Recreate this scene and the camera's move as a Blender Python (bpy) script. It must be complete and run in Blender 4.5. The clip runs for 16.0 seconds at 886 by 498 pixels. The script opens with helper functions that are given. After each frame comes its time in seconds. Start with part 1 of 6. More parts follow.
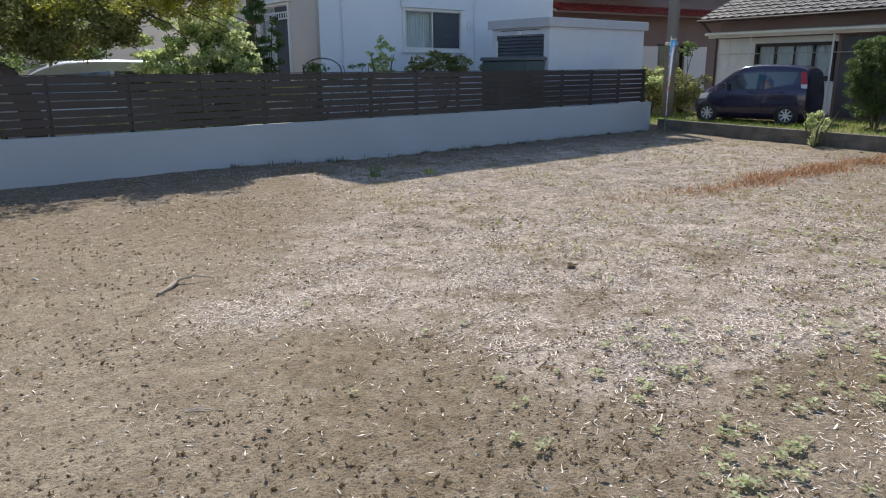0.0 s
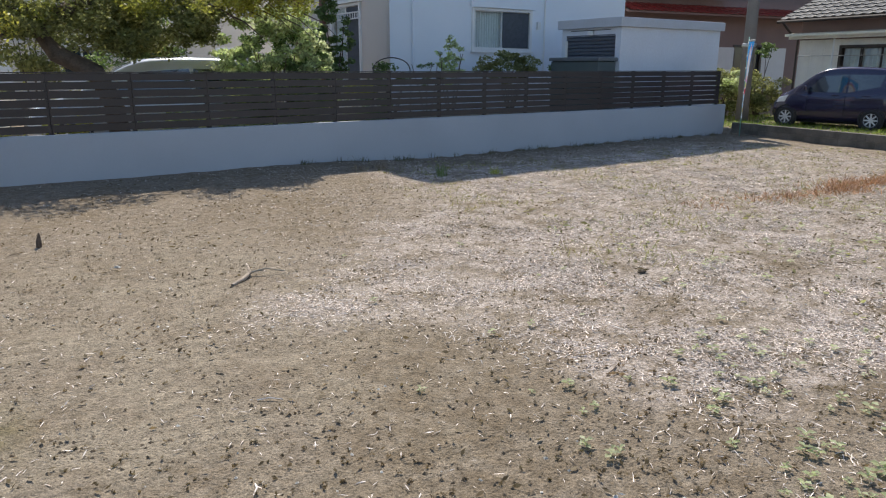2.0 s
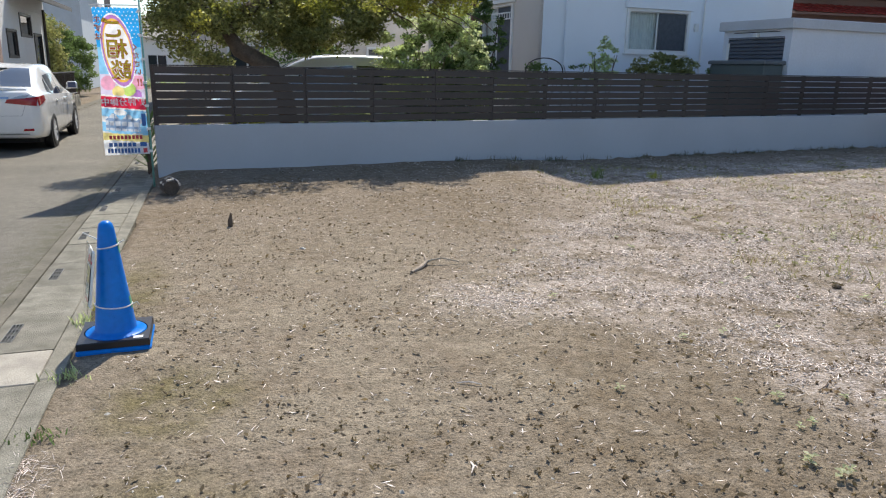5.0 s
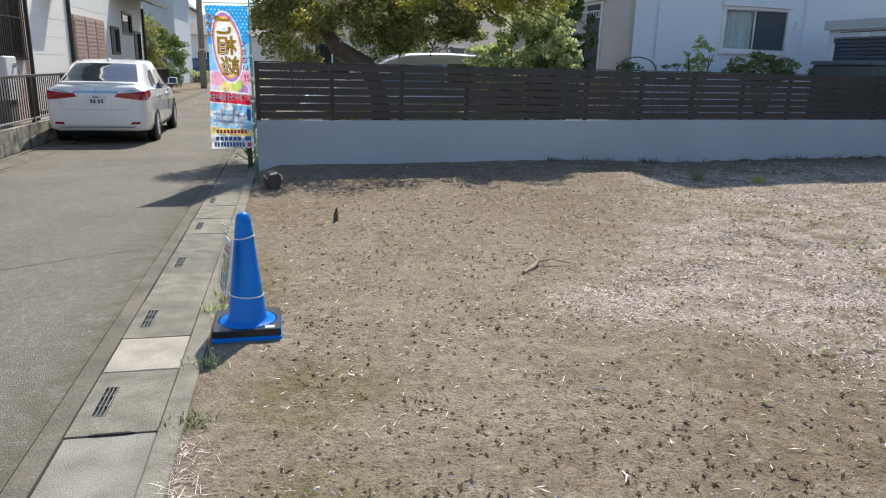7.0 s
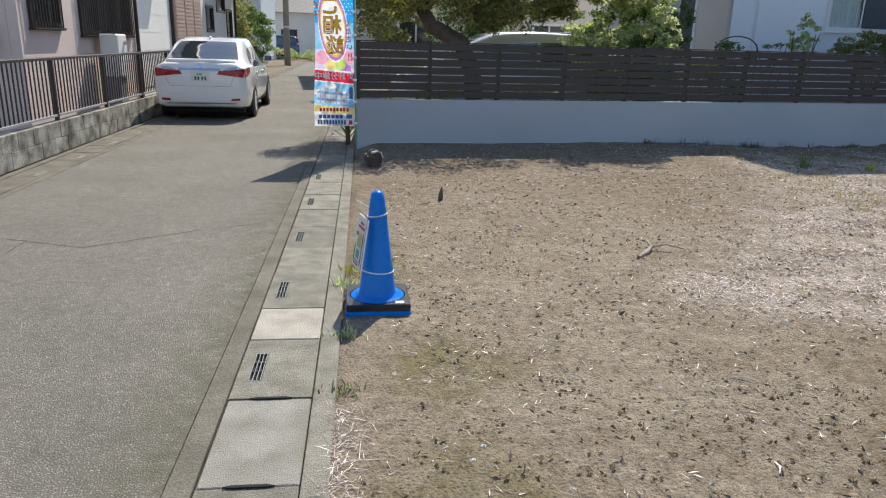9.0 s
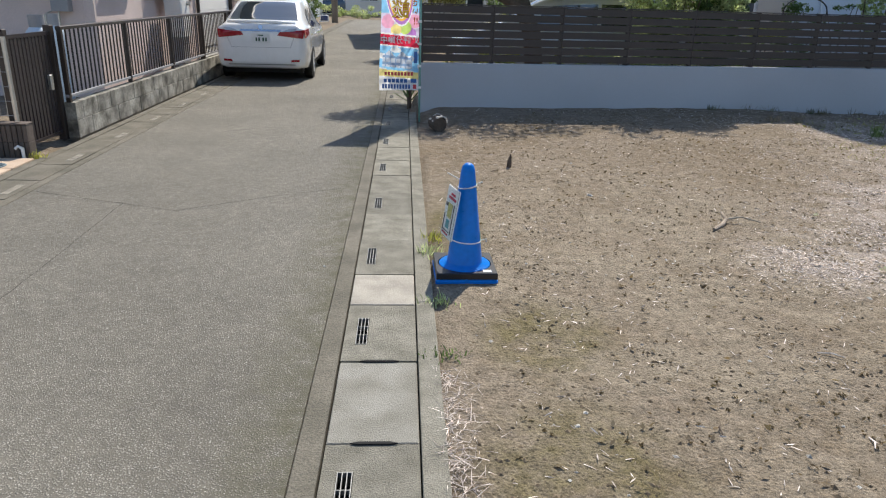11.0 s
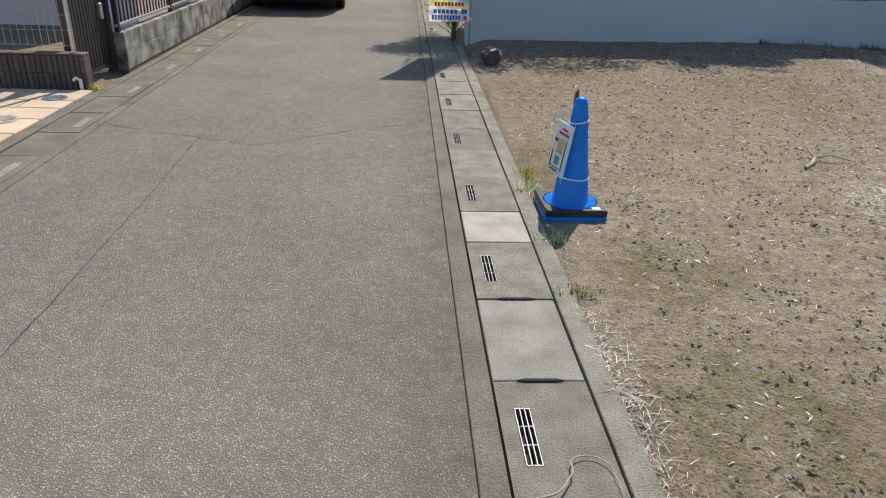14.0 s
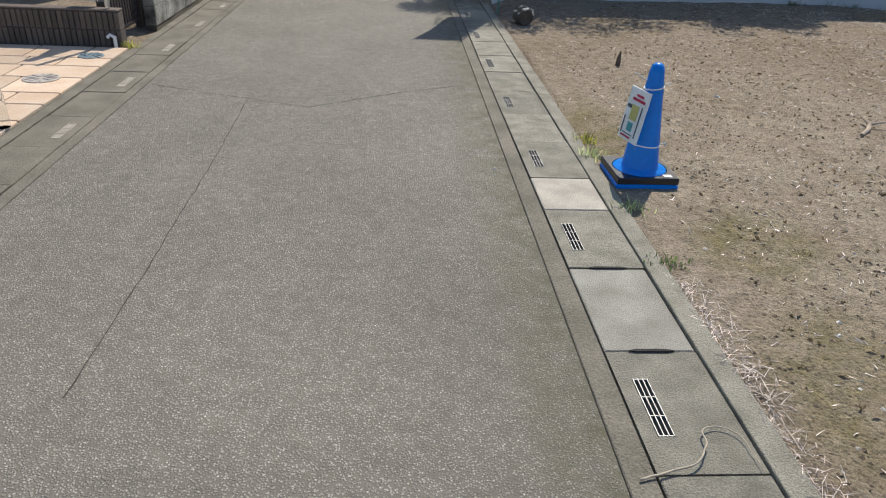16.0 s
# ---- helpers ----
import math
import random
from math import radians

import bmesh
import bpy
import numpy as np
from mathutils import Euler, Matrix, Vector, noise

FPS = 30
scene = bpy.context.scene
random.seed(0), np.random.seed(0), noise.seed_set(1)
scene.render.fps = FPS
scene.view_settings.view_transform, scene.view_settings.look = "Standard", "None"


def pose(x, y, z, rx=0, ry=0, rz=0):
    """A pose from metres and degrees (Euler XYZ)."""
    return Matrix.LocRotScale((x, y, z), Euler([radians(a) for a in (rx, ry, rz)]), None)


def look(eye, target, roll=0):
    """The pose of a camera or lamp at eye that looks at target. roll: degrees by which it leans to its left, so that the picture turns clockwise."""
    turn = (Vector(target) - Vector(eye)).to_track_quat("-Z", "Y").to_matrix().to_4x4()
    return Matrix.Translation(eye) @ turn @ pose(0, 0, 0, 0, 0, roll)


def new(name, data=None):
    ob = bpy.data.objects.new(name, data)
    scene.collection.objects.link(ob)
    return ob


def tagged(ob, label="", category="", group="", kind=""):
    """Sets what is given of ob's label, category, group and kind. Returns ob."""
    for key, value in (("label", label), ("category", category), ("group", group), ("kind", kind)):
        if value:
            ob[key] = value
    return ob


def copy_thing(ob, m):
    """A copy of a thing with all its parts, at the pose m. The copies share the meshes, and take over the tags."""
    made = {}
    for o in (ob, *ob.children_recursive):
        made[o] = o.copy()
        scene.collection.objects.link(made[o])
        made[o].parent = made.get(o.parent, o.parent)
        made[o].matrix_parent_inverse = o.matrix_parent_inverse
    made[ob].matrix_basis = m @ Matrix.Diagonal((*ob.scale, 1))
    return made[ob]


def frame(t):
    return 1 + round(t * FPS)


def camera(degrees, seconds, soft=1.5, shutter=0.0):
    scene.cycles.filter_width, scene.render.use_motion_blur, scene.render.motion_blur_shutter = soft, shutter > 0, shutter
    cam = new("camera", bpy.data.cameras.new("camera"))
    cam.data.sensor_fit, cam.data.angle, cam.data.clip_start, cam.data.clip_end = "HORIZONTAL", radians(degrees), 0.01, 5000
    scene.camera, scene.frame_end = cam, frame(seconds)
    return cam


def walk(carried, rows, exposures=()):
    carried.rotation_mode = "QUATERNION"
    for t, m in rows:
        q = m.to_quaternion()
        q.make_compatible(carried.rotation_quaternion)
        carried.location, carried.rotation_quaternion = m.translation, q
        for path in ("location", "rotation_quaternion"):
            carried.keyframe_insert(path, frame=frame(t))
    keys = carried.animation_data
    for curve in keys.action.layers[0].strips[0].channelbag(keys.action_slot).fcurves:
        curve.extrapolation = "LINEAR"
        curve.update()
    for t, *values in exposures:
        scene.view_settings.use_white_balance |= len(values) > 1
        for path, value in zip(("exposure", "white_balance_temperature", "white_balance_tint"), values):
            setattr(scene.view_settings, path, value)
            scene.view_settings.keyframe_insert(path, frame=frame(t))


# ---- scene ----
import functools

cam = camera(64.5, 16.0, soft=1.15)
PATH = [
    (0, (-0.302, 0.317, 1.563), (0.708, 1.969, 1.061), -0.3),
    (0.5, (-0.299, 0.317, 1.558), (0.677, 1.99, 1.058), -0.3),
    (1, (-0.304, 0.33, 1.555), (0.638, 2.022, 1.056), -0.2),
    (1.5, (-0.325, 0.339, 1.555), (0.58, 2.051, 1.054), -0.1),
    (2, (-0.344, 0.353, 1.555), (0.515, 2.088, 1.054), 0.1),
    (2.5, (-0.391, 0.365, 1.562), (0.412, 2.126, 1.057), 0.3),
    (3, (-0.458, 0.37, 1.555), (0.282, 2.158, 1.051), 0.5),
    (3.5, (-0.516, 0.39, 1.548), (0.163, 2.202, 1.044), 0.7),
    (4, (-0.582, 0.417, 1.536), (0.047, 2.248, 1.033), 0.8),
    (6.5, (-0.975, 0.56, 1.478), (-0.577, 2.455, 0.979), 1.3),
    (7, (-1.06, 0.595, 1.486), (-0.708, 2.498, 0.981), 1.4),
    (7.5, (-1.176, 0.623, 1.497), (-0.864, 2.53, 0.979), 1.6),
    (8, (-1.243, 0.611, 1.476), (-0.986, 2.525, 0.954), 1.2),
    (8.5, (-1.32, 0.6, 1.514), (-1.119, 2.512, 0.96), 1.4),
    (9, (-1.403, 0.587, 1.502), (-1.244, 2.498, 0.935), 1.6),
    (11.5, (-1.783, 0.478, 1.611), (-1.741, 2.346, 0.897), 1.8),
    (12, (-1.884, 0.487, 1.588), (-1.844, 2.346, 0.85), 1.9),
    (12.5, (-2.007, 0.511, 1.529), (-1.955, 2.366, 0.782), 1.8),
    (13, (-2.101, 0.515, 1.552), (-2.059, 2.356, 0.771), 1.8),
    (13.5, (-2.216, 0.531, 1.558), (-2.17, 2.357, 0.744), 2.0),
    (14, (-2.326, 0.547, 1.556), (-2.273, 2.359, 0.712), 2.1),
    (14.5, (-2.432, 0.552, 1.568), (-2.373, 2.348, 0.69), 2.4),
    (15, (-2.547, 0.563, 1.565), (-2.478, 2.345, 0.659), 2.9),
    (16, (-2.787, 0.584, 1.571), (-2.706, 2.344, 0.624), 2.9),
]
walk(cam, [(t, look(eye, target, roll)) for t, eye, target, roll in PATH],
     [(0.0, 0.22), (4.0, 0.27), (9.0, 0.25), (13.0, 0.15), (16.0, 0.12)])

# ---- light ----
SUN_AZ, SUN_EL = 17.5, 50.0          # degrees from +y towards +x, and above the horizon
world = bpy.data.worlds.new("sky_world")
scene.world = world
world.use_nodes = True
wn = world.node_tree.nodes
sky = wn.new("ShaderNodeTexSky")
sky.sky_type = "NISHITA"
sky.sun_disc = False
sky.sun_elevation = radians(SUN_EL)
sky.sun_rotation = radians(SUN_AZ)
sky.air_density, sky.dust_density, sky.ozone_density = 1.0, 0.5, 1.6
world.node_tree.links.new(sky.outputs[0], wn["Background"].inputs[0])
wn["Background"].inputs[1].default_value = 0.15
sun_data = bpy.data.lights.new("sun", "SUN")
sun_data.energy, sun_data.angle, sun_data.color = 5.0, radians(0.55), (1.0, 0.93, 0.82)
sun = new("sun", sun_data)
to_sun = Vector((math.sin(radians(SUN_AZ)) * math.cos(radians(SUN_EL)), math.cos(radians(SUN_AZ)) * math.cos(radians(SUN_EL)), math.sin(radians(SUN_EL))))
sun.matrix_world = look(to_sun * 60, (0, 0, 0))


# ---- materials ----
def mat(name, base, rough=0.7, metal=0.0, var=0.25, scale=3.0, fine=60.0, bump=0.15, second=None, spec=0.5, island=False, objvar=0.0, coat=0.0, space="Object"):
    """A surface with colour variation at two sizes, fine relief and uneven roughness."""
    m = bpy.data.materials.new(name)
    m.use_nodes = True
    n, l = m.node_tree.nodes, m.node_tree.links
    b = n["Principled BSDF"]
    b.inputs["Metallic"].default_value = metal
    b.inputs["Specular IOR Level"].default_value = spec
    b.inputs["Coat Weight"].default_value = coat
    co = n.new("ShaderNodeNewGeometry").outputs["Position"] if space == "World" else n.new("ShaderNodeTexCoord").outputs["Object"]
    big, small = n.new("ShaderNodeTexNoise"), n.new("ShaderNodeTexNoise")
    for t, sc, det in ((big, scale, 6), (small, fine, 4)):
        t.inputs["Scale"].default_value, t.inputs["Detail"].default_value = sc, det
        l.new(co, t.inputs["Vector"])
    mix = n.new("ShaderNodeMix")
    mix.data_type = "RGBA"
    other = second or tuple(c * (1 - var) for c in base)
    mix.inputs["A"].default_value, mix.inputs["B"].default_value = (*base, 1), (*other, 1)
    ramp = n.new("ShaderNodeMapRange")
    ramp.inputs[1].default_value, ramp.inputs[2].default_value = 0.35, 0.68
    l.new(big.outputs[0], ramp.inputs[0])
    l.new(ramp.outputs[0], mix.inputs["Factor"])
    hsv = n.new("ShaderNodeHueSaturation")
    val = n.new("ShaderNodeMapRange")
    val.inputs[3].default_value, val.inputs[4].default_value = 1 - var * 0.8, 1 + var * 0.8
    val.inputs[1].default_value, val.inputs[2].default_value = 0.25, 0.75
    l.new(small.outputs[0], val.inputs[0])
    last = val.outputs[0]
    if island or objvar:
        rnd = n.new("ShaderNodeNewGeometry").outputs["Random Per Island"] if island else n.new("ShaderNodeObjectInfo").outputs["Random"]
        rr = n.new("ShaderNodeMapRange")
        k = objvar or 0.4
        rr.inputs[3].default_value, rr.inputs[4].default_value = 1 - k, 1 + k
        l.new(rnd, rr.inputs[0])
        mul = n.new("ShaderNodeMath")
        mul.operation = "MULTIPLY"
        l.new(last, mul.inputs[0])
        l.new(rr.outputs[0], mul.inputs[1])
        last = mul.outputs[0]
    l.new(last, hsv.inputs["Value"])
    l.new(mix.outputs["Result"], hsv.inputs["Color"])
    l.new(hsv.outputs[0], b.inputs["Base Color"])
    rm = n.new("ShaderNodeMapRange")
    rm.inputs[3].default_value, rm.inputs[4].default_value = max(0.02, rough - 0.12), min(1, rough + 0.12)
    l.new(small.outputs[0], rm.inputs[0])
    l.new(rm.outputs[0], b.inputs["Roughness"])
    if bump:
        bp = n.new("ShaderNodeBump")
        bp.inputs["Strength"].default_value, bp.inputs["Distance"].default_value = bump, 0.02
        l.new(small.outputs[0], bp.inputs["Height"])
        l.new(bp.outputs[0], b.inputs["Normal"])
    return m


def glass_mat(name, tint=(0.02, 0.025, 0.03), rough=0.03):
    m = bpy.data.materials.new(name)
    m.use_nodes = True
    b = m.node_tree.nodes["Principled BSDF"]
    b.inputs["Base Color"].default_value = (*tint, 1)
    b.inputs["Roughness"].default_value = rough
    b.inputs["IOR"].default_value = 1.52
    return m


def clear_mat(name, tint=(0.9, 0.95, 0.95)):
    m = bpy.data.materials.new(name)
    m.use_nodes = True
    b = m.node_tree.nodes["Principled BSDF"]
    b.inputs["Base Color"].default_value = (*tint, 1)
    b.inputs["Roughness"].default_value = 0.03
    b.inputs["Transmission Weight"].default_value = 1.0
    b.inputs["IOR"].default_value = 1.1
    return m


# where bleached straw lies thick, and where the soil is bare: x, y, radius along x, radius along y
STRAW_PATCHES = ((2.5, 5.3, 0.9, 0.9), (2.2, 3.85, 0.55, 0.55), (1.0, 4.75, 0.42, 0.4), (2.45, 3.05, 0.5, 0.4), (3.2, 2.85, 0.8, 0.5), (4.2, 9.9, 0.6, 0.5), (3.35, 6.3, 0.9, 0.7), (4.5, 2.9, 1.0, 0.7), (3.5, 4.6, 0.9, 0.6), (5.4, 5.0, 1.6, 1.4), (7.2, 7.4, 2.6, 1.8), (9.5, 9.2, 2.4, 1.4), (5.8, 8.2, 1.6, 1.2))
BARE_PATCHES = ((1.2, 3.5, 0.7, 0.45), (3.9, 6.6, 0.45, 0.45), (2.85, 3.6, 0.32, 0.28), (3.3, 2.2, 0.5, 0.35), (0.95, 2.65, 0.6, 0.4), (4.6, 4.0, 0.5, 0.4), (6.2, 6.2, 0.8, 0.4))


def ground_mat():
    """Trodden soil with paler dry patches, cut straw and thin moss."""
    m = bpy.data.materials.new("dry_soil")
    m.use_nodes = True
    n, l = m.node_tree.nodes, m.node_tree.links
    b = n["Principled BSDF"]
    b.inputs["Roughness"].default_value = 0.95
    b.inputs["Specular IOR Level"].default_value = 0.15
    pos = n.new("ShaderNodeNewGeometry").outputs["Position"]

    def noise_tex(scale, detail=6, rough=0.6, shift=0.0):
        mp = n.new("ShaderNodeMapping")
        mp.inputs["Location"].default_value = (shift, shift * 0.7, 0)
        l.new(pos, mp.inputs[0])
        t = n.new("ShaderNodeTexNoise")
        t.inputs["Scale"].default_value, t.inputs["Detail"].default_value, t.inputs["Roughness"].default_value = scale, detail, rough
        l.new(mp.outputs[0], t.inputs["Vector"])
        return t.outputs[0]

    def ranged(v, lo, hi, a=0.0, c=1.0):
        r = n.new("ShaderNodeMapRange")
        for k, x in zip((1, 2, 3, 4), (lo, hi, a, c)):
            r.inputs[k].default_value = x
        l.new(v, r.inputs[0])
        return r.outputs[0]

    def blend(f, a, c):
        x = n.new("ShaderNodeMix")
        x.data_type = "RGBA"
        l.new(f, x.inputs["Factor"])
        for key, v in (("A", a), ("B", c)):
            if isinstance(v, tuple):
                x.inputs[key].default_value = (*v, 1)
            else:
                l.new(v, x.inputs[key])
        return x.outputs["Result"]

    def spot(cx, cy, rx, ry):
        """1 in the middle of an oval place on the lot, 0 outside it."""
        mp = n.new("ShaderNodeMapping")
        mp.vector_type = "TEXTURE"
        mp.inputs["Location"].default_value, mp.inputs["Scale"].default_value = (cx, cy, 0), (rx, ry, 50)
        l.new(pos, mp.inputs[0])
        g = n.new("ShaderNodeTexGradient")
        g.gradient_type = "SPHERICAL"
        l.new(mp.outputs[0], g.inputs[0])
        return g.outputs[1]

    def math_node(op, a, c):
        x = n.new("ShaderNodeMath")
        x.operation = op
        for k, v in enumerate((a, c)):
            if isinstance(v, float):
                x.inputs[k].default_value = v
            else:
                l.new(v, x.inputs[k])
        return x.outputs[0]

    soil = blend(ranged(noise_tex(0.9), 0.38, 0.62), (0.262, 0.20, 0.131), (0.325, 0.262, 0.194))
    soil = blend(ranged(noise_tex(9, 8, 0.7, 5), 0.42, 0.66), soil, (0.375, 0.312, 0.238))
    dusty = math_node("MULTIPLY", ranged(spot(-0.2, 4.6, 2.6, 3.6), 0.0, 0.6), ranged(noise_tex(2.2, 8, 0.7, 15), 0.36, 0.60))
    soil = blend(dusty, soil, (0.405, 0.34, 0.252))
    grit = n.new("ShaderNodeTexVoronoi")
    grit.inputs["Scale"].default_value = 55
    l.new(pos, grit.inputs["Vector"])
    # dry bleached litter in broad patches
    def total(spots):
        v = 0.0
        for q in spots:
            v = math_node("ADD", v, spot(*q))
        return v

    thick = total((x, y, rx * 2.1, ry * 2.1) for x, y, rx, ry in STRAW_PATCHES)
    bare = total((x, y, rx * 1.7, ry * 1.7) for x, y, rx, ry in BARE_PATCHES)
    where = math_node("SUBTRACT", thick, math_node("MULTIPLY", bare, 0.9))
    patch = math_node("MULTIPLY", ranged(noise_tex(3.2, 9, 0.75, 3), 0.42, 0.56), ranged(where, 0.10, 0.75))
    strands = ranged(noise_tex(60, 6, 0.8, 9), 0.42, 0.58)
    litter = math_node("MULTIPLY", patch, ranged(strands, 0.0, 1.0, 0.12, 1.0))
    soil = blend(math_node("MULTIPLY", ranged(bare, 0.1, 0.7, 0.0, 0.6), ranged(noise_tex(5.0, 8, 0.7, 11), 0.40, 0.58)), soil, (0.225, 0.168, 0.105))
    soil = blend(litter, soil, (0.72, 0.625, 0.56))
    # moss along the damp part by the kerb
    damp = math_node("ADD", math_node("ADD", spot(-1.08, 3.65, 0.45, 0.55), spot(-1.1, 2.5, 0.55, 0.7)), spot(-1.5, 5.3, 0.3, 1.2))
    moss = math_node("MULTIPLY", ranged(damp, 0.05, 0.55), ranged(noise_tex(4.0, 8, 0.7, 2), 0.36, 0.60, 0.0, 0.68))
    soil = blend(moss, soil, (0.195, 0.165, 0.06))
    speck = ranged(grit.outputs["Distance"], 0.08, 0.5, 0.78, 1.12)
    hsv = n.new("ShaderNodeHueSaturation")
    l.new(soil, hsv.inputs["Color"])
    speck = math_node("MULTIPLY", speck, ranged(noise_tex(13, 9, 0.85, 7), 0.38, 0.62, 0.62, 1.26))
    l.new(math_node("MULTIPLY", math_node("MULTIPLY", speck, 0.68), ranged(noise_tex(150, 4, 0.8), 0.34, 0.66, 0.62, 1.38)), hsv.inputs["Value"])
    l.new(hsv.outputs[0], b.inputs["Base Color"])
    bp = n.new("ShaderNodeBump")
    bp.inputs["Strength"].default_value, bp.inputs["Distance"].default_value = 0.75, 0.025
    l.new(math_node("ADD", noise_tex(30, 8, 0.75), ranged(grit.outputs["Distance"], 0.0, 0.6, 0.0, 0.35)), bp.inputs["Height"])
    l.new(bp.outputs[0], b.inputs["Normal"])
    return m


def asphalt_mat():
    """Worn asphalt: single stones of many greys in a darker binder, stains, and moss towards the gutter."""
    m = bpy.data.materials.new("asphalt")
    m.use_nodes = True
    n, l = m.node_tree.nodes, m.node_tree.links
    b = n["Principled BSDF"]
    b.inputs["Specular IOR Level"].default_value = 0.35
    b.inputs["Roughness"].default_value = 0.82
    pos = n.new("ShaderNodeNewGeometry").outputs["Position"]

    def ranged(v, lo, hi, a=0.0, c=1.0):
        r = n.new("ShaderNodeMapRange")
        for k, x in zip((1, 2, 3, 4), (lo, hi, a, c)):
            r.inputs[k].default_value = x
        l.new(v, r.inputs[0])
        return r.outputs[0]

    def noise_tex(scale, detail=6, rough=0.6):
        t = n.new("ShaderNodeTexNoise")
        t.inputs["Scale"].default_value, t.inputs["Detail"].default_value, t.inputs["Roughness"].default_value = scale, detail, rough
        l.new(pos, t.inputs["Vector"])
        return t.outputs[0]

    def calc(op, a, c):
        x = n.new("ShaderNodeMath")
        x.operation = op
        for k, v in enumerate((a, c)):
            if isinstance(v, float):
                x.inputs[k].default_value = v
            else:
                l.new(v, x.inputs[k])
        return x.outputs[0]

    def blend(f, a, c):
        x = n.new("ShaderNodeMix")
        x.data_type = "RGBA"
        l.new(f, x.inputs["Factor"])
        for key, v in (("A", a), ("B", c)):
            if isinstance(v, tuple):
                x.inputs[key].default_value = (*v, 1)
            else:
                l.new(v, x.inputs[key])
        return x.outputs["Result"]

    v = n.new("ShaderNodeTexVoronoi")
    v.inputs["Scale"].default_value = 120
    l.new(pos, v.inputs["Vector"])
    sep = n.new("ShaderNodeSeparateColor")
    l.new(v.outputs["Color"], sep.inputs[0])
    stone = ranged(v.outputs["Distance"], 0.30, 0.50, 1.0, 0.0)
    grey = blend(ranged(sep.outputs[0], 0.0, 1.0), (0.115, 0.106, 0.088), (0.225, 0.21, 0.178))
    pale = calc("MULTIPLY", ranged(sep.outputs[1], 0.90, 1.0, 0.0, 0.75), stone)
    col = blend(stone, (0.098, 0.09, 0.073), grey)
    col = blend(pale, col, (0.36, 0.345, 0.31))
    tone = calc("MULTIPLY", ranged(noise_tex(0.7), 0.35, 0.65, 0.88, 1.14), ranged(noise_tex(11, 8, 0.75), 0.32, 0.68, 0.80, 1.20))
    hsv = n.new("ShaderNodeHueSaturation")
    l.new(col, hsv.inputs["Color"])
    l.new(calc("MULTIPLY", tone, 1.56), hsv.inputs["Value"])
    # moss and silt gathered in a ragged strip along the gutter
    sx = n.new("ShaderNodeSeparateXYZ")
    l.new(pos, sx.inputs[0])
    u = calc("ADD", sx.outputs[0], calc("MULTIPLY", sx.outputs[1], 0.0349))
    strip = calc("MULTIPLY", ranged(u, -2.42, -2.08), ranged(noise_tex(7, 8, 0.7), 0.36, 0.60))
    l.new(blend(calc("MULTIPLY", strip, 0.8), hsv.outputs[0], (0.10, 0.094, 0.052)), b.inputs["Base Color"])
    bp = n.new("ShaderNodeBump")
    bp.inputs["Strength"].default_value, bp.inputs["Distance"].default_value = 0.7, 0.007
    l.new(calc("ADD", stone, noise_tex(160, 4, 0.7)), bp.inputs["Height"])
    l.new(bp.outputs[0], b.inputs["Normal"])
    return m


SOIL, ASPHALT = ground_mat(), asphalt_mat()
CONCRETE = mat("concrete", (0.25, 0.235, 0.19), 0.85, var=0.5, scale=7.0, fine=150, second=(0.155, 0.145, 0.112), objvar=0.22, bump=0.6, space="World")
CONCRETE_DARK = mat("stained_concrete", (0.178, 0.16, 0.125), 0.9, var=0.5, scale=3.5, fine=120, second=(0.105, 0.097, 0.072), bump=0.5, space="World")
CONCRETE_PALE = mat("new_concrete", (0.42, 0.385, 0.325), 0.85, var=0.3, scale=6, fine=140, bump=0.4, space="World")
CONCRETE_MID = mat("worn_pale_concrete", (0.30, 0.288, 0.25), 0.85, var=0.36, scale=5.0, fine=150, second=(0.20, 0.19, 0.155), bump=0.5, space="World")
BLOCK = mat("weathered_block", (0.42, 0.40, 0.345), 0.9, var=0.4, scale=4.5, fine=45, second=(0.075, 0.07, 0.055), bump=0.3, objvar=0.15, space="World")
BLOCK_DARK = mat("old_grey_block", (0.17, 0.15, 0.13), 0.9, var=0.3, scale=3, fine=45, second=(0.09, 0.085, 0.07), bump=0.3, objvar=0.15, space="World")
# Base colour carries the darker, bluish cast of skylit shade.
RENDER_WHITE = mat("shade_tinted_render", (0.42, 0.455, 0.50), 0.9, var=0.1, scale=0.7, fine=120, second=(0.385, 0.415, 0.455), bump=0.12, space="World")
# Slight blue in the white stands in for skylight on the shaded walls.
HOUSE_WHITE = mat("white_render", (0.79, 0.83, 0.88), 0.85, var=0.06, scale=0.6, fine=90, bump=0.1, space="World")
HOUSE_BEIGE = mat("beige_render", (0.66, 0.60, 0.53), 0.85, var=0.08, scale=0.6, fine=90, bump=0.1, space="World")
PINK = mat("pinkish_render", (0.70, 0.58, 0.54), 0.9, var=0.12, scale=0.9, fine=70, bump=0.3, space="World")
SIDING = mat("white_siding", (0.86, 0.85, 0.82), 0.7, var=0.06, scale=0.8, fine=40, bump=0.05, space="World")
BROWN_WALL = mat("brown_render", (0.27, 0.19, 0.17), 0.9, var=0.15, scale=0.8, fine=60, space="World")
SLAT = mat("dark_brown_aluminium", (0.036, 0.028, 0.029), 0.42, var=0.2, scale=2, fine=40, bump=0.03, objvar=0.16)
DARK_METAL = mat("bronze_aluminium", (0.04, 0.029, 0.024), 0.45, metal=0.1, var=0.15, scale=3, fine=60, bump=0.03)
STEEL = mat("zinc_steel", (0.55, 0.55, 0.53), 0.35, metal=0.9, var=0.15, scale=8, fine=80, bump=0.03)
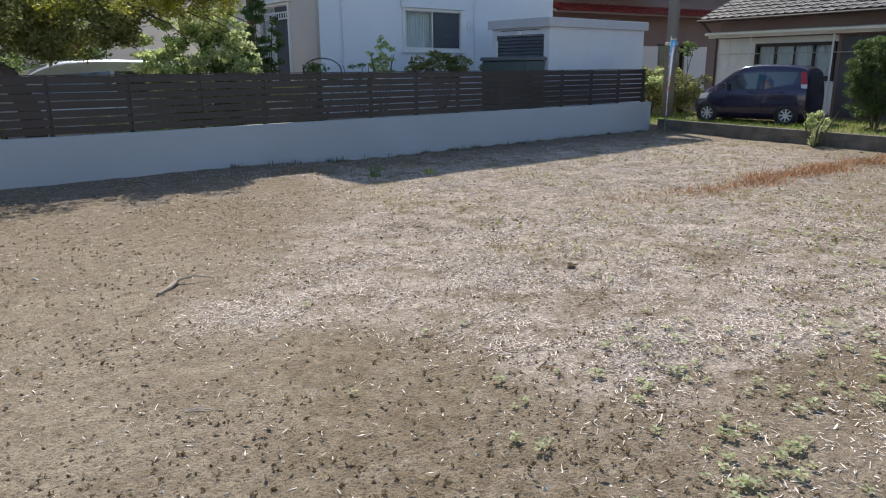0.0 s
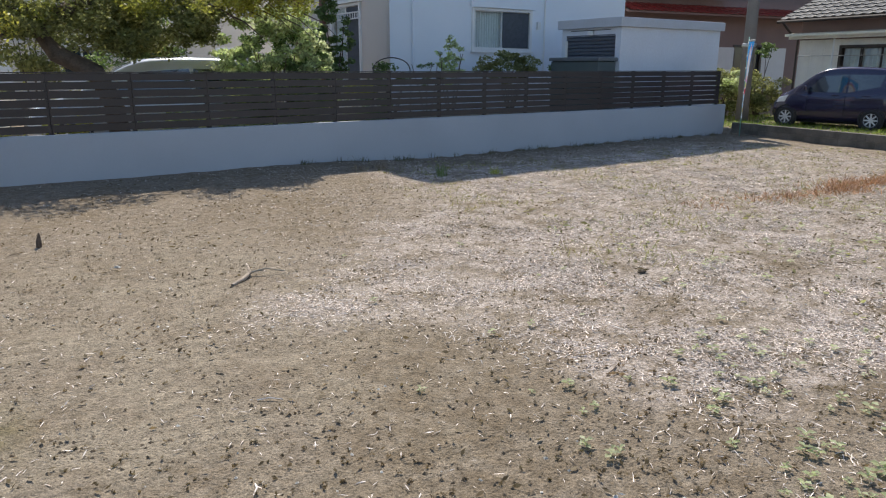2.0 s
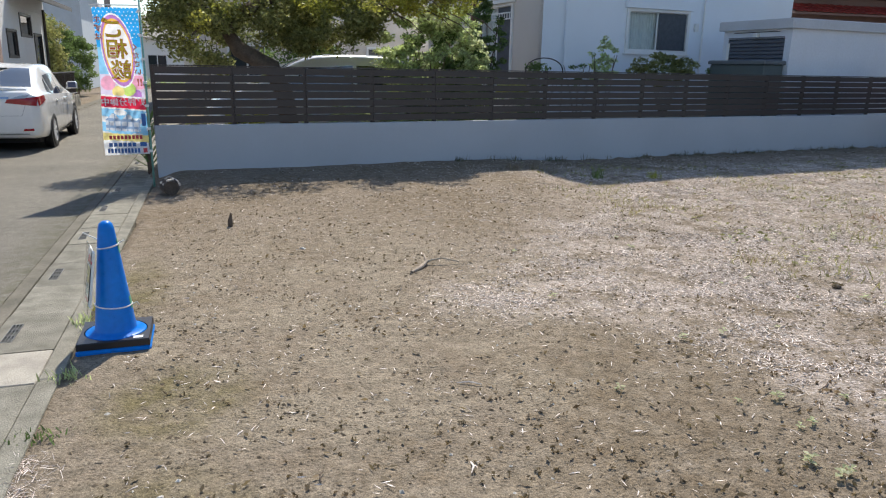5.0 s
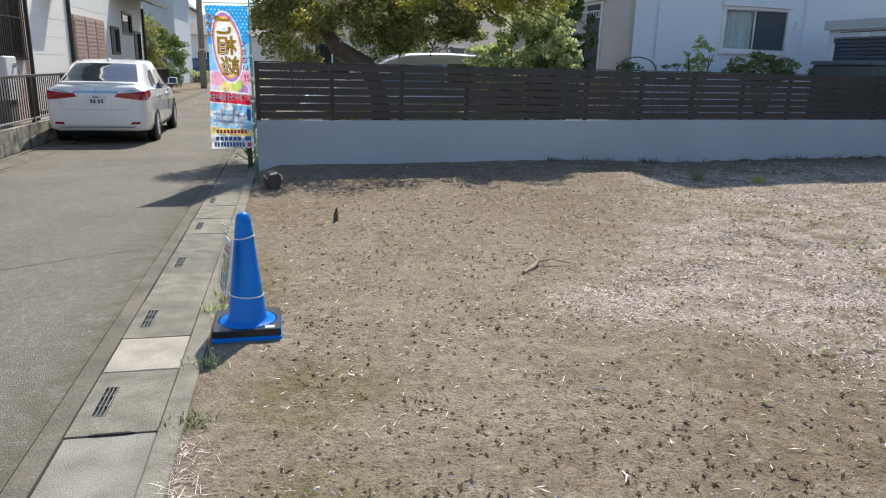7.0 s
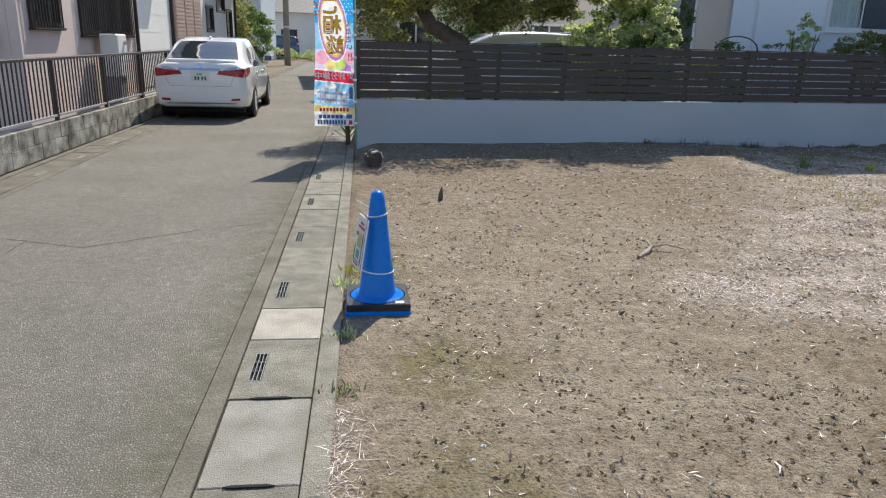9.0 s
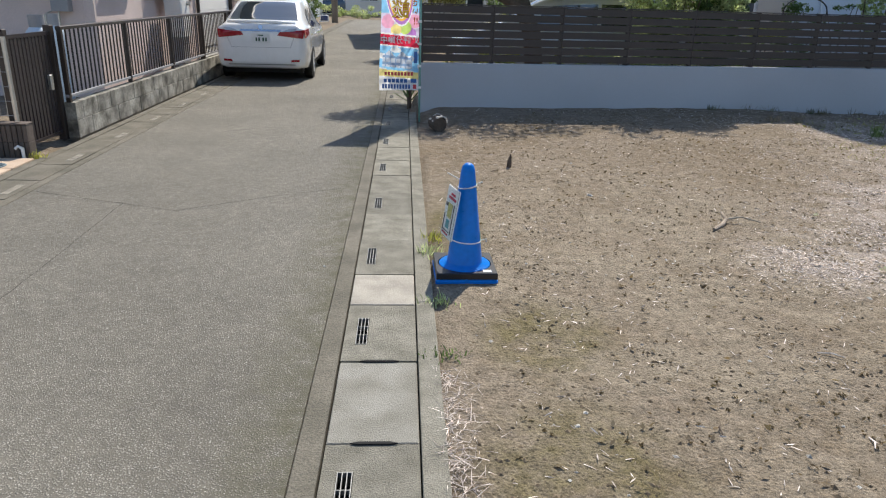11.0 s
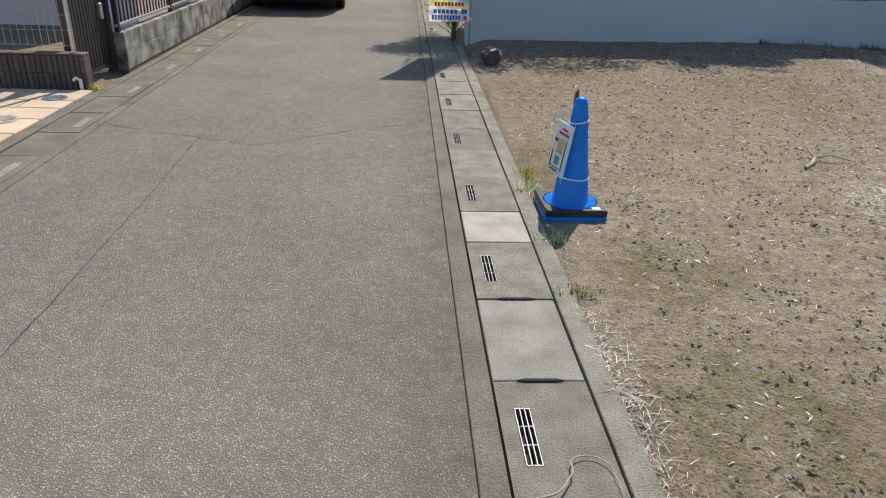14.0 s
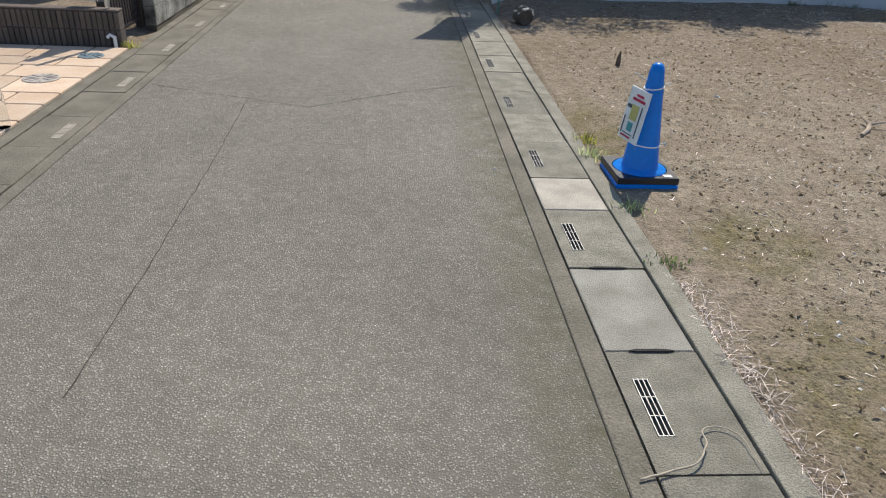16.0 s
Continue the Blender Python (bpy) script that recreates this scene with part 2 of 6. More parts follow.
GALV = mat("galvanised_grate", (0.30, 0.30, 0.29), 0.5, metal=0.5, var=0.2, scale=20, fine=120, bump=0.05)
BLACK = mat("black_void", (0.008, 0.008, 0.008), 0.9, var=0.1, bump=0)
RUBBER = mat("black_rubber", (0.02, 0.02, 0.021), 0.6, var=0.25, scale=6, fine=60, bump=0.1)
WHITE_PLASTIC = mat("white_plastic", (0.78, 0.78, 0.76), 0.4, var=0.05, scale=4, fine=40, bump=0.02)
GREY_PLASTIC = mat("grey_plastic", (0.3, 0.3, 0.31), 0.5, var=0.08, scale=4, fine=40, bump=0.02)
WINDOW_GLASS = glass_mat("window_glass", (0.03, 0.038, 0.045))
CURTAIN = mat("pale_curtain", (0.74, 0.76, 0.76), 0.9, var=0.12, scale=9, fine=30, bump=0.05)
TREE_BARK = mat("rough_bark", (0.13, 0.095, 0.07), 0.95, var=0.35, scale=9, fine=45, bump=0.5)
STRAW = mat("dry_straw", (0.86, 0.76, 0.68), 0.8, var=0.35, scale=2, fine=30, bump=0, island=True, space="World")
ORANGE_GRASS = mat("withered_orange_grass", (0.55, 0.30, 0.15), 0.85, var=0.3, scale=3, fine=30, bump=0, island=True, space="World")


def leaf_mat(name, base, second, k=0.45):
    m = mat(name, base, 0.55, var=0.25, scale=1.2, fine=14, bump=0, second=second, island=True, objvar=k, space="World")
    b = m.node_tree.nodes["Principled BSDF"]
    b.inputs["Subsurface Weight"].default_value = 0.0
    n, l = m.node_tree.nodes, m.node_tree.links
    tr = n.new("ShaderNodeBsdfTranslucent")
    src = b.inputs["Base Color"].links[0].from_socket
    l.new(src, tr.inputs["Color"])
    mx = n.new("ShaderNodeMixShader")
    mx.inputs[0].default_value = 0.58
    l.new(b.outputs[0], mx.inputs[1])
    l.new(tr.outputs[0], mx.inputs[2])
    l.new(mx.outputs[0], n["Material Output"].inputs["Surface"])
    return m


LEAF_DARK = leaf_mat("dark_green_leaf", (0.29, 0.29, 0.10), (0.21, 0.235, 0.09))
LEAF_MID = leaf_mat("mid_green_leaf", (0.16, 0.23, 0.07), (0.11, 0.17, 0.055))
LEAF_LIGHT = leaf_mat("light_green_leaf", (0.42, 0.51, 0.20), (0.58, 0.62, 0.36))
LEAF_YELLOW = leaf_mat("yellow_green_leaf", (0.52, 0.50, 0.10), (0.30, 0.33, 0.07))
LEAF_DRY = leaf_mat("brown_dry_leaf", (0.19, 0.135, 0.075), (0.15, 0.125, 0.065))


# ---- mesh helpers ----
class Shape:
    """Collects vertices and faces of one mesh."""

    def __init__(self):
        self.v, self.f = [], []

    def add(self, verts, faces, m=None):
        k = len(self.v)
        self.v += [tuple(m @ Vector(p)) if m else tuple(p) for p in verts]
        self.f += [tuple(k + i for i in f) for f in faces]
        return self

    def box(self, x0, x1, y0, y1, z0, z1, b=0.0, m=None):
        """A block, with its upright and top edges cut back by b."""
        if b <= 0:
            vs = [(x, y, z) for z in (z0, z1) for x, y in ((x0, y0), (x1, y0), (x1, y1), (x0, y1))]
            return self.add(vs, [(3, 2, 1, 0), (4, 5, 6, 7), (0, 1, 5, 4), (1, 2, 6, 5), (2, 3, 7, 6), (3, 0, 4, 7)], m)
        ring = [(x0 + b, y0), (x1 - b, y0), (x1, y0 + b), (x1, y1 - b), (x1 - b, y1), (x0 + b, y1), (x0, y1 - b), (x0, y0 + b)]
        cx, cy = (x0 + x1) / 2, (y0 + y1) / 2
        tx, ty = (x1 - x0 - 2 * b) / (x1 - x0), (y1 - y0 - 2 * b) / (y1 - y0)
        inner = [(cx + (x - cx) * tx, cy + (y - cy) * ty) for x, y in ring]
        vs = [(x, y, z0) for x, y in ring] + [(x, y, z1 - b) for x, y in ring] + [(x, y, z1) for x, y in inner]
        fs = [tuple(range(7, -1, -1)), tuple(range(16, 24))]
        for r in (0, 8):
            fs += [(r + i, r + (i + 1) % 8, r + 8 + (i + 1) % 8, r + 8 + i) for i in range(8)]
        return self.add(vs, fs, m)

    def tube(self, pts, radii, n=8, caps=True):
        """A round rod along points, with a radius at each."""
        pts = [Vector(p) for p in pts]
        if not hasattr(radii, "__len__"):
            radii = [radii] * len(pts)
        vs, fs = [], []
        ref = Vector((0.31, 0.17, 0.93)).normalized()
        for i, p in enumerate(pts):
            d = (pts[min(i + 1, len(pts) - 1)] - pts[max(i - 1, 0)]).normalized()
            a = d.cross(ref if abs(d.dot(ref)) < 0.95 else Vector((1, 0, 0))).normalized()
            c = d.cross(a)
            vs += [p + (a * math.cos(2 * math.pi * k / n) + c * math.sin(2 * math.pi * k / n)) * radii[i] for k in range(n)]
        for i in range(len(pts) - 1):
            fs += [(i * n + k, i * n + (k + 1) % n, (i + 1) * n + (k + 1) % n, (i + 1) * n + k) for k in range(n)]
        if caps:
            fs += [tuple(range(n - 1, -1, -1)), tuple((len(pts) - 1) * n + k for k in range(n))]
        return self.add(vs, fs)

    def lathe(self, profile, n=32, m=None):
        """A turned body from (radius, height) pairs."""
        vs = [(r * math.cos(2 * math.pi * k / n), r * math.sin(2 * math.pi * k / n), z) for r, z in profile for k in range(n)]
        fs = [(i * n + k, i * n + (k + 1) % n, (i + 1) * n + (k + 1) % n, (i + 1) * n + k) for i in range(len(profile) - 1) for k in range(n)]
        fs += [tuple(range(n - 1, -1, -1)), tuple((len(profile) - 1) * n + k for k in range(n))]
        return self.add(vs, fs, m)

    def prism(self, poly, z0, z1, m=None):
        """An upright plate over a flat outline."""
        n = len(poly)
        vs = [(x, y, z0) for x, y in poly] + [(x, y, z1) for x, y in poly]
        return self.add(vs, [tuple(range(n - 1, -1, -1)), tuple(range(n, 2 * n))] + [(i, (i + 1) % n, n + (i + 1) % n, n + i) for i in range(n)], m)

    def mesh(self, name, material, smooth=False):
        me = bpy.data.meshes.new(name)
        me.from_pydata(self.v, [], self.f)
        me.materials.append(material)
        if smooth:
            me.polygons.foreach_set("use_smooth", [True] * len(me.polygons))
        me.update()
        return me


def part(name, shape, material, parent=None, label="", smooth=False, m=None):
    """Links a Shape (or a ready mesh) as one object under its parent."""
    ob = new(name, shape.mesh(name, material, smooth) if isinstance(shape, Shape) else shape)
    if parent:
        ob.parent = parent
    if m:
        ob.matrix_local = m
    if label:
        ob["label"] = label
    return ob


def thing(name, m, label, category, group="", kind=""):
    ob = new(name)
    ob.matrix_world = m
    ob.empty_display_size = 0.2
    return tagged(ob, label, category, group, kind)


def wall_cells(shape, length, height, thick, holes, z0=0.0, m=None):
    """A wall along x (outer face at y = 0, thickness to +y) with rectangular holes (x0, x1, z0, z1) right through it."""
    xs = sorted({0.0, length, *[h[0] for h in holes], *[h[1] for h in holes]})
    zs = sorted({z0, height, *[h[2] for h in holes], *[h[3] for h in holes]})
    zs = [z for z in zs if z0 <= z <= height]
    nx, nz = len(xs) - 1, len(zs) - 1

    def solid(i, k):
        if not (0 <= i < nx and 0 <= k < nz):
            return False
        x, z = (xs[i] + xs[i + 1]) / 2, (zs[k] + zs[k + 1]) / 2
        return not any(h[0] <= x <= h[1] and h[2] <= z <= h[3] for h in holes)

    vs = [(x, y, z) for y in (0, thick) for z in zs for x in xs]
    at = lambda i, k, back: back * (nx + 1) * (nz + 1) + k * (nx + 1) + i
    fs = []
    for i in range(nx):
        for k in range(nz):
            if solid(i, k):
                fs += [(at(i, k, 0), at(i + 1, k, 0), at(i + 1, k + 1, 0), at(i, k + 1, 0)), (at(i, k + 1, 1), at(i + 1, k + 1, 1), at(i + 1, k, 1), at(i, k, 1))]
                for di, dk, (a, b) in ((-1, 0, ((i, k), (i, k + 1))), (1, 0, ((i + 1, k + 1), (i + 1, k))), (0, -1, ((i + 1, k), (i, k))), (0, 1, ((i, k + 1), (i + 1, k + 1)))):
                    if not solid(i + di, k + dk):
                        fs.append((at(*a, 0), at(*b, 0), at(*b, 1), at(*a, 1)))
    return shape.add(vs, fs, m)


STREET = pose(0, 0, 0, 0, 0, 2.0)                      # the lane's own axes: along it is +y
WALL_A, WALL_ANGLE = (-1.83, 10.57), 8.42              # the boundary wall's street end and its turn
BOUND = pose(WALL_A[0], WALL_A[1], 0, 0, 0, WALL_ANGLE)


def street(x, y, z=0.0, turn=0.0):
    return STREET @ pose(x, y, z, 0, 0, turn)


def bound(x, y, z=0.0, turn=0.0):
    return BOUND @ pose(x, y, z, 0, 0, turn)


# ---- ground ----
def smooth_step(a, b, v):
    k = np.clip((v - a) / (b - a), 0, 1)
    return k * k * (3 - 2 * k)


def lot_z(x, y):
    """Height of the lot's uneven soil, banked up a little against the boundary wall's street half."""
    p = Vector((x, y, 0))
    z = 0.018 * noise.noise(p * 0.8) + 0.012 * noise.noise(p * 3.1) + 0.006 * noise.noise(p * 9.0)
    dx, dy = x - WALL_A[0], y - WALL_A[1]
    a = radians(WALL_ANGLE)
    inward, along = -dx * math.sin(a) + dy * math.cos(a), dx * math.cos(a) + dy * math.sin(a)
    bank = 0.085 * smooth_step(-1.6, -0.1, inward) * (1 - smooth_step(4.0, 7.5, along)) * smooth_step(-0.05, 0.3, along)
    return z * float(smooth_step(-1.52, -1.2, x + 0.0349 * y)) + float(bank)


def build_ground():
    fine_x, fine_y = np.arange(-2.0, 14.2, 0.09), np.arange(-3.0, 14.5, 0.09)
    far = np.array([15, 16, 17, 18, 20, 23, 27, 32, 40, 60, 100, 200, 500, 1500.0])
    xs = np.concatenate([-far[::-1] + 8, np.arange(-6.6, -2.0, 0.3), fine_x, far])
    ys = np.concatenate([-far[::-1] + 11, fine_y, far])
    X, Y = np.meshgrid(xs, ys)
    u = X + 0.0349 * Y
    inward = -(X - WALL_A[0]) * math.sin(radians(WALL_ANGLE)) + (Y - WALL_A[1]) * math.cos(radians(WALL_ANGLE))
    Z = np.zeros_like(X)
    for i in range(X.shape[0]):
        for j in range(X.shape[1]):
            if -2 < X[i, j] < 14 and -3 < Y[i, j] < 14:
                Z[i, j] = lot_z(X[i, j], Y[i, j])
    garden = smooth_step(0.03, 0.13, inward) * smooth_step(-1.8, -1.6, u)
    Z = Z * (1 - garden) + garden * (0.12 + 0.36 * smooth_step(3.0, 6.5, X))
    right = smooth_step(13.45, 13.6, X + 0.02 * Y - 0.2)
    Z = Z * (1 - right) + right * 0.12
    lane = (u < -1.55) & (u > -5.5)
    Z[lane] = -0.10
    Z[u <= -5.5] = -0.03
    vs = np.stack([X, Y, Z], -1).reshape(-1, 3)
    w = len(xs)
    fs = [(i * w + j, i * w + j + 1, (i + 1) * w + j + 1, (i + 1) * w + j) for i in range(len(ys) - 1) for j in range(w - 1)]
    s = Shape()
    s.v, s.f = [tuple(p) for p in vs.tolist()], fs
    ob = part("ground", s, SOIL, smooth=True)
    return tagged(ob, "bare brown soil of an empty lot with dry straw litter", "ground", kind="structure")


build_ground()

# the lane
ROAD = part("road", Shape().box(-4.70, -2.07, -7, 47, -0.12, 0.0), ASPHALT, m=STREET)
tagged(ROAD, "grey worn asphalt lane with fine pale stones", "road", kind="structure")


def gutter(side):
    """A concrete gutter: outer lip, covers laid end to end, kerb, and a dark channel below."""
    r = side == "right"
    g = thing("gutter", STREET, "grey concrete street gutter with covers and steel grates", "gutter", kind="structure")
    lip0, cov0, cov1, kerb1 = (-2.07, -1.965, -1.605, -1.505) if r else (-4.70, -4.785, -5.10, -5.185)
    a, b = sorted((lip0, cov0))
    part("lip", Shape().box(a + 0.004, b - 0.006, -7, 47, -0.12, 0.004, 0.004), CONCRETE_DARK, g)
    a, b = sorted((cov1, kerb1))
    part("kerb", Shape().box(a + 0.003, b, -7, 47, -0.12, 0.012 if r else 0.010, 0.003), CONCRETE if r else CONCRETE_DARK, g)
    a, b = sorted((cov0, cov1))
    part("channel", Shape().box(a, b, -7, 47, -0.115, -0.07), BLACK, g)
    joints = [2.73 - 0.62 * k for k in range(15, 0, -1)] + [2.73, 3.36, 3.98, 4.42] + [4.42 + 0.622 * k for k in range(1, 64)]
    joints = [j + 0.065 for j in joints] if r else [6.008 + 0.589 * k for k in range(-22, 70)]
    for i, (y0, y1) in enumerate(zip(joints, joints[1:])):
        white = r and i == 17
        grate = i % 2 == 0
        c = Shape()
        lo, hi = a + 0.004, b - 0.004
        tilt = 0.004 * math.sin(i * 5.3)
        if white:
            c.box(lo, hi, y0 + 0.004, y1 - 0.004, -0.065, 0.006, 0.004)
            part("cover", c, CONCRETE_PALE, g, "paler newer concrete cover")
            continue
        gx0, gx1 = (lo + 0.055, lo + 0.115) if r else (hi - 0.115, hi - 0.055)
        gy0, gy1 = (y0 + y1) / 2 - 0.145, (y0 + y1) / 2 + 0.145
        if grate:
            for q in ((lo, gx0, y0 + 0.004, y1 - 0.004), (gx1, hi, y0 + 0.004, y1 - 0.004), (gx0, gx1, y0 + 0.003, gy0), (gx0, gx1, gy1, y1 - 0.003)):
                c.box(*q, -0.065, 0.003 + tilt)
        else:
            c.box(lo, hi, y0 + 0.004, y1 - 0.004, -0.065, 0.003 + tilt, 0.004)
        cov = part("cover", c, (CONCRETE_MID if i == 15 else CONCRETE) if r else CONCRETE_DARK, g)
        if r and 2.5 < y0 < 3.6:
            # Raised black plate draws the shaded opening of the lifting notch.
            part("lifting_notch", Shape().prism([(lo + 0.09, y0 - 0.004), (lo + 0.12, y0 - 0.009), (lo + 0.24, y0 - 0.009), (lo + 0.27, y0 - 0.004), (lo + 0.24, y0 + 0.006), (lo + 0.12, y0 + 0.006)], 0.002, 0.0075), BLACK, cov)
        if grate and y0 < 18:
            s = Shape()
            z0, z1 = -0.02, 0.006 + tilt
            for e in (gx0 + 0.002, gx0 + 0.0195, gx0 + 0.037, gx1 - 0.006):
                s.box(e, e + 0.003, gy0, gy1, z0, z1)
            for e in np.linspace(gy0, gy1 - 0.004, 4):
                s.box(gx0 + 0.002, gx1 - 0.002, e, e + 0.003, z0, z1 - 0.001)
            if not r:
                s.box(gx0, gx1, gy0, gy1, -0.03, 0.001 + tilt)
            part("grate", s, GALV if r else CONCRETE_PALE, cov, "galvanised steel grate" if r else "pale slotted grate")


gutter("right")
gutter("left")

# ---- boundary wall and slatted fence ----
WALL_L = 15.45
bw = thing("wall_boundary", BOUND, "low grey-white rendered boundary wall, coloured bluish for shade", "wall", kind="structure")
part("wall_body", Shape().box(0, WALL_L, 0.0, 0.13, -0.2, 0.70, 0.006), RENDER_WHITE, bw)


def slat_fence():
    f = thing("slat_fence", bound(0, 0.05, 0.70), "dark brown horizontal slat fence on the boundary wall", "fence")
    slat = Shape().box(0.001, 1.011, 0, 0.022, 0, 0.0935, 0.003).mesh("slat", SLAT)
    post = Shape().box(-0.03, 0.03, 0.023, 0.075, -0.02, 0.785, 0.004).mesh("fence_post", SLAT)
    cap = Shape().box(0, 15.25, -0.006, 0.03, 0.776, 0.79, 0.002)
    for i in range(16):
        part("fence_post", post, SLAT, f, m=pose(0.03 + i * 1.012, 0, 0))
        if i < 15:
            for k in range(7):
                part("slat", slat, SLAT, f, m=pose(0.03 + i * 1.012, 0.0015 * math.sin(i * 3.1 + k * 1.7), 0.026 + k * 0.1085 + 0.002 * math.sin(i * 2.3 + k)))
    part("top_rail", cap, SLAT, f)


slat_fence()


def block_wall(name, m, length, rows, h, thick, material, label, cap=False):
    """Concrete blocks laid in running bond; every block is a piece."""
    w = thing(name, m, label, "wall", kind="structure")
    part("mortar", Shape().box(0.01, length - 0.01, 0.006, thick - 0.006, -0.25, rows * h - 0.006), CONCRETE_DARK, w)
    full = Shape().box(0.003, 0.395, 0, thick, 0.003, h - 0.004, 0.004).mesh("block", material)
    half = Shape().box(0.003, 0.195, 0, thick, 0.003, h - 0.004, 0.004).mesh("block", material)
    for r in range(rows):
        x = 0.0
        if r % 2:
            part("block", half, material, w, m=pose(0, 0, r * h))
            x = 0.2
        while x + 0.395 < length + 0.02:
            part("block", full, material, w, m=pose(x, 0.002 * math.sin(x * 9 + r), r * h))
            x += 0.4
    return w


# low wall along the far side of the lot, and the neighbour's street wall
block_wall("wall_lot_side", pose(13.46, 12.6, 0.0, 0, 0, -91.2), 16.0, 2, 0.145, 0.12, BLOCK_DARK, "low wall of old dark concrete blocks beside the lot")
block_wall("wall_lot_corner", bound(15.0, 0.14, 0.0, 80), 0.8, 2, 0.15, 0.12, BLOCK_DARK, "low wall of old dark concrete blocks beside the lot")


# ---- cars ----
from mathutils.bvhtree import BVHTree

CAR_GLASS = glass_mat("car_glass", (0.02, 0.03, 0.04), 0.06)
CAR_GLASS.node_tree.nodes["Principled BSDF"].inputs["Specular IOR Level"].default_value = 1.0
CAR_GLASS.node_tree.nodes["Principled BSDF"].inputs["Coat Weight"].default_value = 1.0
LAMP_RED = mat("red_lamp_plastic", (0.36, 0.003, 0.014), 0.2, var=0.15, scale=9, fine=40, bump=0, coat=0.5)
LAMP_CLEAR = mat("clear_lamp_plastic", (0.62, 0.64, 0.66), 0.12, metal=0.3, var=0.2, scale=9, fine=40, bump=0, coat=0.5)
CHROME = mat("chrome", (0.75, 0.76, 0.78), 0.12, metal=1.0, var=0.05, bump=0)
ALLOY = mat("silver_wheel", (0.72, 0.73, 0.74), 0.35, metal=0.3, var=0.1, bump=0)


def paint(name, c, flake=0.0):
    return mat(name, c, 0.22, metal=flake, var=0.04, scale=1.5, fine=8, bump=0, coat=1.0)


def spread(a, b, n):
    return [a + (b - a) * k / (n - 1) for k in range(n)]


def car_body(stations):
    """A closed body shell along +y: stations of (y, sill, belt, top, half width, half roof width)."""
    st = np.array(stations)
    ts = np.linspace(0, len(st) - 1, 61)
    cols = []
    for c in range(st.shape[1]):
        v = st[:, c]
        out = []
        for t in ts:
            i = min(int(t), len(st) - 2)
            f = t - i
            p0, p1, p2, p3 = v[max(i - 1, 0)], v[i], v[i + 1], v[min(i + 2, len(st) - 1)]
            a, b = (p2 - p0) / 2, (p3 - p1) / 2
            lim = 1.5 * (p2 - p1)
            a = max(min(a, max(lim, 0)), min(lim, 0)) if c in (0, 3) else a
            b = max(min(b, max(lim, 0)), min(lim, 0)) if c in (0, 3) else b
            out.append((2 * f ** 3 - 3 * f * f + 1) * p1 + (f ** 3 - 2 * f * f + f) * a + (3 * f * f - 2 * f ** 3) * p2 + (f ** 3 - f * f) * b)
        cols.append(out)
    rings = []
    for y, lo, belt, top, hw, hr in zip(*cols):
        up = max(top - belt, 0.02)
        prof = [(0, lo), (hw * 0.80, lo), (hw * 0.95, lo + 0.04), (hw * 0.985, lo + 0.16), (hw, lo + (belt - lo) * 0.5), (hw * 0.995, lo + (belt - lo) * 0.72), (hw * 0.975, belt - 0.02), (hw * 0.955, belt)]
        e = hw * 0.955
        prof += [(e + (hr - e) * k, belt + up * k * 0.9) for k in (0.25, 0.5, 0.75)]
        prof += [(hr, belt + up * 0.9), (hr * 0.93, belt + up * 0.96), (hr * 0.75, belt + up * 0.99), (hr * 0.4, belt + up), (0, belt + up)]
        rings.append([(x, y, z) for x, z in prof] + [(-x, y, z) for x, z in prof[-2:0:-1]])
    s = Shape()
    n = len(rings[0])
    vs = [p for r in rings for p in r]
    fs = [(i * n + k, (i + 1) * n + k, (i + 1) * n + (k + 1) % n, i * n + (k + 1) % n) for i in range(len(rings) - 1) for k in range(n)]
    for e, turn in ((0, 1), (len(rings) - 1, -1)):
        half = (n - 2) // 2
        for k in range(half + 1):
            a, b, c, d = k, (k + 1), (n - k - 1) % n, (n - k) % n
            q = [e * n + j for j in (a, b, c, d)]
            q = list(dict.fromkeys(q))
            if len(q) > 2:
                fs.append(tuple(q if turn > 0 else q[::-1]))
    return s.add(vs, fs)


def on_body(tree, corners, way, n=8, lift=0.004):
    """A patch between four corners, laid on the body along a direction."""
    s = Shape()
    a, b, c, d = [Vector(p) for p in corners]
    way = Vector(way).normalized()
    vs = []
    for i in range(n + 1):
        for j in range(n + 1):
            u, v = i / n, j / n
            p = (a * (1 - u) + b * u) * (1 - v) + (d * (1 - u) + c * u) * v
            hit, nor, _, _ = tree.ray_cast(p - way * 3, way)
            vs.append((hit if hit else p) - way * lift)
    m = len(vs)
    fs = [(i * (n + 1) + j, (i + 1) * (n + 1) + j, (i + 1) * (n + 1) + j + 1, i * (n + 1) + j + 1) for i in range(n) for j in range(n)]
    s.add(vs, fs)
    return s


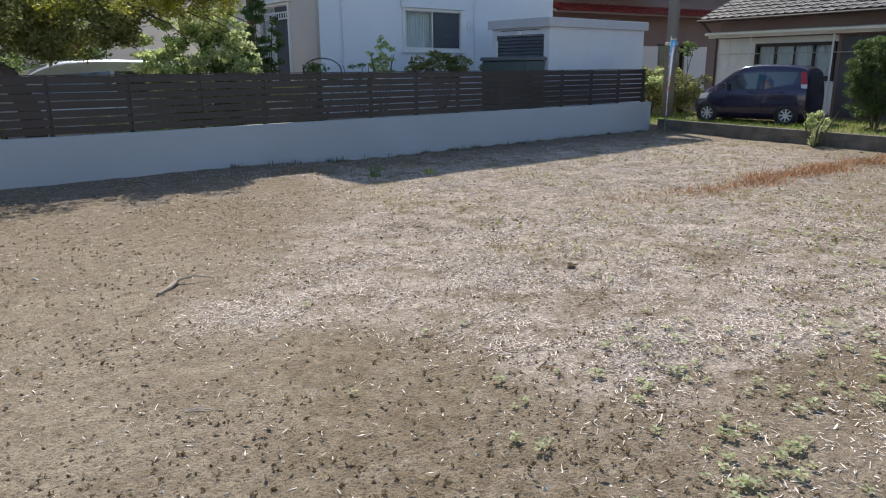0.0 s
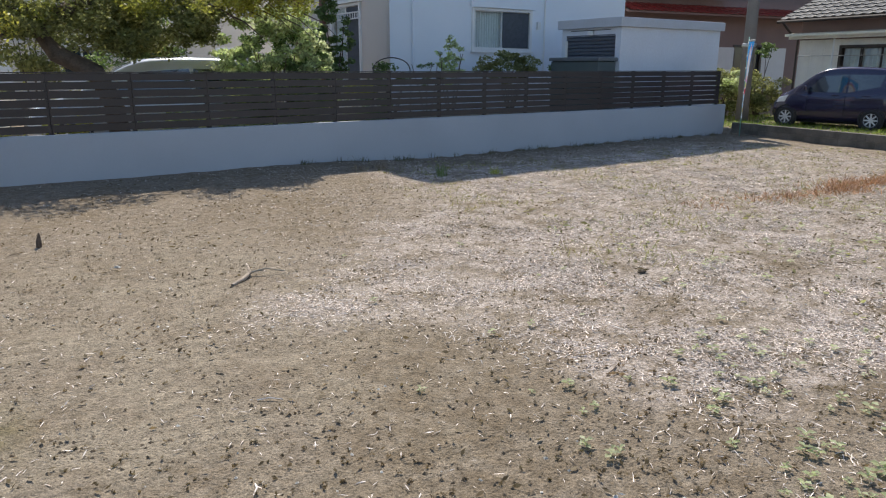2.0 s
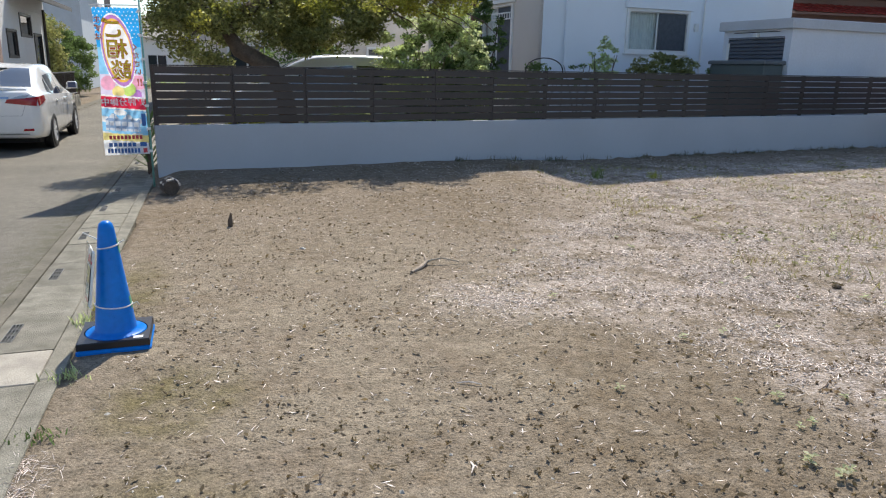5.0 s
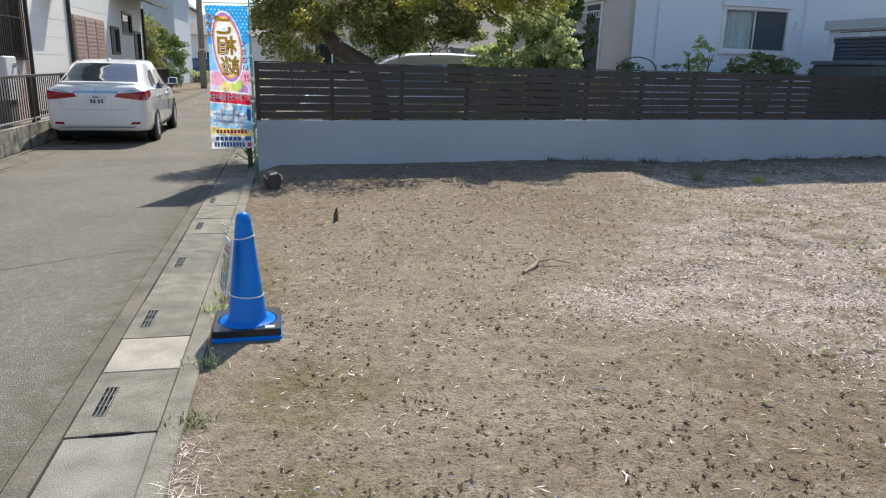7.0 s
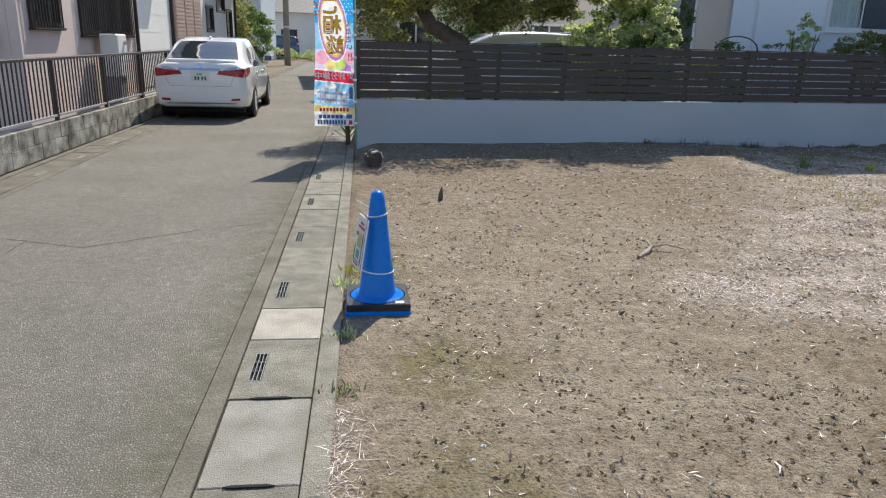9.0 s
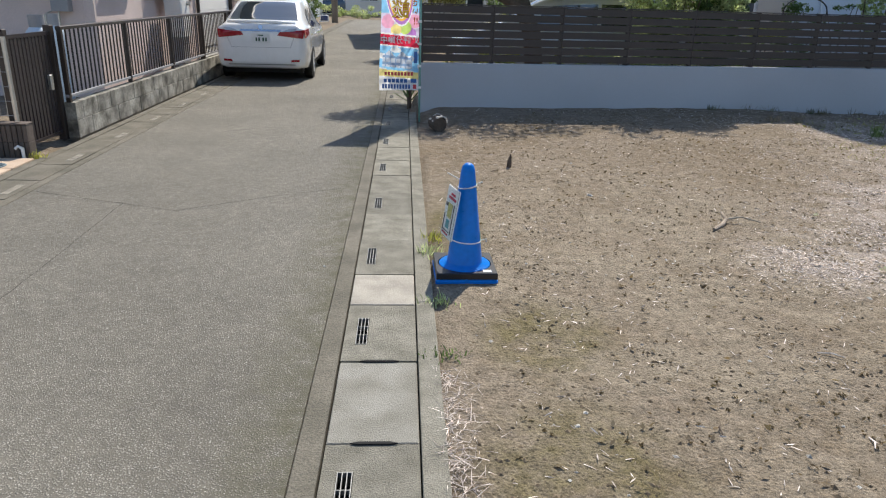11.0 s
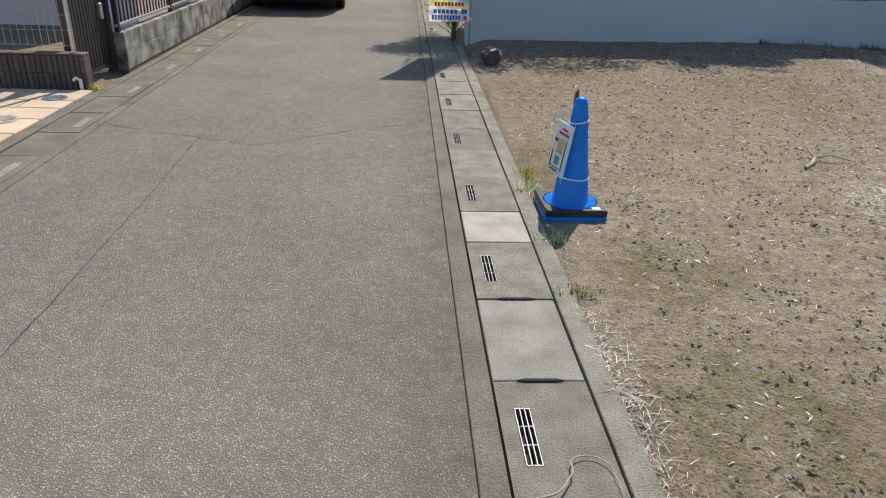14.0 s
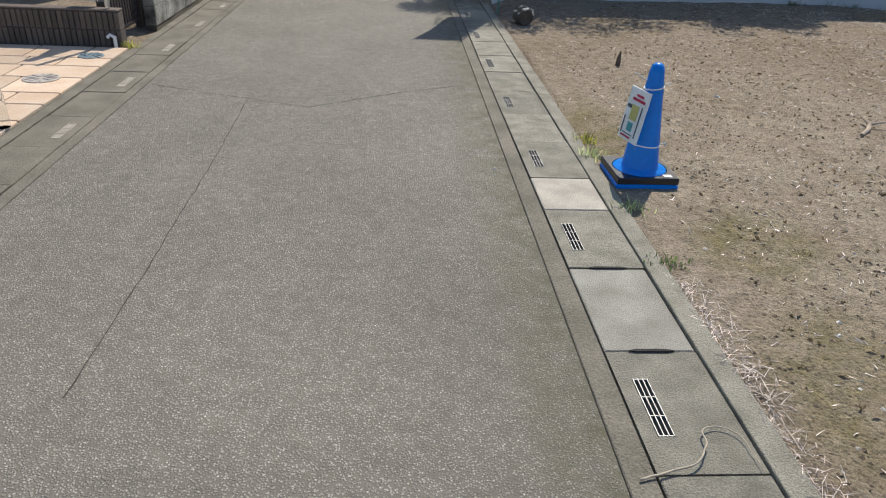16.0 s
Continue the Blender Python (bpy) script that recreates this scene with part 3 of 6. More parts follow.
def wheel(car, x, y, r, w, spokes, alloy=ALLOY):
    side = 1 if x > 0 else -1
    m = pose(x, y, r, 0, 90 * side, 0)
    tyre = part("wheel", Shape().lathe([(r * 0.62, -w / 2), (r * 0.93, -w / 2), (r, -w / 2 + 0.03), (r, w / 2 - 0.03), (r * 0.93, w / 2), (r * 0.66, w / 2 + 0.002), (r * 0.62, w / 2 - 0.02)], 36), RUBBER, car, "black rubber tyre on its wheel", True, m)
    rim = Shape().lathe([(r * 0.60, -0.02), (r * 0.66, w / 2 - 0.005), (r * 0.63, w / 2 + 0.004), (r * 0.58, w / 2 - 0.015), (r * 0.55, w / 2 - 0.05), (r * 0.1, w / 2 - 0.055)], 30)
    part("rim", rim, GREY_PLASTIC, tyre)
    sp = Shape()
    for k in range(spokes):
        sp.box(r * 0.08, r * 0.62, -r * 0.07, r * 0.07, w / 2 - 0.04, w / 2 - 0.004, 0.006, m=pose(0, 0, 0, 0, 0, 360 * k / spokes))
    sp.lathe([(r * 0.16, w / 2 - 0.04), (r * 0.15, w / 2 - 0.002), (r * 0.05, w / 2)], 16)
    part("spokes", sp, alloy, tyre, "silver alloy spokes")
    # Black ring on the uncut body replaces the shaded gap round the tyre.
    part("arch_shade_ring", Shape().lathe([(r * 1.15, -0.05), (r * 1.16, 0.0), (r * 1.02, 0.003), (r * 1.02, -0.05)], 36, m=pose(abs(x) * side + side * (w / 2 - 0.012), y, r + 0.01, 0, 90 * side, 0)), RUBBER, car)


def plate(parent, y, z, turn=180):
    p = part("number_plate", Shape().box(-0.165, 0.165, -0.008, 0, -0.0825, 0.0825), WHITE_PLASTIC, parent, "white plate with dark bars", m=pose(0, y, z))
    part("plate_bars", Shape().box(-0.09, -0.06, -0.011, -0.0085, -0.055, 0.01).box(-0.04, -0.01, -0.011, -0.0085, -0.055, 0.01).box(0.03, 0.06, -0.011, -0.0085, -0.055, 0.01).box(0.08, 0.11, -0.011, -0.0085, -0.055, 0.01).box(-0.05, 0.05, -0.011, -0.0085, 0.04, 0.058), mat("plate_ink", (0.05, 0.12, 0.08), 0.6, bump=0), p)


def sedan(m):
    c = thing("sedan_car", m, "white four-door sedan parked at the side of the lane", "car")
    W = 0.845
    body = car_body([
        (0.00, 0.36, 0.86, 0.89, 0.68, 0.56), (0.012, 0.33, 0.88, 0.915, 0.71, 0.58), (0.05, 0.27, 0.925, 0.985, 0.77, 0.62), (0.11, 0.24, 0.945, 1.02, 0.80, 0.635), (0.22, 0.22, 0.95, 1.035, 0.82, 0.64), (0.42, 0.20, 0.955, 1.07, 0.84, 0.63),
        (0.75, 0.19, 0.955, 1.22, W, 0.63), (1.15, 0.18, 0.95, 1.39, W, 0.61), (1.60, 0.18, 0.94, 1.455, W, 0.61), (2.20, 0.18, 0.92, 1.468, W, 0.61), (2.60, 0.18, 0.91, 1.41, W, 0.61),
        (3.00, 0.18, 0.90, 1.22, 0.843, 0.61), (3.40, 0.18, 0.885, 1.00, 0.84, 0.66), (3.80, 0.19, 0.82, 0.91, 0.82, 0.66), (4.20, 0.20, 0.70, 0.79, 0.77, 0.60), (4.38, 0.24, 0.58, 0.64, 0.70, 0.52), (4.44, 0.34, 0.48, 0.52, 0.60, 0.45)])
    PW = paint("pearl_white_paint", (0.88, 0.88, 0.87))
    shell = part("body", body, PW, c, smooth=True)
    tree = BVHTree.FromPolygons(body.v, body.f)
    back, down = (0, 1, 0), (0, 0.35, -1)
    part("rear_window", on_body(tree, [(-0.63, 0.44, 1.09), (0.63, 0.44, 1.09), (0.51, 1.12, 1.38), (-0.51, 1.12, 1.38)], (0, 0.5, -1), 12), CAR_GLASS, c, "dark rear window", True)
    part("windscreen", on_body(tree, [(-0.48, 2.62, 1.42), (0.48, 2.62, 1.42), (0.6, 3.3, 1.05), (-0.6, 3.3, 1.05)], (0, -0.5, -1), 12), CAR_GLASS, c, "", True)
    for sx in (1, -1):
        way = (-sx, 0, -0.25)
        for q in ([(1.2, 0.985), (2.02, 0.96), (2.02, 1.375), (1.3, 1.34)], [(2.09, 0.96), (3.05, 0.95), (2.55, 1.335), (2.09, 1.375)], [(0.86, 1.03), (1.14, 0.99), (1.22, 1.30), (1.12, 1.25)]):
            part("side_window", on_body(tree, [(sx, y, z) for y, z in q], way, 10), CAR_GLASS, c, "", True)
        part("door_seam", on_body(tree, [(sx, 2.045, 0.3), (sx, 2.057, 0.3), (sx, 2.057, 1.0), (sx, 2.045, 1.0)], (-sx, 0, 0), 6, 0.002), RUBBER, c)
        part("door_seam", on_body(tree, [(sx, 3.12, 0.3), (sx, 3.13, 0.3), (sx, 3.13, 0.9), (sx, 3.12, 0.9)], (-sx, 0, 0), 6, 0.002), RUBBER, c)
        # Grey strip on the white paint draws the shading of the side crease.
        part("crease_shade", on_body(tree, [(sx, 0.5, 0.80), (sx, 3.2, 0.74), (sx, 3.2, 0.748), (sx, 0.5, 0.81)], (-sx, 0, 0), 10, 0.003), GREY_PLASTIC, c)
        for y in (1.38, 2.32):
            part("door_handle", Shape().box(sx * 0.835 - 0.02, sx * 0.835 + 0.03, y, y + 0.2, 0.80, 0.832, 0.008), PW, c)
        part("tail_lamp", on_body(tree, [(sx * 0.30, 0, 0.825), (sx * 0.755, 0, 0.775), (sx * 0.775, 0, 0.925), (sx * 0.34, 0, 0.885)], back, 10, 0.012), LAMP_RED, c, "red tail lamp", True)
        part("tail_lamp", on_body(tree, [(sx, 0.06, 0.775), (sx, 0.40, 0.86), (sx, 0.36, 0.945), (sx, 0.06, 0.925)], (-sx, 0, 0), 6, 0.012), LAMP_RED, c, "red tail lamp", True)
        part("reverse_lamp", on_body(tree, [(sx * 0.37, 0, 0.888), (sx * 0.62, 0, 0.905), (sx * 0.66, 0, 0.955), (sx * 0.52, 0, 0.945)], back, 6, 0.016), LAMP_CLEAR, c, "clear lamp", True)
        part("reflector", on_body(tree, [(sx * 0.52, 0, 0.36), (sx * 0.68, 0, 0.365), (sx * 0.68, 0, 0.405), (sx * 0.54, 0, 0.40)], back, 4, 0.008), LAMP_RED, c, "small red reflector")
        mir = Shape()
        mir.box(sx * 0.93 - 0.10, sx * 0.93 + 0.09, 2.86, 2.97, 0.98, 1.12, 0.03)
        mir.box(sx * 0.84 - 0.03, sx * 0.84 + 0.06, 2.88, 2.95, 0.97, 1.01)
        part("mirror", mir, PW, c, "dark blue-glassed door mirror")
        part("mirror_glass", Shape().box(sx * 0.93 - 0.08, sx * 0.93 + 0.07, 2.853, 2.858, 1.0, 1.105), glass_mat("mirror_blue", (0.03, 0.06, 0.16)), c)
        for y in (0.94, 3.54):
            wheel(c, sx * 0.765, y, 0.305, 0.175, 10)
    part("boot_seam", on_body(tree, [(-0.52, 0, 0.612), (0.52, 0, 0.612), (0.52, 0, 0.617), (-0.52, 0, 0.617)], back, 10, 0.002), GREY_PLASTIC, c)
    for sx in (1, -1):
        part("boot_seam", on_body(tree, [(sx * 0.52, 0, 0.612), (sx * 0.526, 0, 0.612), (sx * 0.60, 0, 0.80), (sx * 0.594, 0, 0.80)], back, 6, 0.002), GREY_PLASTIC, c)
    part("chrome_strip", on_body(tree, [(-0.36, 0, 0.89), (0.36, 0, 0.89), (0.36, 0, 0.925), (-0.36, 0, 0.925)], back, 10, 0.01), CHROME, c, "chrome strip")
    part("badge", Shape().lathe([(0.045, 0), (0.04, 0.01)], 16, m=pose(0, 0.03, 0.965, 75, 0, 0)), CHROME, c)
    part("boot_lip", Shape().tube([(-0.6, 0.2, 1.035), (-0.3, 0.13, 1.05), (0, 0.115, 1.055), (0.3, 0.13, 1.05), (0.6, 0.2, 1.035)], 0.026, 8), PW, c, smooth=True)
    part("bumper_line", on_body(tree, [(-0.6, 0, 0.30), (0.6, 0, 0.30), (0.6, 0, 0.32), (-0.6, 0, 0.32)], back, 10, 0.004), STEEL, c)
    part("underbody", Shape().box(-0.70, 0.70, 0.25, 4.2, 0.15, 0.30), BLACK, c)
    part("aerial", Shape().box(-0.02, 0.02, 1.3, 1.45, 1.42, 1.475, 0.008), PW, c)
    plate(c, -0.006, 0.775)
    return c


def small_van(m, colour, label, scale_len=1.0):
    c = thing("compact_car", m @ Matrix.Diagonal((1, 1, 1, 1)), label, "car")
    W = 0.735
    L = scale_len
    body = car_body([(y * L, a, b, t, h, r) for y, a, b, t, h, r in [
        (0.00, 0.40, 0.80, 0.84, 0.60, 0.52), (0.03, 0.28, 0.95, 1.10, 0.67, 0.56), (0.10, 0.22, 0.99, 1.42, 0.71, 0.57), (0.28, 0.20, 0.99, 1.55, 0.73, 0.58), (0.70, 0.19, 0.98, 1.60, W, 0.60),
        (1.30, 0.18, 0.95, 1.62, W, 0.61), (1.80, 0.18, 0.93, 1.59, W, 0.61), (2.15, 0.18, 0.92, 1.47, W, 0.61), (2.55, 0.18, 0.90, 1.18, W, 0.62), (2.85, 0.18, 0.87, 1.00, 0.73, 0.62),
        (3.10, 0.20, 0.80, 0.90, 0.70, 0.58), (3.30, 0.24, 0.66, 0.74, 0.65, 0.5), (3.395, 0.34, 0.50, 0.55, 0.55, 0.42)]])
    PD = paint(label.split()[0] + "_car_paint", colour, 0.2)
    part("body", body, PD, c, smooth=True)
    tree = BVHTree.FromPolygons(body.v, body.f)
    part("rear_window", on_body(tree, [(-0.5, 0, 1.06), (0.5, 0, 1.06), (0.46, 0, 1.44), (-0.46, 0, 1.44)], (0, 1, 0), 10), CAR_GLASS, c, "", True)
    part("windscreen", on_body(tree, [(-0.52, 2.02 * L, 1.5), (0.52, 2.02 * L, 1.5), (0.6, 2.7 * L, 1.1), (-0.6, 2.7 * L, 1.1)], (0, -0.7, -1), 10), CAR_GLASS, c, "", True)
    for sx in (1, -1):
        way = (-sx, 0, -0.15)
        for q in ([(0.42, 1.16), (1.22, 1.0), (1.22, 1.47), (0.34, 1.47)], [(1.28, 1.0), (2.42, 1.0), (1.95, 1.42), (1.28, 1.47)]):
            part("side_window", on_body(tree, [(sx, y * L, z) for y, z in q], way, 10), CAR_GLASS, c, "", True)
        for y in (1.25, 2.3):
            part("door_seam", on_body(tree, [(sx, y * L, 0.3), (sx, y * L + 0.012, 0.3), (sx, y * L + 0.012, 0.98), (sx, y * L, 0.98)], (-sx, 0, 0), 6, 0.002), BLACK, c)
        for y in (0.62, 1.45):
            part("door_handle", Shape().box(sx * 0.73 - 0.02, sx * 0.73 + 0.03, y * L, y * L + 0.18, 0.87, 0.90, 0.008), PD, c)
        part("tail_lamp", on_body(tree, [(sx, 0.03, 1.02), (sx, 0.20, 1.05), (sx, 0.25, 1.42), (sx, 0.12, 1.42)], (-sx, 0, 0), 6, 0.014), LAMP_RED, c, "tall red tail lamp", True)
        part("reverse_lamp", on_body(tree, [(sx, 0.04, 0.99), (sx, 0.18, 1.0), (sx, 0.19, 1.10), (sx, 0.06, 1.10)], (-sx, 0, 0), 4, 0.018), LAMP_CLEAR, c, "clear lamp", True)
        part("headlamp", on_body(tree, [(sx, 2.95 * L, 0.68), (sx, 3.22 * L, 0.66), (sx, 3.15 * L, 0.80), (sx, 2.85 * L, 0.86)], (-sx, 0, 0), 6, 0.012), LAMP_CLEAR, c, "clear headlamp", True)
        mir = Shape().box(sx * 0.81 - 0.08, sx * 0.81 + 0.07, 2.28 * L, 2.38 * L, 1.0, 1.13, 0.03)
        part("mirror", mir, PD, c)
        for y in (0.52, 2.88):
            wheel(c, sx * 0.665, y * L, 0.275, 0.155, 8)
    part("underbody", Shape().box(-0.60, 0.60, 0.2, 3.2 * L, 0.14, 0.30), BLACK, c)
    part("roof_rail", Shape().tube([(-0.5, 0.35, 1.56), (-0.5, 0.9, 1.60), (-0.5, 1.7 * L, 1.60)], 0.012, 6), PD, c)
    plate(c, 0.012, 0.62)
    return c


sedan(street(-4.27, 13.95, 0.0, 1.6))
small_van(pose(16.89, 10.65, 0.10, 0, 0, 13.0) @ Matrix.Scale(0.92, 4), (0.022, 0.017, 0.05), "dark navy compact hatchback parked on grass", 0.93)
small_van(pose(2.75, 14.5, 0.12, 0, 0, 97) @ Matrix.Scale(0.99, 4), (0.62, 0.63, 0.65), "silver compact car parked behind the slat fence", 1.22)


# ---- houses ----
def lattice(parent, x0, x1, z0, z1, m, material=DARK_METAL, step=0.1):
    s = Shape()
    for x in np.arange(x0, x1 + 0.001, step):
        s.box(x - 0.008, x + 0.008, -0.10, -0.084, z0, z1)
    for z in (z0, (z0 + z1) / 2, z1):
        s.box(x0 - 0.02, x1 + 0.02, -0.102, -0.082, z - 0.012, z + 0.012)
    for x in (x0, x1):
        for z in (z0, z1):
            s.box(x - 0.01, x + 0.01, -0.09, 0.0, z - 0.01, z + 0.01)
    part("window_lattice", s, material, parent, "metal window bars", m=m)


def window(parent, x0, x1, z0, z1, m, frame_mat=WHITE_PLASTIC, panes=2, curtain=True, sill=True, fw=0.05):
    """A sliding window in a wall hole: frame > panes, sill, curtain."""
    s = Shape()
    s.box(x0 - 0.06, x0 + fw - 0.06 + 0.03, -0.045, 0.08, z0 - 0.05, z1 + 0.05)
    s.box(x1 - fw + 0.03, x1 + 0.06, -0.045, 0.08, z0 - 0.05, z1 + 0.05)
    s.box(x0 + 0.02, x1 - 0.02, -0.045, 0.08, z1 - 0.02, z1 + 0.05)
    s.box(x0 + 0.02, x1 - 0.02, -0.045, 0.08, z0 - 0.05, z0 + 0.02)
    w = part("window", s, frame_mat, parent, m=m)
    n = panes
    for k in range(n):
        a, b = x0 + (x1 - x0) * k / n, x0 + (x1 - x0) * (k + 1) / n
        y = 0.02 + 0.03 * (k % 2)
        part("sash", Shape().box(a, a + 0.035, y - 0.012, y + 0.012, z0, z1).box(b - 0.035, b, y - 0.012, y + 0.012, z0, z1).box(a + 0.035, b - 0.035, y - 0.012, y + 0.012, z1 - 0.04, z1).box(a + 0.035, b - 0.035, y - 0.012, y + 0.012, z0, z0 + 0.045), frame_mat, w)
        part("pane", Shape().box(a + 0.03, b - 0.03, y - 0.003, y + 0.003, z0 + 0.04, z1 - 0.035), PANE_CLEAR if curtain else WINDOW_GLASS, w)
    if curtain == "part":
        part("insect_screen", Shape().box(x0 + (x1 - x0) * 0.5 + 0.03, x1 - 0.03, 0.005, 0.009, z0 + 0.04, z1 - 0.035), SCREEN, w, "dark grey insect screen")
    if sill:
        part("sill", Shape().box(x0 - 0.1, x1 + 0.1, -0.075, 0.0, z0 - 0.09, z0 - 0.052, 0.006), frame_mat, w)
    if curtain:
        cu = Shape()
        k = int((x1 - x0) / 0.04)
        half = x0 + (x1 - x0) * (0.62 if curtain == "part" else 1.0)
        xs = [x0 + (half - x0) * i / k for i in range(k + 1)]
        vs = [(x, 0.13 + 0.018 * math.sin(i * 1.9), z) for i, x in enumerate(xs) for z in (z0, z1)]
        cu.add(vs, [(2 * i, 2 * i + 2, 2 * i + 3, 2 * i + 1) for i in range(k)])
        part("curtain", cu, CURTAIN, w, "pale hanging curtain")
        # Black sheet close behind the curtain takes the place of an unlit room.
        part("unlit_room_panel", Shape().box(x0 - 0.1, x1 + 0.1, 0.30, 0.32, z0 - 0.1, z1 + 0.1), BLACK, w)
    return w


PANE_CLEAR = clear_mat("clear_pane")
SCREEN = mat("insect_screen", (0.075, 0.085, 0.10), 0.6, var=0.25, scale=9, fine=90, bump=0)


def pipe(parent, x, z0, z1, m, material, r=0.03):
    part("drain_pipe", Shape().tube([(x, -0.06, z0), (x, -0.06, z1)], r, 10), material, parent, m=m)


def white_house():
    h = thing("white_house", bound(8.93, 4.83, 0.0), "white rendered house with a sliding window behind the fence", "house")
    # Upper storeys and roof are unseen; TOP is set to shadow the lot.
    LEN, DEEP, TOP = 8.2, 6.9, 9.0
    front = wall_cells(Shape(), LEN, TOP, 0.16, [(2.50, 4.42, 2.02, 3.00)], 0.3)
    part("wall", front, HOUSE_WHITE, h)
    side_m = pose(0, DEEP, 0, 0, 0, -90)
    doors = (DEEP - 3.05, DEEP - 1.46, 1.1, 3.1)
    part("wall", wall_cells(Shape(), DEEP - 0.004, TOP, 0.16, [doors], 0.3, m=side_m), HOUSE_BEIGE, h, "beige rendered side wall")
    part("wall", Shape().box(LEN - 0.16, LEN, 0.164, DEEP, 0.3, TOP), HOUSE_WHITE, h)
    part("wall", Shape().box(0.164, LEN - 0.164, DEEP - 0.16, DEEP, 0.3, TOP), HOUSE_WHITE, h)
    part("roof", Shape().box(-0.3, LEN + 0.3, -0.35, DEEP + 0.3, TOP, TOP + 0.16, 0.02), GREY_PLASTIC, h)
    w = window(h, 2.50, 4.42, 2.02, 3.00, None, WHITE_PLASTIC, 2, "part")
    part("shutter_box", Shape().box(2.38, 4.54, -0.10, -0.003, 3.055, 3.32, 0.01), HOUSE_WHITE, h)
    window(h, doors[0], doors[1], doors[2], doors[3], side_m, WHITE_PLASTIC, 2, "part", False)
    pipe(h, 0.62, 0.4, 8.8, None, HOUSE_WHITE)
    pipe(h, 4.92, 0.4, 3.35, None, WHITE_PLASTIC, 0.025)
    part("meter_box", Shape().box(4.66, 4.78, -0.07, -0.003, 2.56, 2.76, 0.01), WHITE_PLASTIC, h)
    post = mat("reddish_brown_timber", (0.16, 0.075, 0.045), 0.7, var=0.2, scale=6, fine=40)
    part("porch_post", Shape().box(-0.12, -0.004, 3.45, 3.62, 0.3, 5.0, 0.01), post, h, "reddish brown timber post")
    part("porch_post", Shape().box(-0.12, -0.004, 5.2, 5.35, 0.3, 5.0, 0.01), post, h, "reddish brown timber post")
    part("door_hood", Shape().box(-0.12, -0.004, 1.3, 3.2, 3.16, 3.24, 0.01), WHITE_PLASTIC, h)
    rail = Shape()
    for y in np.arange(1.5, 3.1, 0.13):
        rail.box(-0.07, -0.05, y, y + 0.02, 2.78, 2.9)
    rail.box(-0.075, -0.045, 1.45, 3.1, 2.9, 2.93).box(-0.075, -0.045, 1.45, 3.1, 2.75, 2.78)
    part("valance", rail, WHITE_PLASTIC, h)
    return h


white_house()


def shed():
    c = thing("garden_shed", bound(12.50, 0.80, 0.42), "pale grey steel shed with a dark roller shutter", "shed")
    L, D, H = 3.62, 1.85, 2.02
    # The steel's blue likewise takes the skylit shade into its colour.
    steel = mat("pale_shed_steel", (0.66, 0.70, 0.76), 0.45, var=0.06, scale=1.5, fine=20, bump=0.03)
    part("wall", Shape().box(0, L, 0, 0.04, 0, H), steel, c)
    part("wall", Shape().box(0, L, D - 0.04, D, 0, H), steel, c)
    part("wall", Shape().box(L - 0.04, L, 0.042, D - 0.042, 0, H), steel, c)
    front = wall_cells(Shape(), D - 0.084, H, 0.04, [(0.10, D - 0.20, 0.05, 1.84)], 0, m=pose(0, D - 0.042, 0, 0, 0, -90))
    part("wall", front, steel, c)
    sh = mat("dark_shutter_steel", (0.15, 0.165, 0.20), 0.45, metal=0.4, var=0.12, scale=2, fine=30, bump=0.03)
    for k in range(23):
        part("shutter_slat", Shape().tube([(0.035, 0.17, 0.09 + k * 0.08), (0.035, D - 0.15, 0.09 + k * 0.08)], 0.041, 6), sh, c)
    part("shutter_post", Shape().box(-0.02, 0.0, D - 0.2, D - 0.13, 0, 1.75), WHITE_PLASTIC, c)
    part("roof", Shape().box(-0.10, L + 0.08, -0.08, D + 0.08, H, H + 0.20, 0.012), mat("roof_grey_steel", (0.5, 0.52, 0.55), 0.45, var=0.08, scale=2, fine=30, bump=0.03), c)
    part("lamp", Shape().box(-0.10, -0.002, 0.82, 0.95, 1.86, 1.95, 0.02), WHITE_PLASTIC, c, "small white security lamp")
    part("shutter_box", Shape().box(-0.012, -0.002, 0.3, D - 0.3, 1.96, 1.975), RUBBER, c)
    b = thing("storage_box", bound(12.2, 1.65, 0.42), "dark green plastic garden storage box by the shutter", "box")
    part("bin", Shape().box(-0.28, 0.28, -0.76, 0.76, 0, 1.28, 0.02), mat("dark_green_plastic", (0.09, 0.115, 0.115), 0.5, var=0.1, bump=0.03), b)
    part("lid", Shape().box(-0.32, 0.32, -0.80, 0.80, 1.282, 1.36, 0.02), mat("dark_grey_plastic", (0.12, 0.135, 0.145), 0.5, var=0.1, bump=0.03), b)


shed()


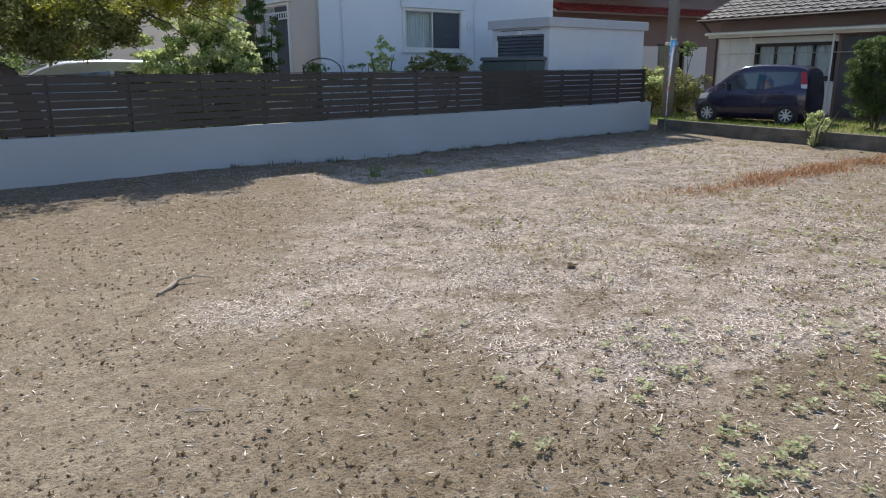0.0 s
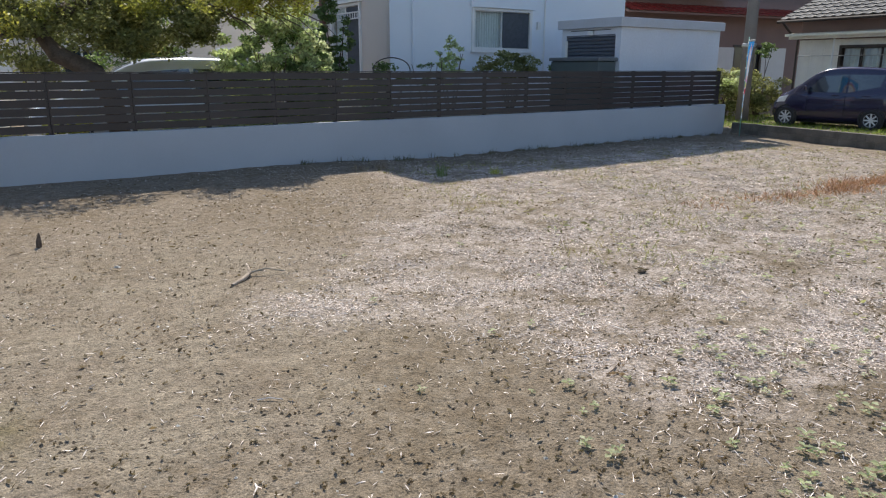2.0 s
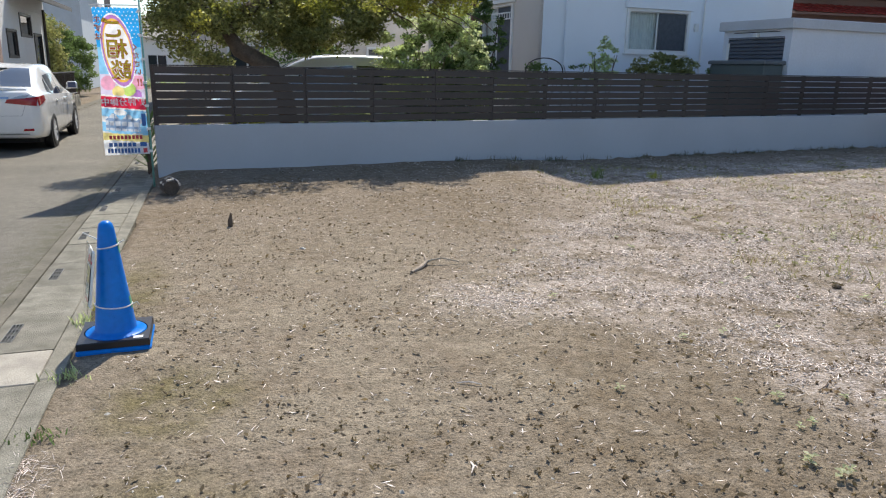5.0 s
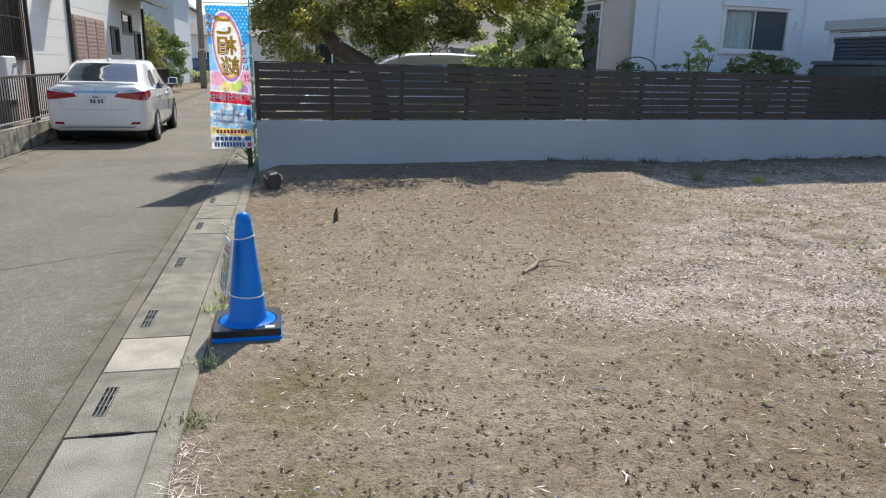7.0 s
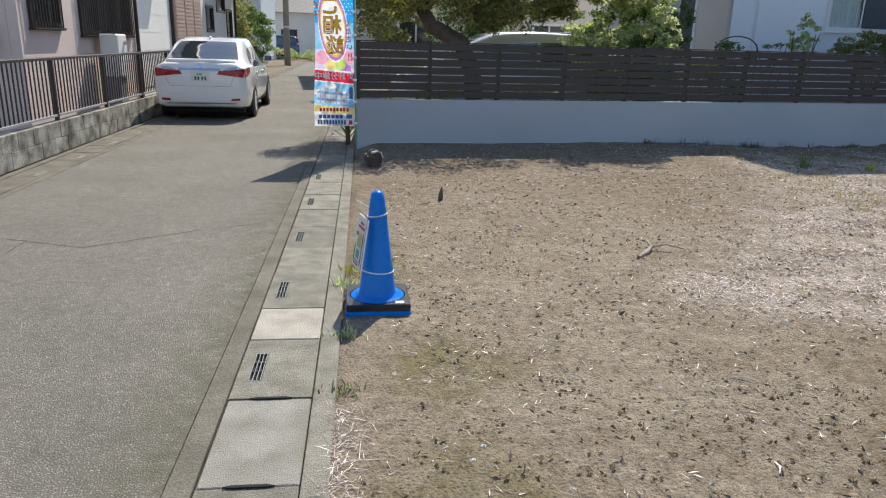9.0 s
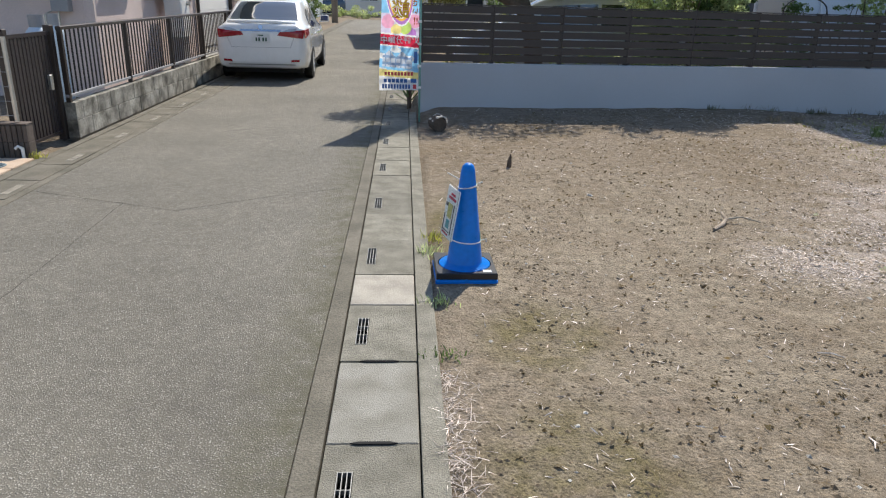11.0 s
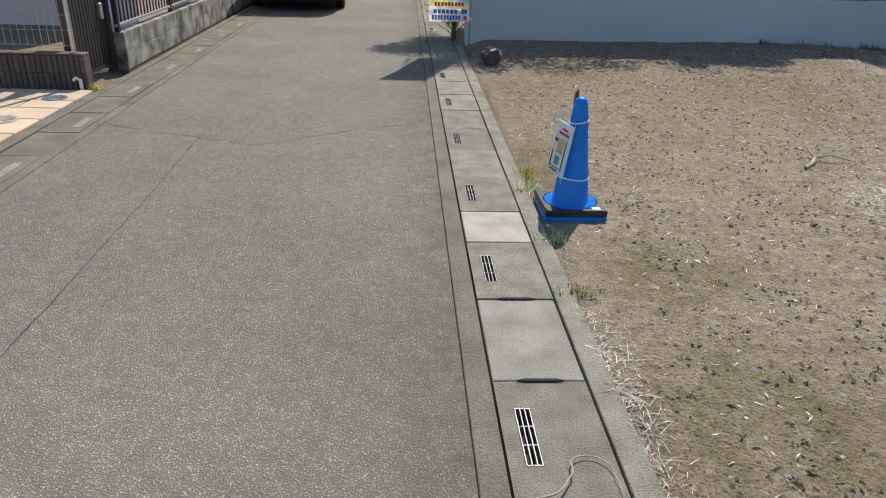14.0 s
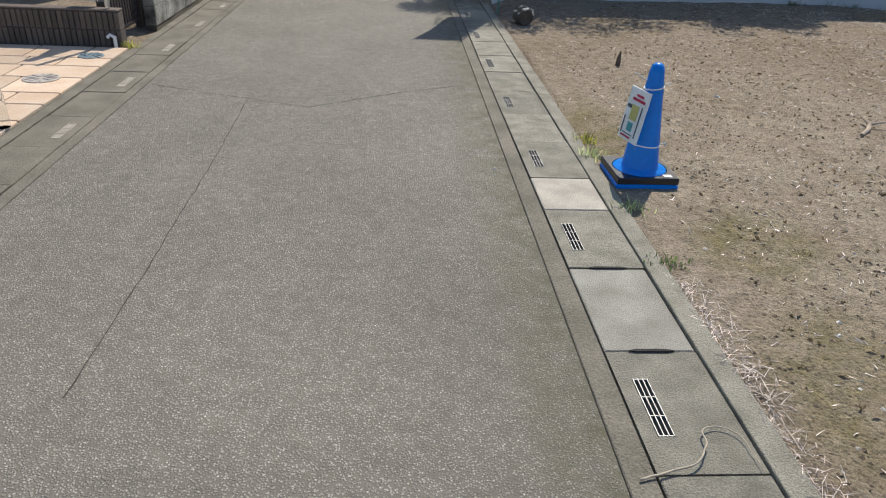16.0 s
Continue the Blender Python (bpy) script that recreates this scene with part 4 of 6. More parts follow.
def tile_roof(parent, x0, x1, y0, z0, rise, run, material, cols, rows, under):
    """A sloped roof up from y0: each pan tile of the seen part is a piece."""
    slope = math.degrees(math.atan2(rise, run))
    m = pose(x0, y0, z0, slope, 0, 0)
    length = math.hypot(rise, run)
    part("roof", Shape().box(0, x1 - x0, 0, length, -0.10, -0.03, m=m), under, parent)
    w, d = (x1 - x0) / cols, 0.27
    prof = [(-0.5, 0.018), (-0.36, 0.03), (-0.22, 0.018), (0.0, 0.0), (0.25, 0.0), (0.5, 0.016)]
    s = Shape()
    top = [(px * w, 0.0, pz + 0.022) for px, pz in prof] + [(px * w, d * 1.12, pz - 0.012) for px, pz in prof]
    low = [(px * w, 0.0, pz - 0.002) for px, pz in prof]
    n = len(prof)
    s.add(top + low, [(i, i + 1, n + i + 1, n + i) for i in range(n - 1)] + [(2 * n + i, 2 * n + i + 1, i + 1, i) for i in range(n - 1)])
    tile = s.mesh("tile", material)
    for r in range(rows):
        for c in range(cols):
            part("tile", tile, material, parent, m=m @ pose((c + 0.5) * w, r * d - 0.06, 0.004 * math.sin(c * 7.1 + r * 3.3), 0, 0, 0.6 * math.sin(c * 2.7 + r * 5)))
    rest = length - rows * d
    if rest > 0.3:
        part("roof_top", Shape().box(0, x1 - x0, rows * d, length, -0.028, 0.02, m=m), material, parent)


TILE_GREY = mat("grey_clay_tile", (0.155, 0.145, 0.135), 0.6, var=0.3, scale=5, fine=40, bump=0.1, objvar=0.25)
TILE_RED = mat("red_glazed_tile", (0.30, 0.045, 0.035), 0.4, var=0.3, scale=5, fine=40, bump=0.1, objvar=0.25)


def brown_house():
    h = thing("brown_house", pose(19.3, 15.5, 0.12, 0, 0, -90), "single-storey brown house with grey tiles and a cream awning", "house")
    L = 12.0
    part("wall", wall_cells(Shape(), L, 3.1, 0.15, [(1.40, 3.75, 1.10, 2.02)], 0.0), BROWN_WALL, h)
    part("wall", Shape().box(0.0, 0.15, 0.154, 6, 0, 3.1), BROWN_WALL, h)
    part("wall", Shape().box(L - 0.15, L, 0.154, 6, 0, 3.1), BROWN_WALL, h)
    part("wall", Shape().box(0.0, L, 6.004, 6.15, 0, 5.0), BROWN_WALL, h)
    tile_roof(h, -0.35, L + 0.3, -0.55, 2.86, 2.4, 5.6, TILE_GREY, 44, 6, BROWN_WALL)
    part("gable", Shape().add([(0, 0.1, 3.0), (0, 6.0, 3.0), (0, 6.0, 5.4), (0.14, 0.1, 3.0), (0.14, 6.0, 3.0), (0.14, 6.0, 5.4)], [(0, 1, 2), (5, 4, 3), (0, 3, 4, 1), (1, 4, 5, 2), (2, 5, 3, 0)]), BROWN_WALL, h)
    lower = mat("cream_boards", (0.80, 0.78, 0.72), 0.7, var=0.1, scale=3, fine=30)
    for a, b in ((0.0, 0.42), (0.424, 0.85), (0.854, 1.33)):
        part("panel", Shape().box(a, b - 0.004, -0.03, -0.003, 0.1, 2.24), lower, h, "cream board panel")
    part("panel", Shape().box(1.334, 3.85, -0.03, -0.003, 2.07, 2.24), lower, h)
    part("panel", Shape().box(1.334, 3.85, -0.03, -0.003, 0.1, 1.05), lower, h)
    window(h, 1.40, 3.75, 1.10, 2.02, pose(0, -0.02, 0), DARK_METAL, 4, "all")
    part("awning", Shape().box(-0.1, L, -0.38, -0.003, 2.27, 2.34, 0.01, m=pose(0, 0, 0.12, 6, 0, 0)), mat("cream_awning", (0.78, 0.74, 0.60), 0.6, var=0.15, scale=2, fine=30), h, "cream corrugated awning")
    part("fascia", Shape().box(-0.1, 12.0, -0.42, -0.385, 2.26, 2.40), lower, h)
    grey = mat("dark_grey_sheet", (0.10, 0.10, 0.105), 0.5, metal=0.3, var=0.15, scale=2, fine=30)
    for k in range(9):
        part("sheet", Shape().box(3.95 + k * 0.5, 4.44 + k * 0.5, -0.05, -0.004, 0.05, 2.2), grey, h, "dark grey metal sheet")
    for x in (1.36, 3.9, 6.8):
        part("awning_post", Shape().tube([(x, -0.36, 0), (x, -0.36, 2.36)], 0.025, 8), WHITE_PLASTIC, h, "thin white awning post")
    part("drying_pole", Shape().tube([(0.2, -0.33, 1.78), (7.5, -0.33, 1.78)], 0.014, 8), STEEL, h, "steel clothes-drying pole")
    part("gutter_pipe", Shape().tube([(-0.4, -0.62, 2.78), (L, -0.62, 2.78)], 0.045, 8), DARK_METAL, h)
    part("drain_pipe", Shape().tube([(-0.2, -0.62, 2.74), (-0.2, -0.3, 2.5), (-0.05, -0.06, 2.3), (-0.05, -0.06, 0)], 0.035, 8), DARK_METAL, h)
    return h


brown_house()


def red_roof_house():
    h = thing("red_roof_house", pose(17.4, 21.6, 0.2), "two-storey brown house with a red tiled lower roof", "house")
    L = 12.5
    part("wall", wall_cells(Shape(), L, 3.9, 0.15, [(5.9, 7.4, 0.3, 2.2)], 0.0), BROWN_WALL, h)
    part("wall", wall_cells(Shape(), L, 6.6, 0.15, [(0.9, 3.6, 4.5, 6.0), (4.6, 7.0, 4.5, 6.0)], 3.9, m=pose(0, 0.9, 0)), BROWN_WALL, h)
    part("wall", Shape().box(0, 0.15, 0.154, 7, 0, 6.6), BROWN_WALL, h)
    part("wall", Shape().box(L - 0.15, L, 0.154, 7, 0, 6.6), BROWN_WALL, h)
    part("wall", Shape().box(0, L, 7.004, 7.15, 0, 6.6), BROWN_WALL, h)
    part("roof", Shape().box(-0.5, L + 0.5, -0.4, 7.5, 6.6, 6.8, 0.02), TILE_GREY, h)
    tile_roof(h, -0.4, L + 0.4, -0.9, 3.35, 0.62, 1.75, TILE_RED, 42, 6, BROWN_WALL)
    window(h, 0.9, 3.6, 4.5, 6.0, pose(0, 0.9, 0), WHITE_PLASTIC, 4, "all")
    window(h, 4.6, 7.0, 4.5, 6.0, pose(0, 0.9, 0), WHITE_PLASTIC, 2, "all")
    pan = mat("white_door_panel", (0.70, 0.70, 0.68), 0.5, var=0.06)
    part("storm_panel", Shape().box(4.2, 5.85, -0.05, -0.003, 0.3, 2.15), pan, h, "white storm shutter panel")
    part("storm_panel", Shape().box(7.5, 8.9, -0.05, -0.003, 0.3, 2.15), pan, h, "white storm shutter panel")
    window(h, 5.9, 7.4, 0.3, 2.2, None, DARK_METAL, 2, False)
    b = Shape()
    for x in np.arange(-0.2, 5.0, 0.14):
        b.box(x, x + 0.02, -0.75, -0.73, 4.1, 5.0)
    b.box(-0.25, 5.05, -0.77, -0.71, 5.0, 5.05).box(-0.25, 5.05, -0.77, -0.71, 4.06, 4.1)
    part("balcony_rail", b, WHITE_PLASTIC, h, "white balcony railing")
    part("balcony_floor", Shape().box(-0.25, 5.05, -0.8, 0.88, 3.99, 4.05), TILE_RED, h)
    part("balcony_post", Shape().box(-0.2, -0.1, -0.78, -0.7, 4.06, 6.5), TILE_RED, h)
    part("balcony_post", Shape().box(2.4, 2.5, -0.78, -0.7, 4.06, 6.5), TILE_RED, h)


red_roof_house()


# utility poles
def utility_pole(m, h, r):
    p = thing("utility_pole", m, "grey concrete utility pole", "pole")
    part("shaft", Shape().tube([(0, 0, -0.3), (0, 0, h)], [r, r * 0.62], 20), mat("pole_concrete", (0.25, 0.235, 0.225), 0.8, var=0.12, scale=2, fine=30), p, smooth=True)
    part("band", Shape().lathe([(r * 1.0, 1.98), (r * 1.06, 2.0), (r * 1.06, 2.06), (r * 0.98, 2.08)], 20), STEEL, p)
    part("cross_arm", Shape().box(-0.9, 0.9, -0.05, 0.05, h - 1.0, h - 0.9), STEEL, p)


utility_pole(pose(15.9, 14.45, 0.12), 11, 0.17)
utility_pole(street(-5.55, 42.2, 0.0), 11, 0.18)


# ---- houses along the lane ----
def pink_house():
    h = thing("pink_house", street(-6.25, 11.75, -0.03), "pinkish rendered house with barred windows along the lane", "house")
    L, D, TOP = 5.45, 7.0, 6.2
    fm = pose(0, 0, 0, 0, 0, 90)       # street face: along the lane
    part("wall", wall_cells(Shape(), L, TOP, 0.15, [(0.40, 1.38, 1.62, 2.95), (2.35, 5.0, 1.52, 2.95)], 0.0, m=fm), PINK, h)
    sm = pose(-D, 0, 0, 0, 0, 0)
    part("wall", wall_cells(Shape(), D - 0.154, TOP, 0.15, [(D - 2.2, D - 0.75, 1.55, 2.9)], 0.0, m=sm), PINK, h)
    part("wall", Shape().box(-D, -0.154, L - 0.15, L, 0, TOP), PINK, h)
    part("wall", Shape().box(-D, -D + 0.15, 0.154, L - 0.154, 0, TOP), PINK, h)
    part("roof", Shape().box(-D - 0.4, 0.45, -0.45, L + 0.3, TOP, TOP + 0.2, 0.02), TILE_GREY, h)
    window(h, 0.40, 1.38, 1.62, 2.95, fm, DARK_METAL, 1, False)
    window(h, 2.35, 5.0, 1.52, 2.95, fm, DARK_METAL, 2, False)
    lattice(h, 0.35, 1.43, 1.56, 3.0, fm)
    lattice(h, 2.30, 3.6, 1.46, 3.0, fm)
    lattice(h, 3.72, 5.05, 1.46, 3.0, fm)
    window(h, D - 2.2, D - 0.75, 1.55, 2.9, sm, DARK_METAL, 2, False)
    lattice(h, D - 2.25, D - 0.7, 1.5, 2.95, sm)
    part("drain_pipe", Shape().tube([(0.05, L - 0.08, 0), (0.05, L - 0.08, 6.1)], 0.04, 8), DARK_METAL, h)
    part("meter_box", Shape().box(-0.55, -0.3, -0.16, -0.003, 1.25, 1.6, 0.01), GREY_PLASTIC, h)
    for k in range(3):
        part("gas_pipe", Shape().tube([(-0.9 + 0.2 * k, -0.04, 0.2), (-0.9 + 0.2 * k, -0.04, 1.1 + 0.1 * k), (-0.5, -0.05, 1.3)], 0.014, 6), STEEL, h)


pink_house()


def siding_house():
    h = thing("siding_house", street(-6.30, 17.28, -0.03), "white house with horizontal siding boards and shutters", "house")
    L, D, TOP = 12.9, 7.0, 6.4
    fm = pose(0, 0, 0, 0, 0, 90)
    holes = [(7.45, 8.5, 1.66, 2.40), (9.2, 10.6, 2.32, 2.95), (10.95, 12.0, 0.9, 2.40)]
    part("wall", wall_cells(Shape(), L, TOP, 0.15, holes, 0.0, m=fm), SIDING, h)
    part("wall", Shape().box(-D, -0.154, 0, 0.15, 0, TOP), SIDING, h)
    part("wall", Shape().box(-D, -0.154, L - 0.15, L, 0, TOP), SIDING, h)
    part("wall", Shape().box(-D, -D + 0.15, 0.154, L - 0.154, 0, TOP), SIDING, h)
    part("roof", Shape().box(-D - 0.4, 0.5, -0.4, L + 0.4, TOP, TOP + 0.2, 0.02), TILE_GREY, h)
    for k in range(15):
        z = 0.35 + k * 0.4
        if all(z + 0.39 <= q[2] - 0.06 or z >= q[3] + 0.06 for q in holes):
            part("siding_board", Shape().box(0.0, L, -0.016, -0.003, z, z + 0.392, 0.004, m=fm), SIDING, h)
        else:
            part("siding_board", wall_cells(Shape(), L, z + 0.392, 0.013, [(q[0] - 0.07, q[1] + 0.07, q[2] - 0.06, q[3] + 0.06) for q in holes if q[2] - 0.06 < z + 0.392 and q[3] + 0.06 > z], z, m=fm @ pose(0, -0.016, 0)), SIDING, h)
        part("siding_board", Shape().box(-D, 0, -0.016, -0.003, z, z + 0.392, 0.004), SIDING, h)
    for q in holes:
        window(h, *q, fm, DARK_METAL, 1, False, False)
    brown = mat("pinkish_brown_shutter", (0.52, 0.38, 0.32), 0.6, var=0.1, scale=3, fine=30)
    for a, b in ((3.35, 4.36), (4.40, 5.41), (5.45, 6.46)):
        sh = part("shutter", Shape().box(a, b, -0.07, -0.03, 0.75, 2.55, m=fm), brown, h, "pinkish brown louvred shutter")
        for k in range(17):
            part("louvre", Shape().box(a + 0.05, b - 0.05, -0.085, -0.07, 0.82 + k * 0.1, 0.89 + k * 0.1, m=fm), brown, sh)
    part("corner_pipe", Shape().tube([(0.06, 3.05, 0), (0.06, 3.05, 6.3)], 0.045, 8), DARK_METAL, h)
    part("corner_pipe", Shape().tube([(0.06, 12.6, 0), (0.06, 12.6, 3.3)], 0.045, 8), DARK_METAL, h)
    part("porch_roof", Shape().add([(0.0, 8.0, 3.75), (0.95, 8.0, 3.42), (0.95, 12.9, 3.42), (0.0, 12.9, 3.75), (0.0, 8.0, 3.60), (0.95, 8.0, 3.28), (0.95, 12.9, 3.28), (0.0, 12.9, 3.60)], [(0, 1, 2, 3), (7, 6, 5, 4), (0, 4, 5, 1), (1, 5, 6, 2), (2, 6, 7, 3), (3, 7, 4, 0)]), TILE_GREY, h, "small dark porch roof")
    part("air_unit", Shape().box(0.02, 0.36, 1.15, 1.95, 2.85, 3.4, 0.02), WHITE_PLASTIC, h, "white wall-hung air unit")
    part("air_grille", Shape().box(0.04, 0.34, 1.2, 1.9, 2.83, 2.848), BLACK, h)


siding_house()


def far_house(m, L, D, TOP, material, label, roofmat):
    h = thing("house", m, label, "house")
    holes = [(x, x + 1.3, z, z + 1.1) for x in np.arange(1.0, L - 1.6, 2.6) for z in (1.0, 3.8) if z + 1.3 < TOP]
    part("wall", wall_cells(Shape(), L, TOP, 0.15, holes, 0.0), material, h)
    part("wall", Shape().box(0, 0.15, 0.154, D, 0, TOP), material, h)
    part("wall", Shape().box(L - 0.15, L, 0.154, D, 0, TOP), material, h)
    part("wall", Shape().box(0, L, D + 0.004, D + 0.15, 0, TOP), material, h)
    part("roof", Shape().add([(-0.5, -0.5, TOP), (L + 0.5, -0.5, TOP), (L + 0.5, D + 0.6, TOP), (-0.5, D + 0.6, TOP), (1.5, D / 2, TOP + 1.7), (L - 1.5, D / 2, TOP + 1.7)], [(3, 2, 1, 0), (0, 1, 5, 4), (1, 2, 5), (2, 3, 4, 5), (3, 0, 4)]), roofmat, h)
    for q in holes:
        window(h, *q, None, WHITE_PLASTIC, 2, False)
    return h


BLUE_WALL = mat("pale_blue_siding", (0.50, 0.55, 0.60), 0.8, var=0.08, space="World")
far_house(street(-14.2, 46.0), 6.8, 7, 5.6, BLUE_WALL, "pale blue-grey house beyond the lane", TILE_GREY)
far_house(street(-2.5, 66), 12, 8, 4.4, HOUSE_BEIGE, "far beige house at the end of the lane", TILE_GREY)
far_house(street(-8.6, 58), 7.5, 6, 3.3, SIDING, "low white garage building at the lane end", TILE_GREY)
small_van(street(-5.9, 54.5, 0.0, 95), (0.05, 0.09, 0.16), "blue compact car parked at the lane end")
far_house(street(-22, 64), 13, 8, 5.6, SIDING, "far white house at the end of the lane", TILE_GREY)
far_house(pose(-2.0, 27.5, 0.1, 0, 0, 8), 9.5, 7, 5.8, HOUSE_BEIGE, "beige house behind the garden trees", TILE_GREY)
# House behind the camera, out of view, added to close the surroundings.
far_house(pose(-9.5, -26, 0.0, 0, 0, 0), 16, 6, 5.8, HOUSE_BEIGE, "unseen beige house added to close the near side of the lot", TILE_GREY)


# ---- plants ----
rng = np.random.default_rng(7)
LEAF_EVERGREEN = leaf_mat("evergreen_leaf", (0.07, 0.11, 0.035), (0.10, 0.15, 0.05))


def leaf_shape(pts, size, flat=0.0, aspect=0.5, spread_size=0.4):
    """Small pointed leaves at the given places, turned every way (flat: 1 lies level)."""
    pts = np.asarray(pts)
    n = len(pts)
    a = rng.normal(size=(n, 3))
    a[:, 2] *= 1 - flat
    a /= np.linalg.norm(a, axis=1)[:, None] + 1e-9
    b = rng.normal(size=(n, 3))
    b[:, 2] *= 1 - flat
    b -= a * (a * b).sum(1)[:, None]
    b /= np.linalg.norm(b, axis=1)[:, None] + 1e-9
    k = (size * (1 + spread_size * rng.uniform(-1, 1, n)))[:, None]
    q = np.stack([pts - a * k * 0.5, pts + b * k * aspect * 0.5, pts + a * k * 0.5, pts - b * k * aspect * 0.5], 1).reshape(-1, 3)
    s = Shape()
    s.v = [tuple(p) for p in q.tolist()]
    s.f = [(4 * i, 4 * i + 1, 4 * i + 2, 4 * i + 3) for i in range(n)]
    return s


def in_clumps(clumps, per):
    """Places in rounded clumps (x, y, z, rx, ry, rz), thicker near their skins."""
    out = []
    for x, y, z, rx, ry, rz in clumps:
        n = int(per)
        d = rng.normal(size=(n, 3))
        d /= np.linalg.norm(d, axis=1)[:, None]
        d *= (rng.uniform(0.15, 1, n) ** 0.5)[:, None]
        out.append(d * np.array([rx, ry, rz]) + np.array([x, y, z]))
    return np.concatenate(out)


def scatter_clumps(cx, cy, cz, rx, ry, rz, n, r):
    d = rng.normal(size=(n, 3))
    d /= np.linalg.norm(d, axis=1)[:, None]
    d *= (rng.uniform(0.2, 1, n) ** 0.5)[:, None]
    return [(cx + a * rx, cy + b * ry, cz + c * rz, r * rng.uniform(0.6, 1.3), r * rng.uniform(0.6, 1.3), r * rng.uniform(0.4, 0.8)) for a, b, c in d]


def branches(parent, base, tips, r, name="limb"):
    for t in tips:
        b, t = Vector(base), Vector(t)
        mid = (b + t) / 2 + Vector((rng.uniform(-0.15, 0.15), rng.uniform(-0.15, 0.15), rng.uniform(0.0, 0.2)))
        part(name, Shape().tube([b, b.lerp(mid, 0.5), mid, mid.lerp(t, 0.5), t], [r, r * 0.8, r * 0.6, r * 0.4, r * 0.15], 7), TREE_BARK, parent, smooth=True)


def garden_tree():
    t = thing("garden_tree", pose(-0.25, 12.6, 0.12), "spreading dark green garden tree with a crooked trunk", "tree")
    part("trunk", Shape().tube([(0.35, 0, 0), (0.25, 0, 0.9), (0.05, -0.05, 1.35), (-0.45, -0.1, 1.62), (-0.62, -0.05, 1.9), (-0.35, 0, 2.2), (0.15, 0.1, 2.45), (0.3, 0.1, 3.0), (0.2, 0.1, 3.8)], [0.16, 0.15, 0.14, 0.13, 0.12, 0.11, 0.10, 0.08, 0.04], 10), TREE_BARK, t, smooth=True)
    branches(t, (-0.5, 0, 1.9), [(-1.5, -0.3, 2.3), (-1.4, 0.5, 3.0), (-1.1, -0.7, 1.8)], 0.06)
    branches(t, (0.2, 0.1, 2.5), [(1.5, -0.3, 2.7), (2.7, 0.1, 3.0), (1.2, 0.8, 3.3), (3.2, -0.2, 2.5), (-0.6, 0.3, 3.7)], 0.07)
    dark = scatter_clumps(1.05, 0.0, 2.05, 1.25, 0.8, 0.42, 30, 0.28) + scatter_clumps(-0.2, 0.1, 3.0, 1.75, 1.1, 1.15, 46, 0.40) + scatter_clumps(2.3, 0.0, 3.0, 1.4, 1.0, 0.55, 26, 0.36) + scatter_clumps(-1.1, 0.0, 2.0, 0.75, 0.7, 0.5, 14, 0.32) + scatter_clumps(0.9, 0.3, 1.95, 0.9, 0.6, 0.35, 10, 0.30)
    dark += scatter_clumps(1.5, 0.0, 2.25, 0.7, 0.5, 0.30, 10, 0.26) + scatter_clumps(0.3, -0.2, 2.05, 1.7, 0.6, 0.32, 26, 0.26) + scatter_clumps(-1.5, 0.0, 2.35, 0.6, 0.7, 0.6, 14, 0.30)
    part("crown", leaf_shape(in_clumps(dark, 210), 0.066, 0.35), LEAF_DARK, t)
    # Sunlight on the crown is put into a brighter leaf colour here.
    sun_tinted = scatter_clumps(1.6, -0.3, 2.55, 1.7, 0.9, 0.45, 20, 0.33) + scatter_clumps(2.7, -0.2, 2.55, 0.9, 0.6, 0.3, 12, 0.26) + scatter_clumps(-0.9, -0.2, 2.5, 1.0, 0.9, 0.8, 8, 0.3)
    part("crown", leaf_shape(in_clumps(sun_tinted, 260), 0.06, 0.4), LEAF_YELLOW, t, "leaves coloured yellow-green for the sunlit part of the crown")
    for k in range(26):
        x, y, z = rng.uniform(0.8, 3.4), rng.uniform(-0.9, 0.5), rng.uniform(2.1, 3.2)
        part("twig", Shape().tube([(x, y, z), (x + 0.25, y - 0.1, z - 0.12), (x + 0.5, y - 0.15, z - 0.35)], [0.012, 0.008, 0.003], 5), TREE_BARK, t)


def bush(name, m, label, clumps, per, size, material, stems=6, height=1.0, extra=None):
    b = thing(name, m, label, "bush")
    for k in range(stems):
        a = 2 * math.pi * k / stems
        part("stem", Shape().tube([(0.05 * math.cos(a), 0.05 * math.sin(a), 0), (0.2 * math.cos(a), 0.2 * math.sin(a), height * 0.5), (0.35 * math.cos(a + 0.4), 0.35 * math.sin(a + 0.4), height)], [0.02, 0.014, 0.006], 6), TREE_BARK, b)
    part("leaves", leaf_shape(in_clumps(clumps, per), size, 0.2), material, b)
    if extra:
        part("leaves", leaf_shape(in_clumps(extra[0], per), size, 0.2), extra[1], b)
    return b


garden_tree()
bush("shrub", pose(2.65, 13.0, 0.2), "large light green shrub with pale sunlit leaves", scatter_clumps(0, 0, 1.50, 1.10, 0.6, 1.0, 150, 0.15), 80, 0.075, LEAF_LIGHT, 8, 1.6, (scatter_clumps(0.1, 0.2, 1.1, 1.0, 0.6, 0.9, 90, 0.17), LEAF_MID))
bush("climbing_shrub", pose(4.75, 16.3, 0.4), "dark green climbing shrub beside a timber post", scatter_clumps(0, 0, 1.7, 0.45, 0.35, 1.15, 75, 0.13), 70, 0.075, LEAF_MID, 5, 2.2)
bush("shrub", pose(1.3, 11.75, 0.15), "low green garden shrub behind the fence", scatter_clumps(0, 0, 0.45, 1.3, 0.3, 0.35, 22, 0.2), 120, 0.07, LEAF_LIGHT, 6, 0.5)
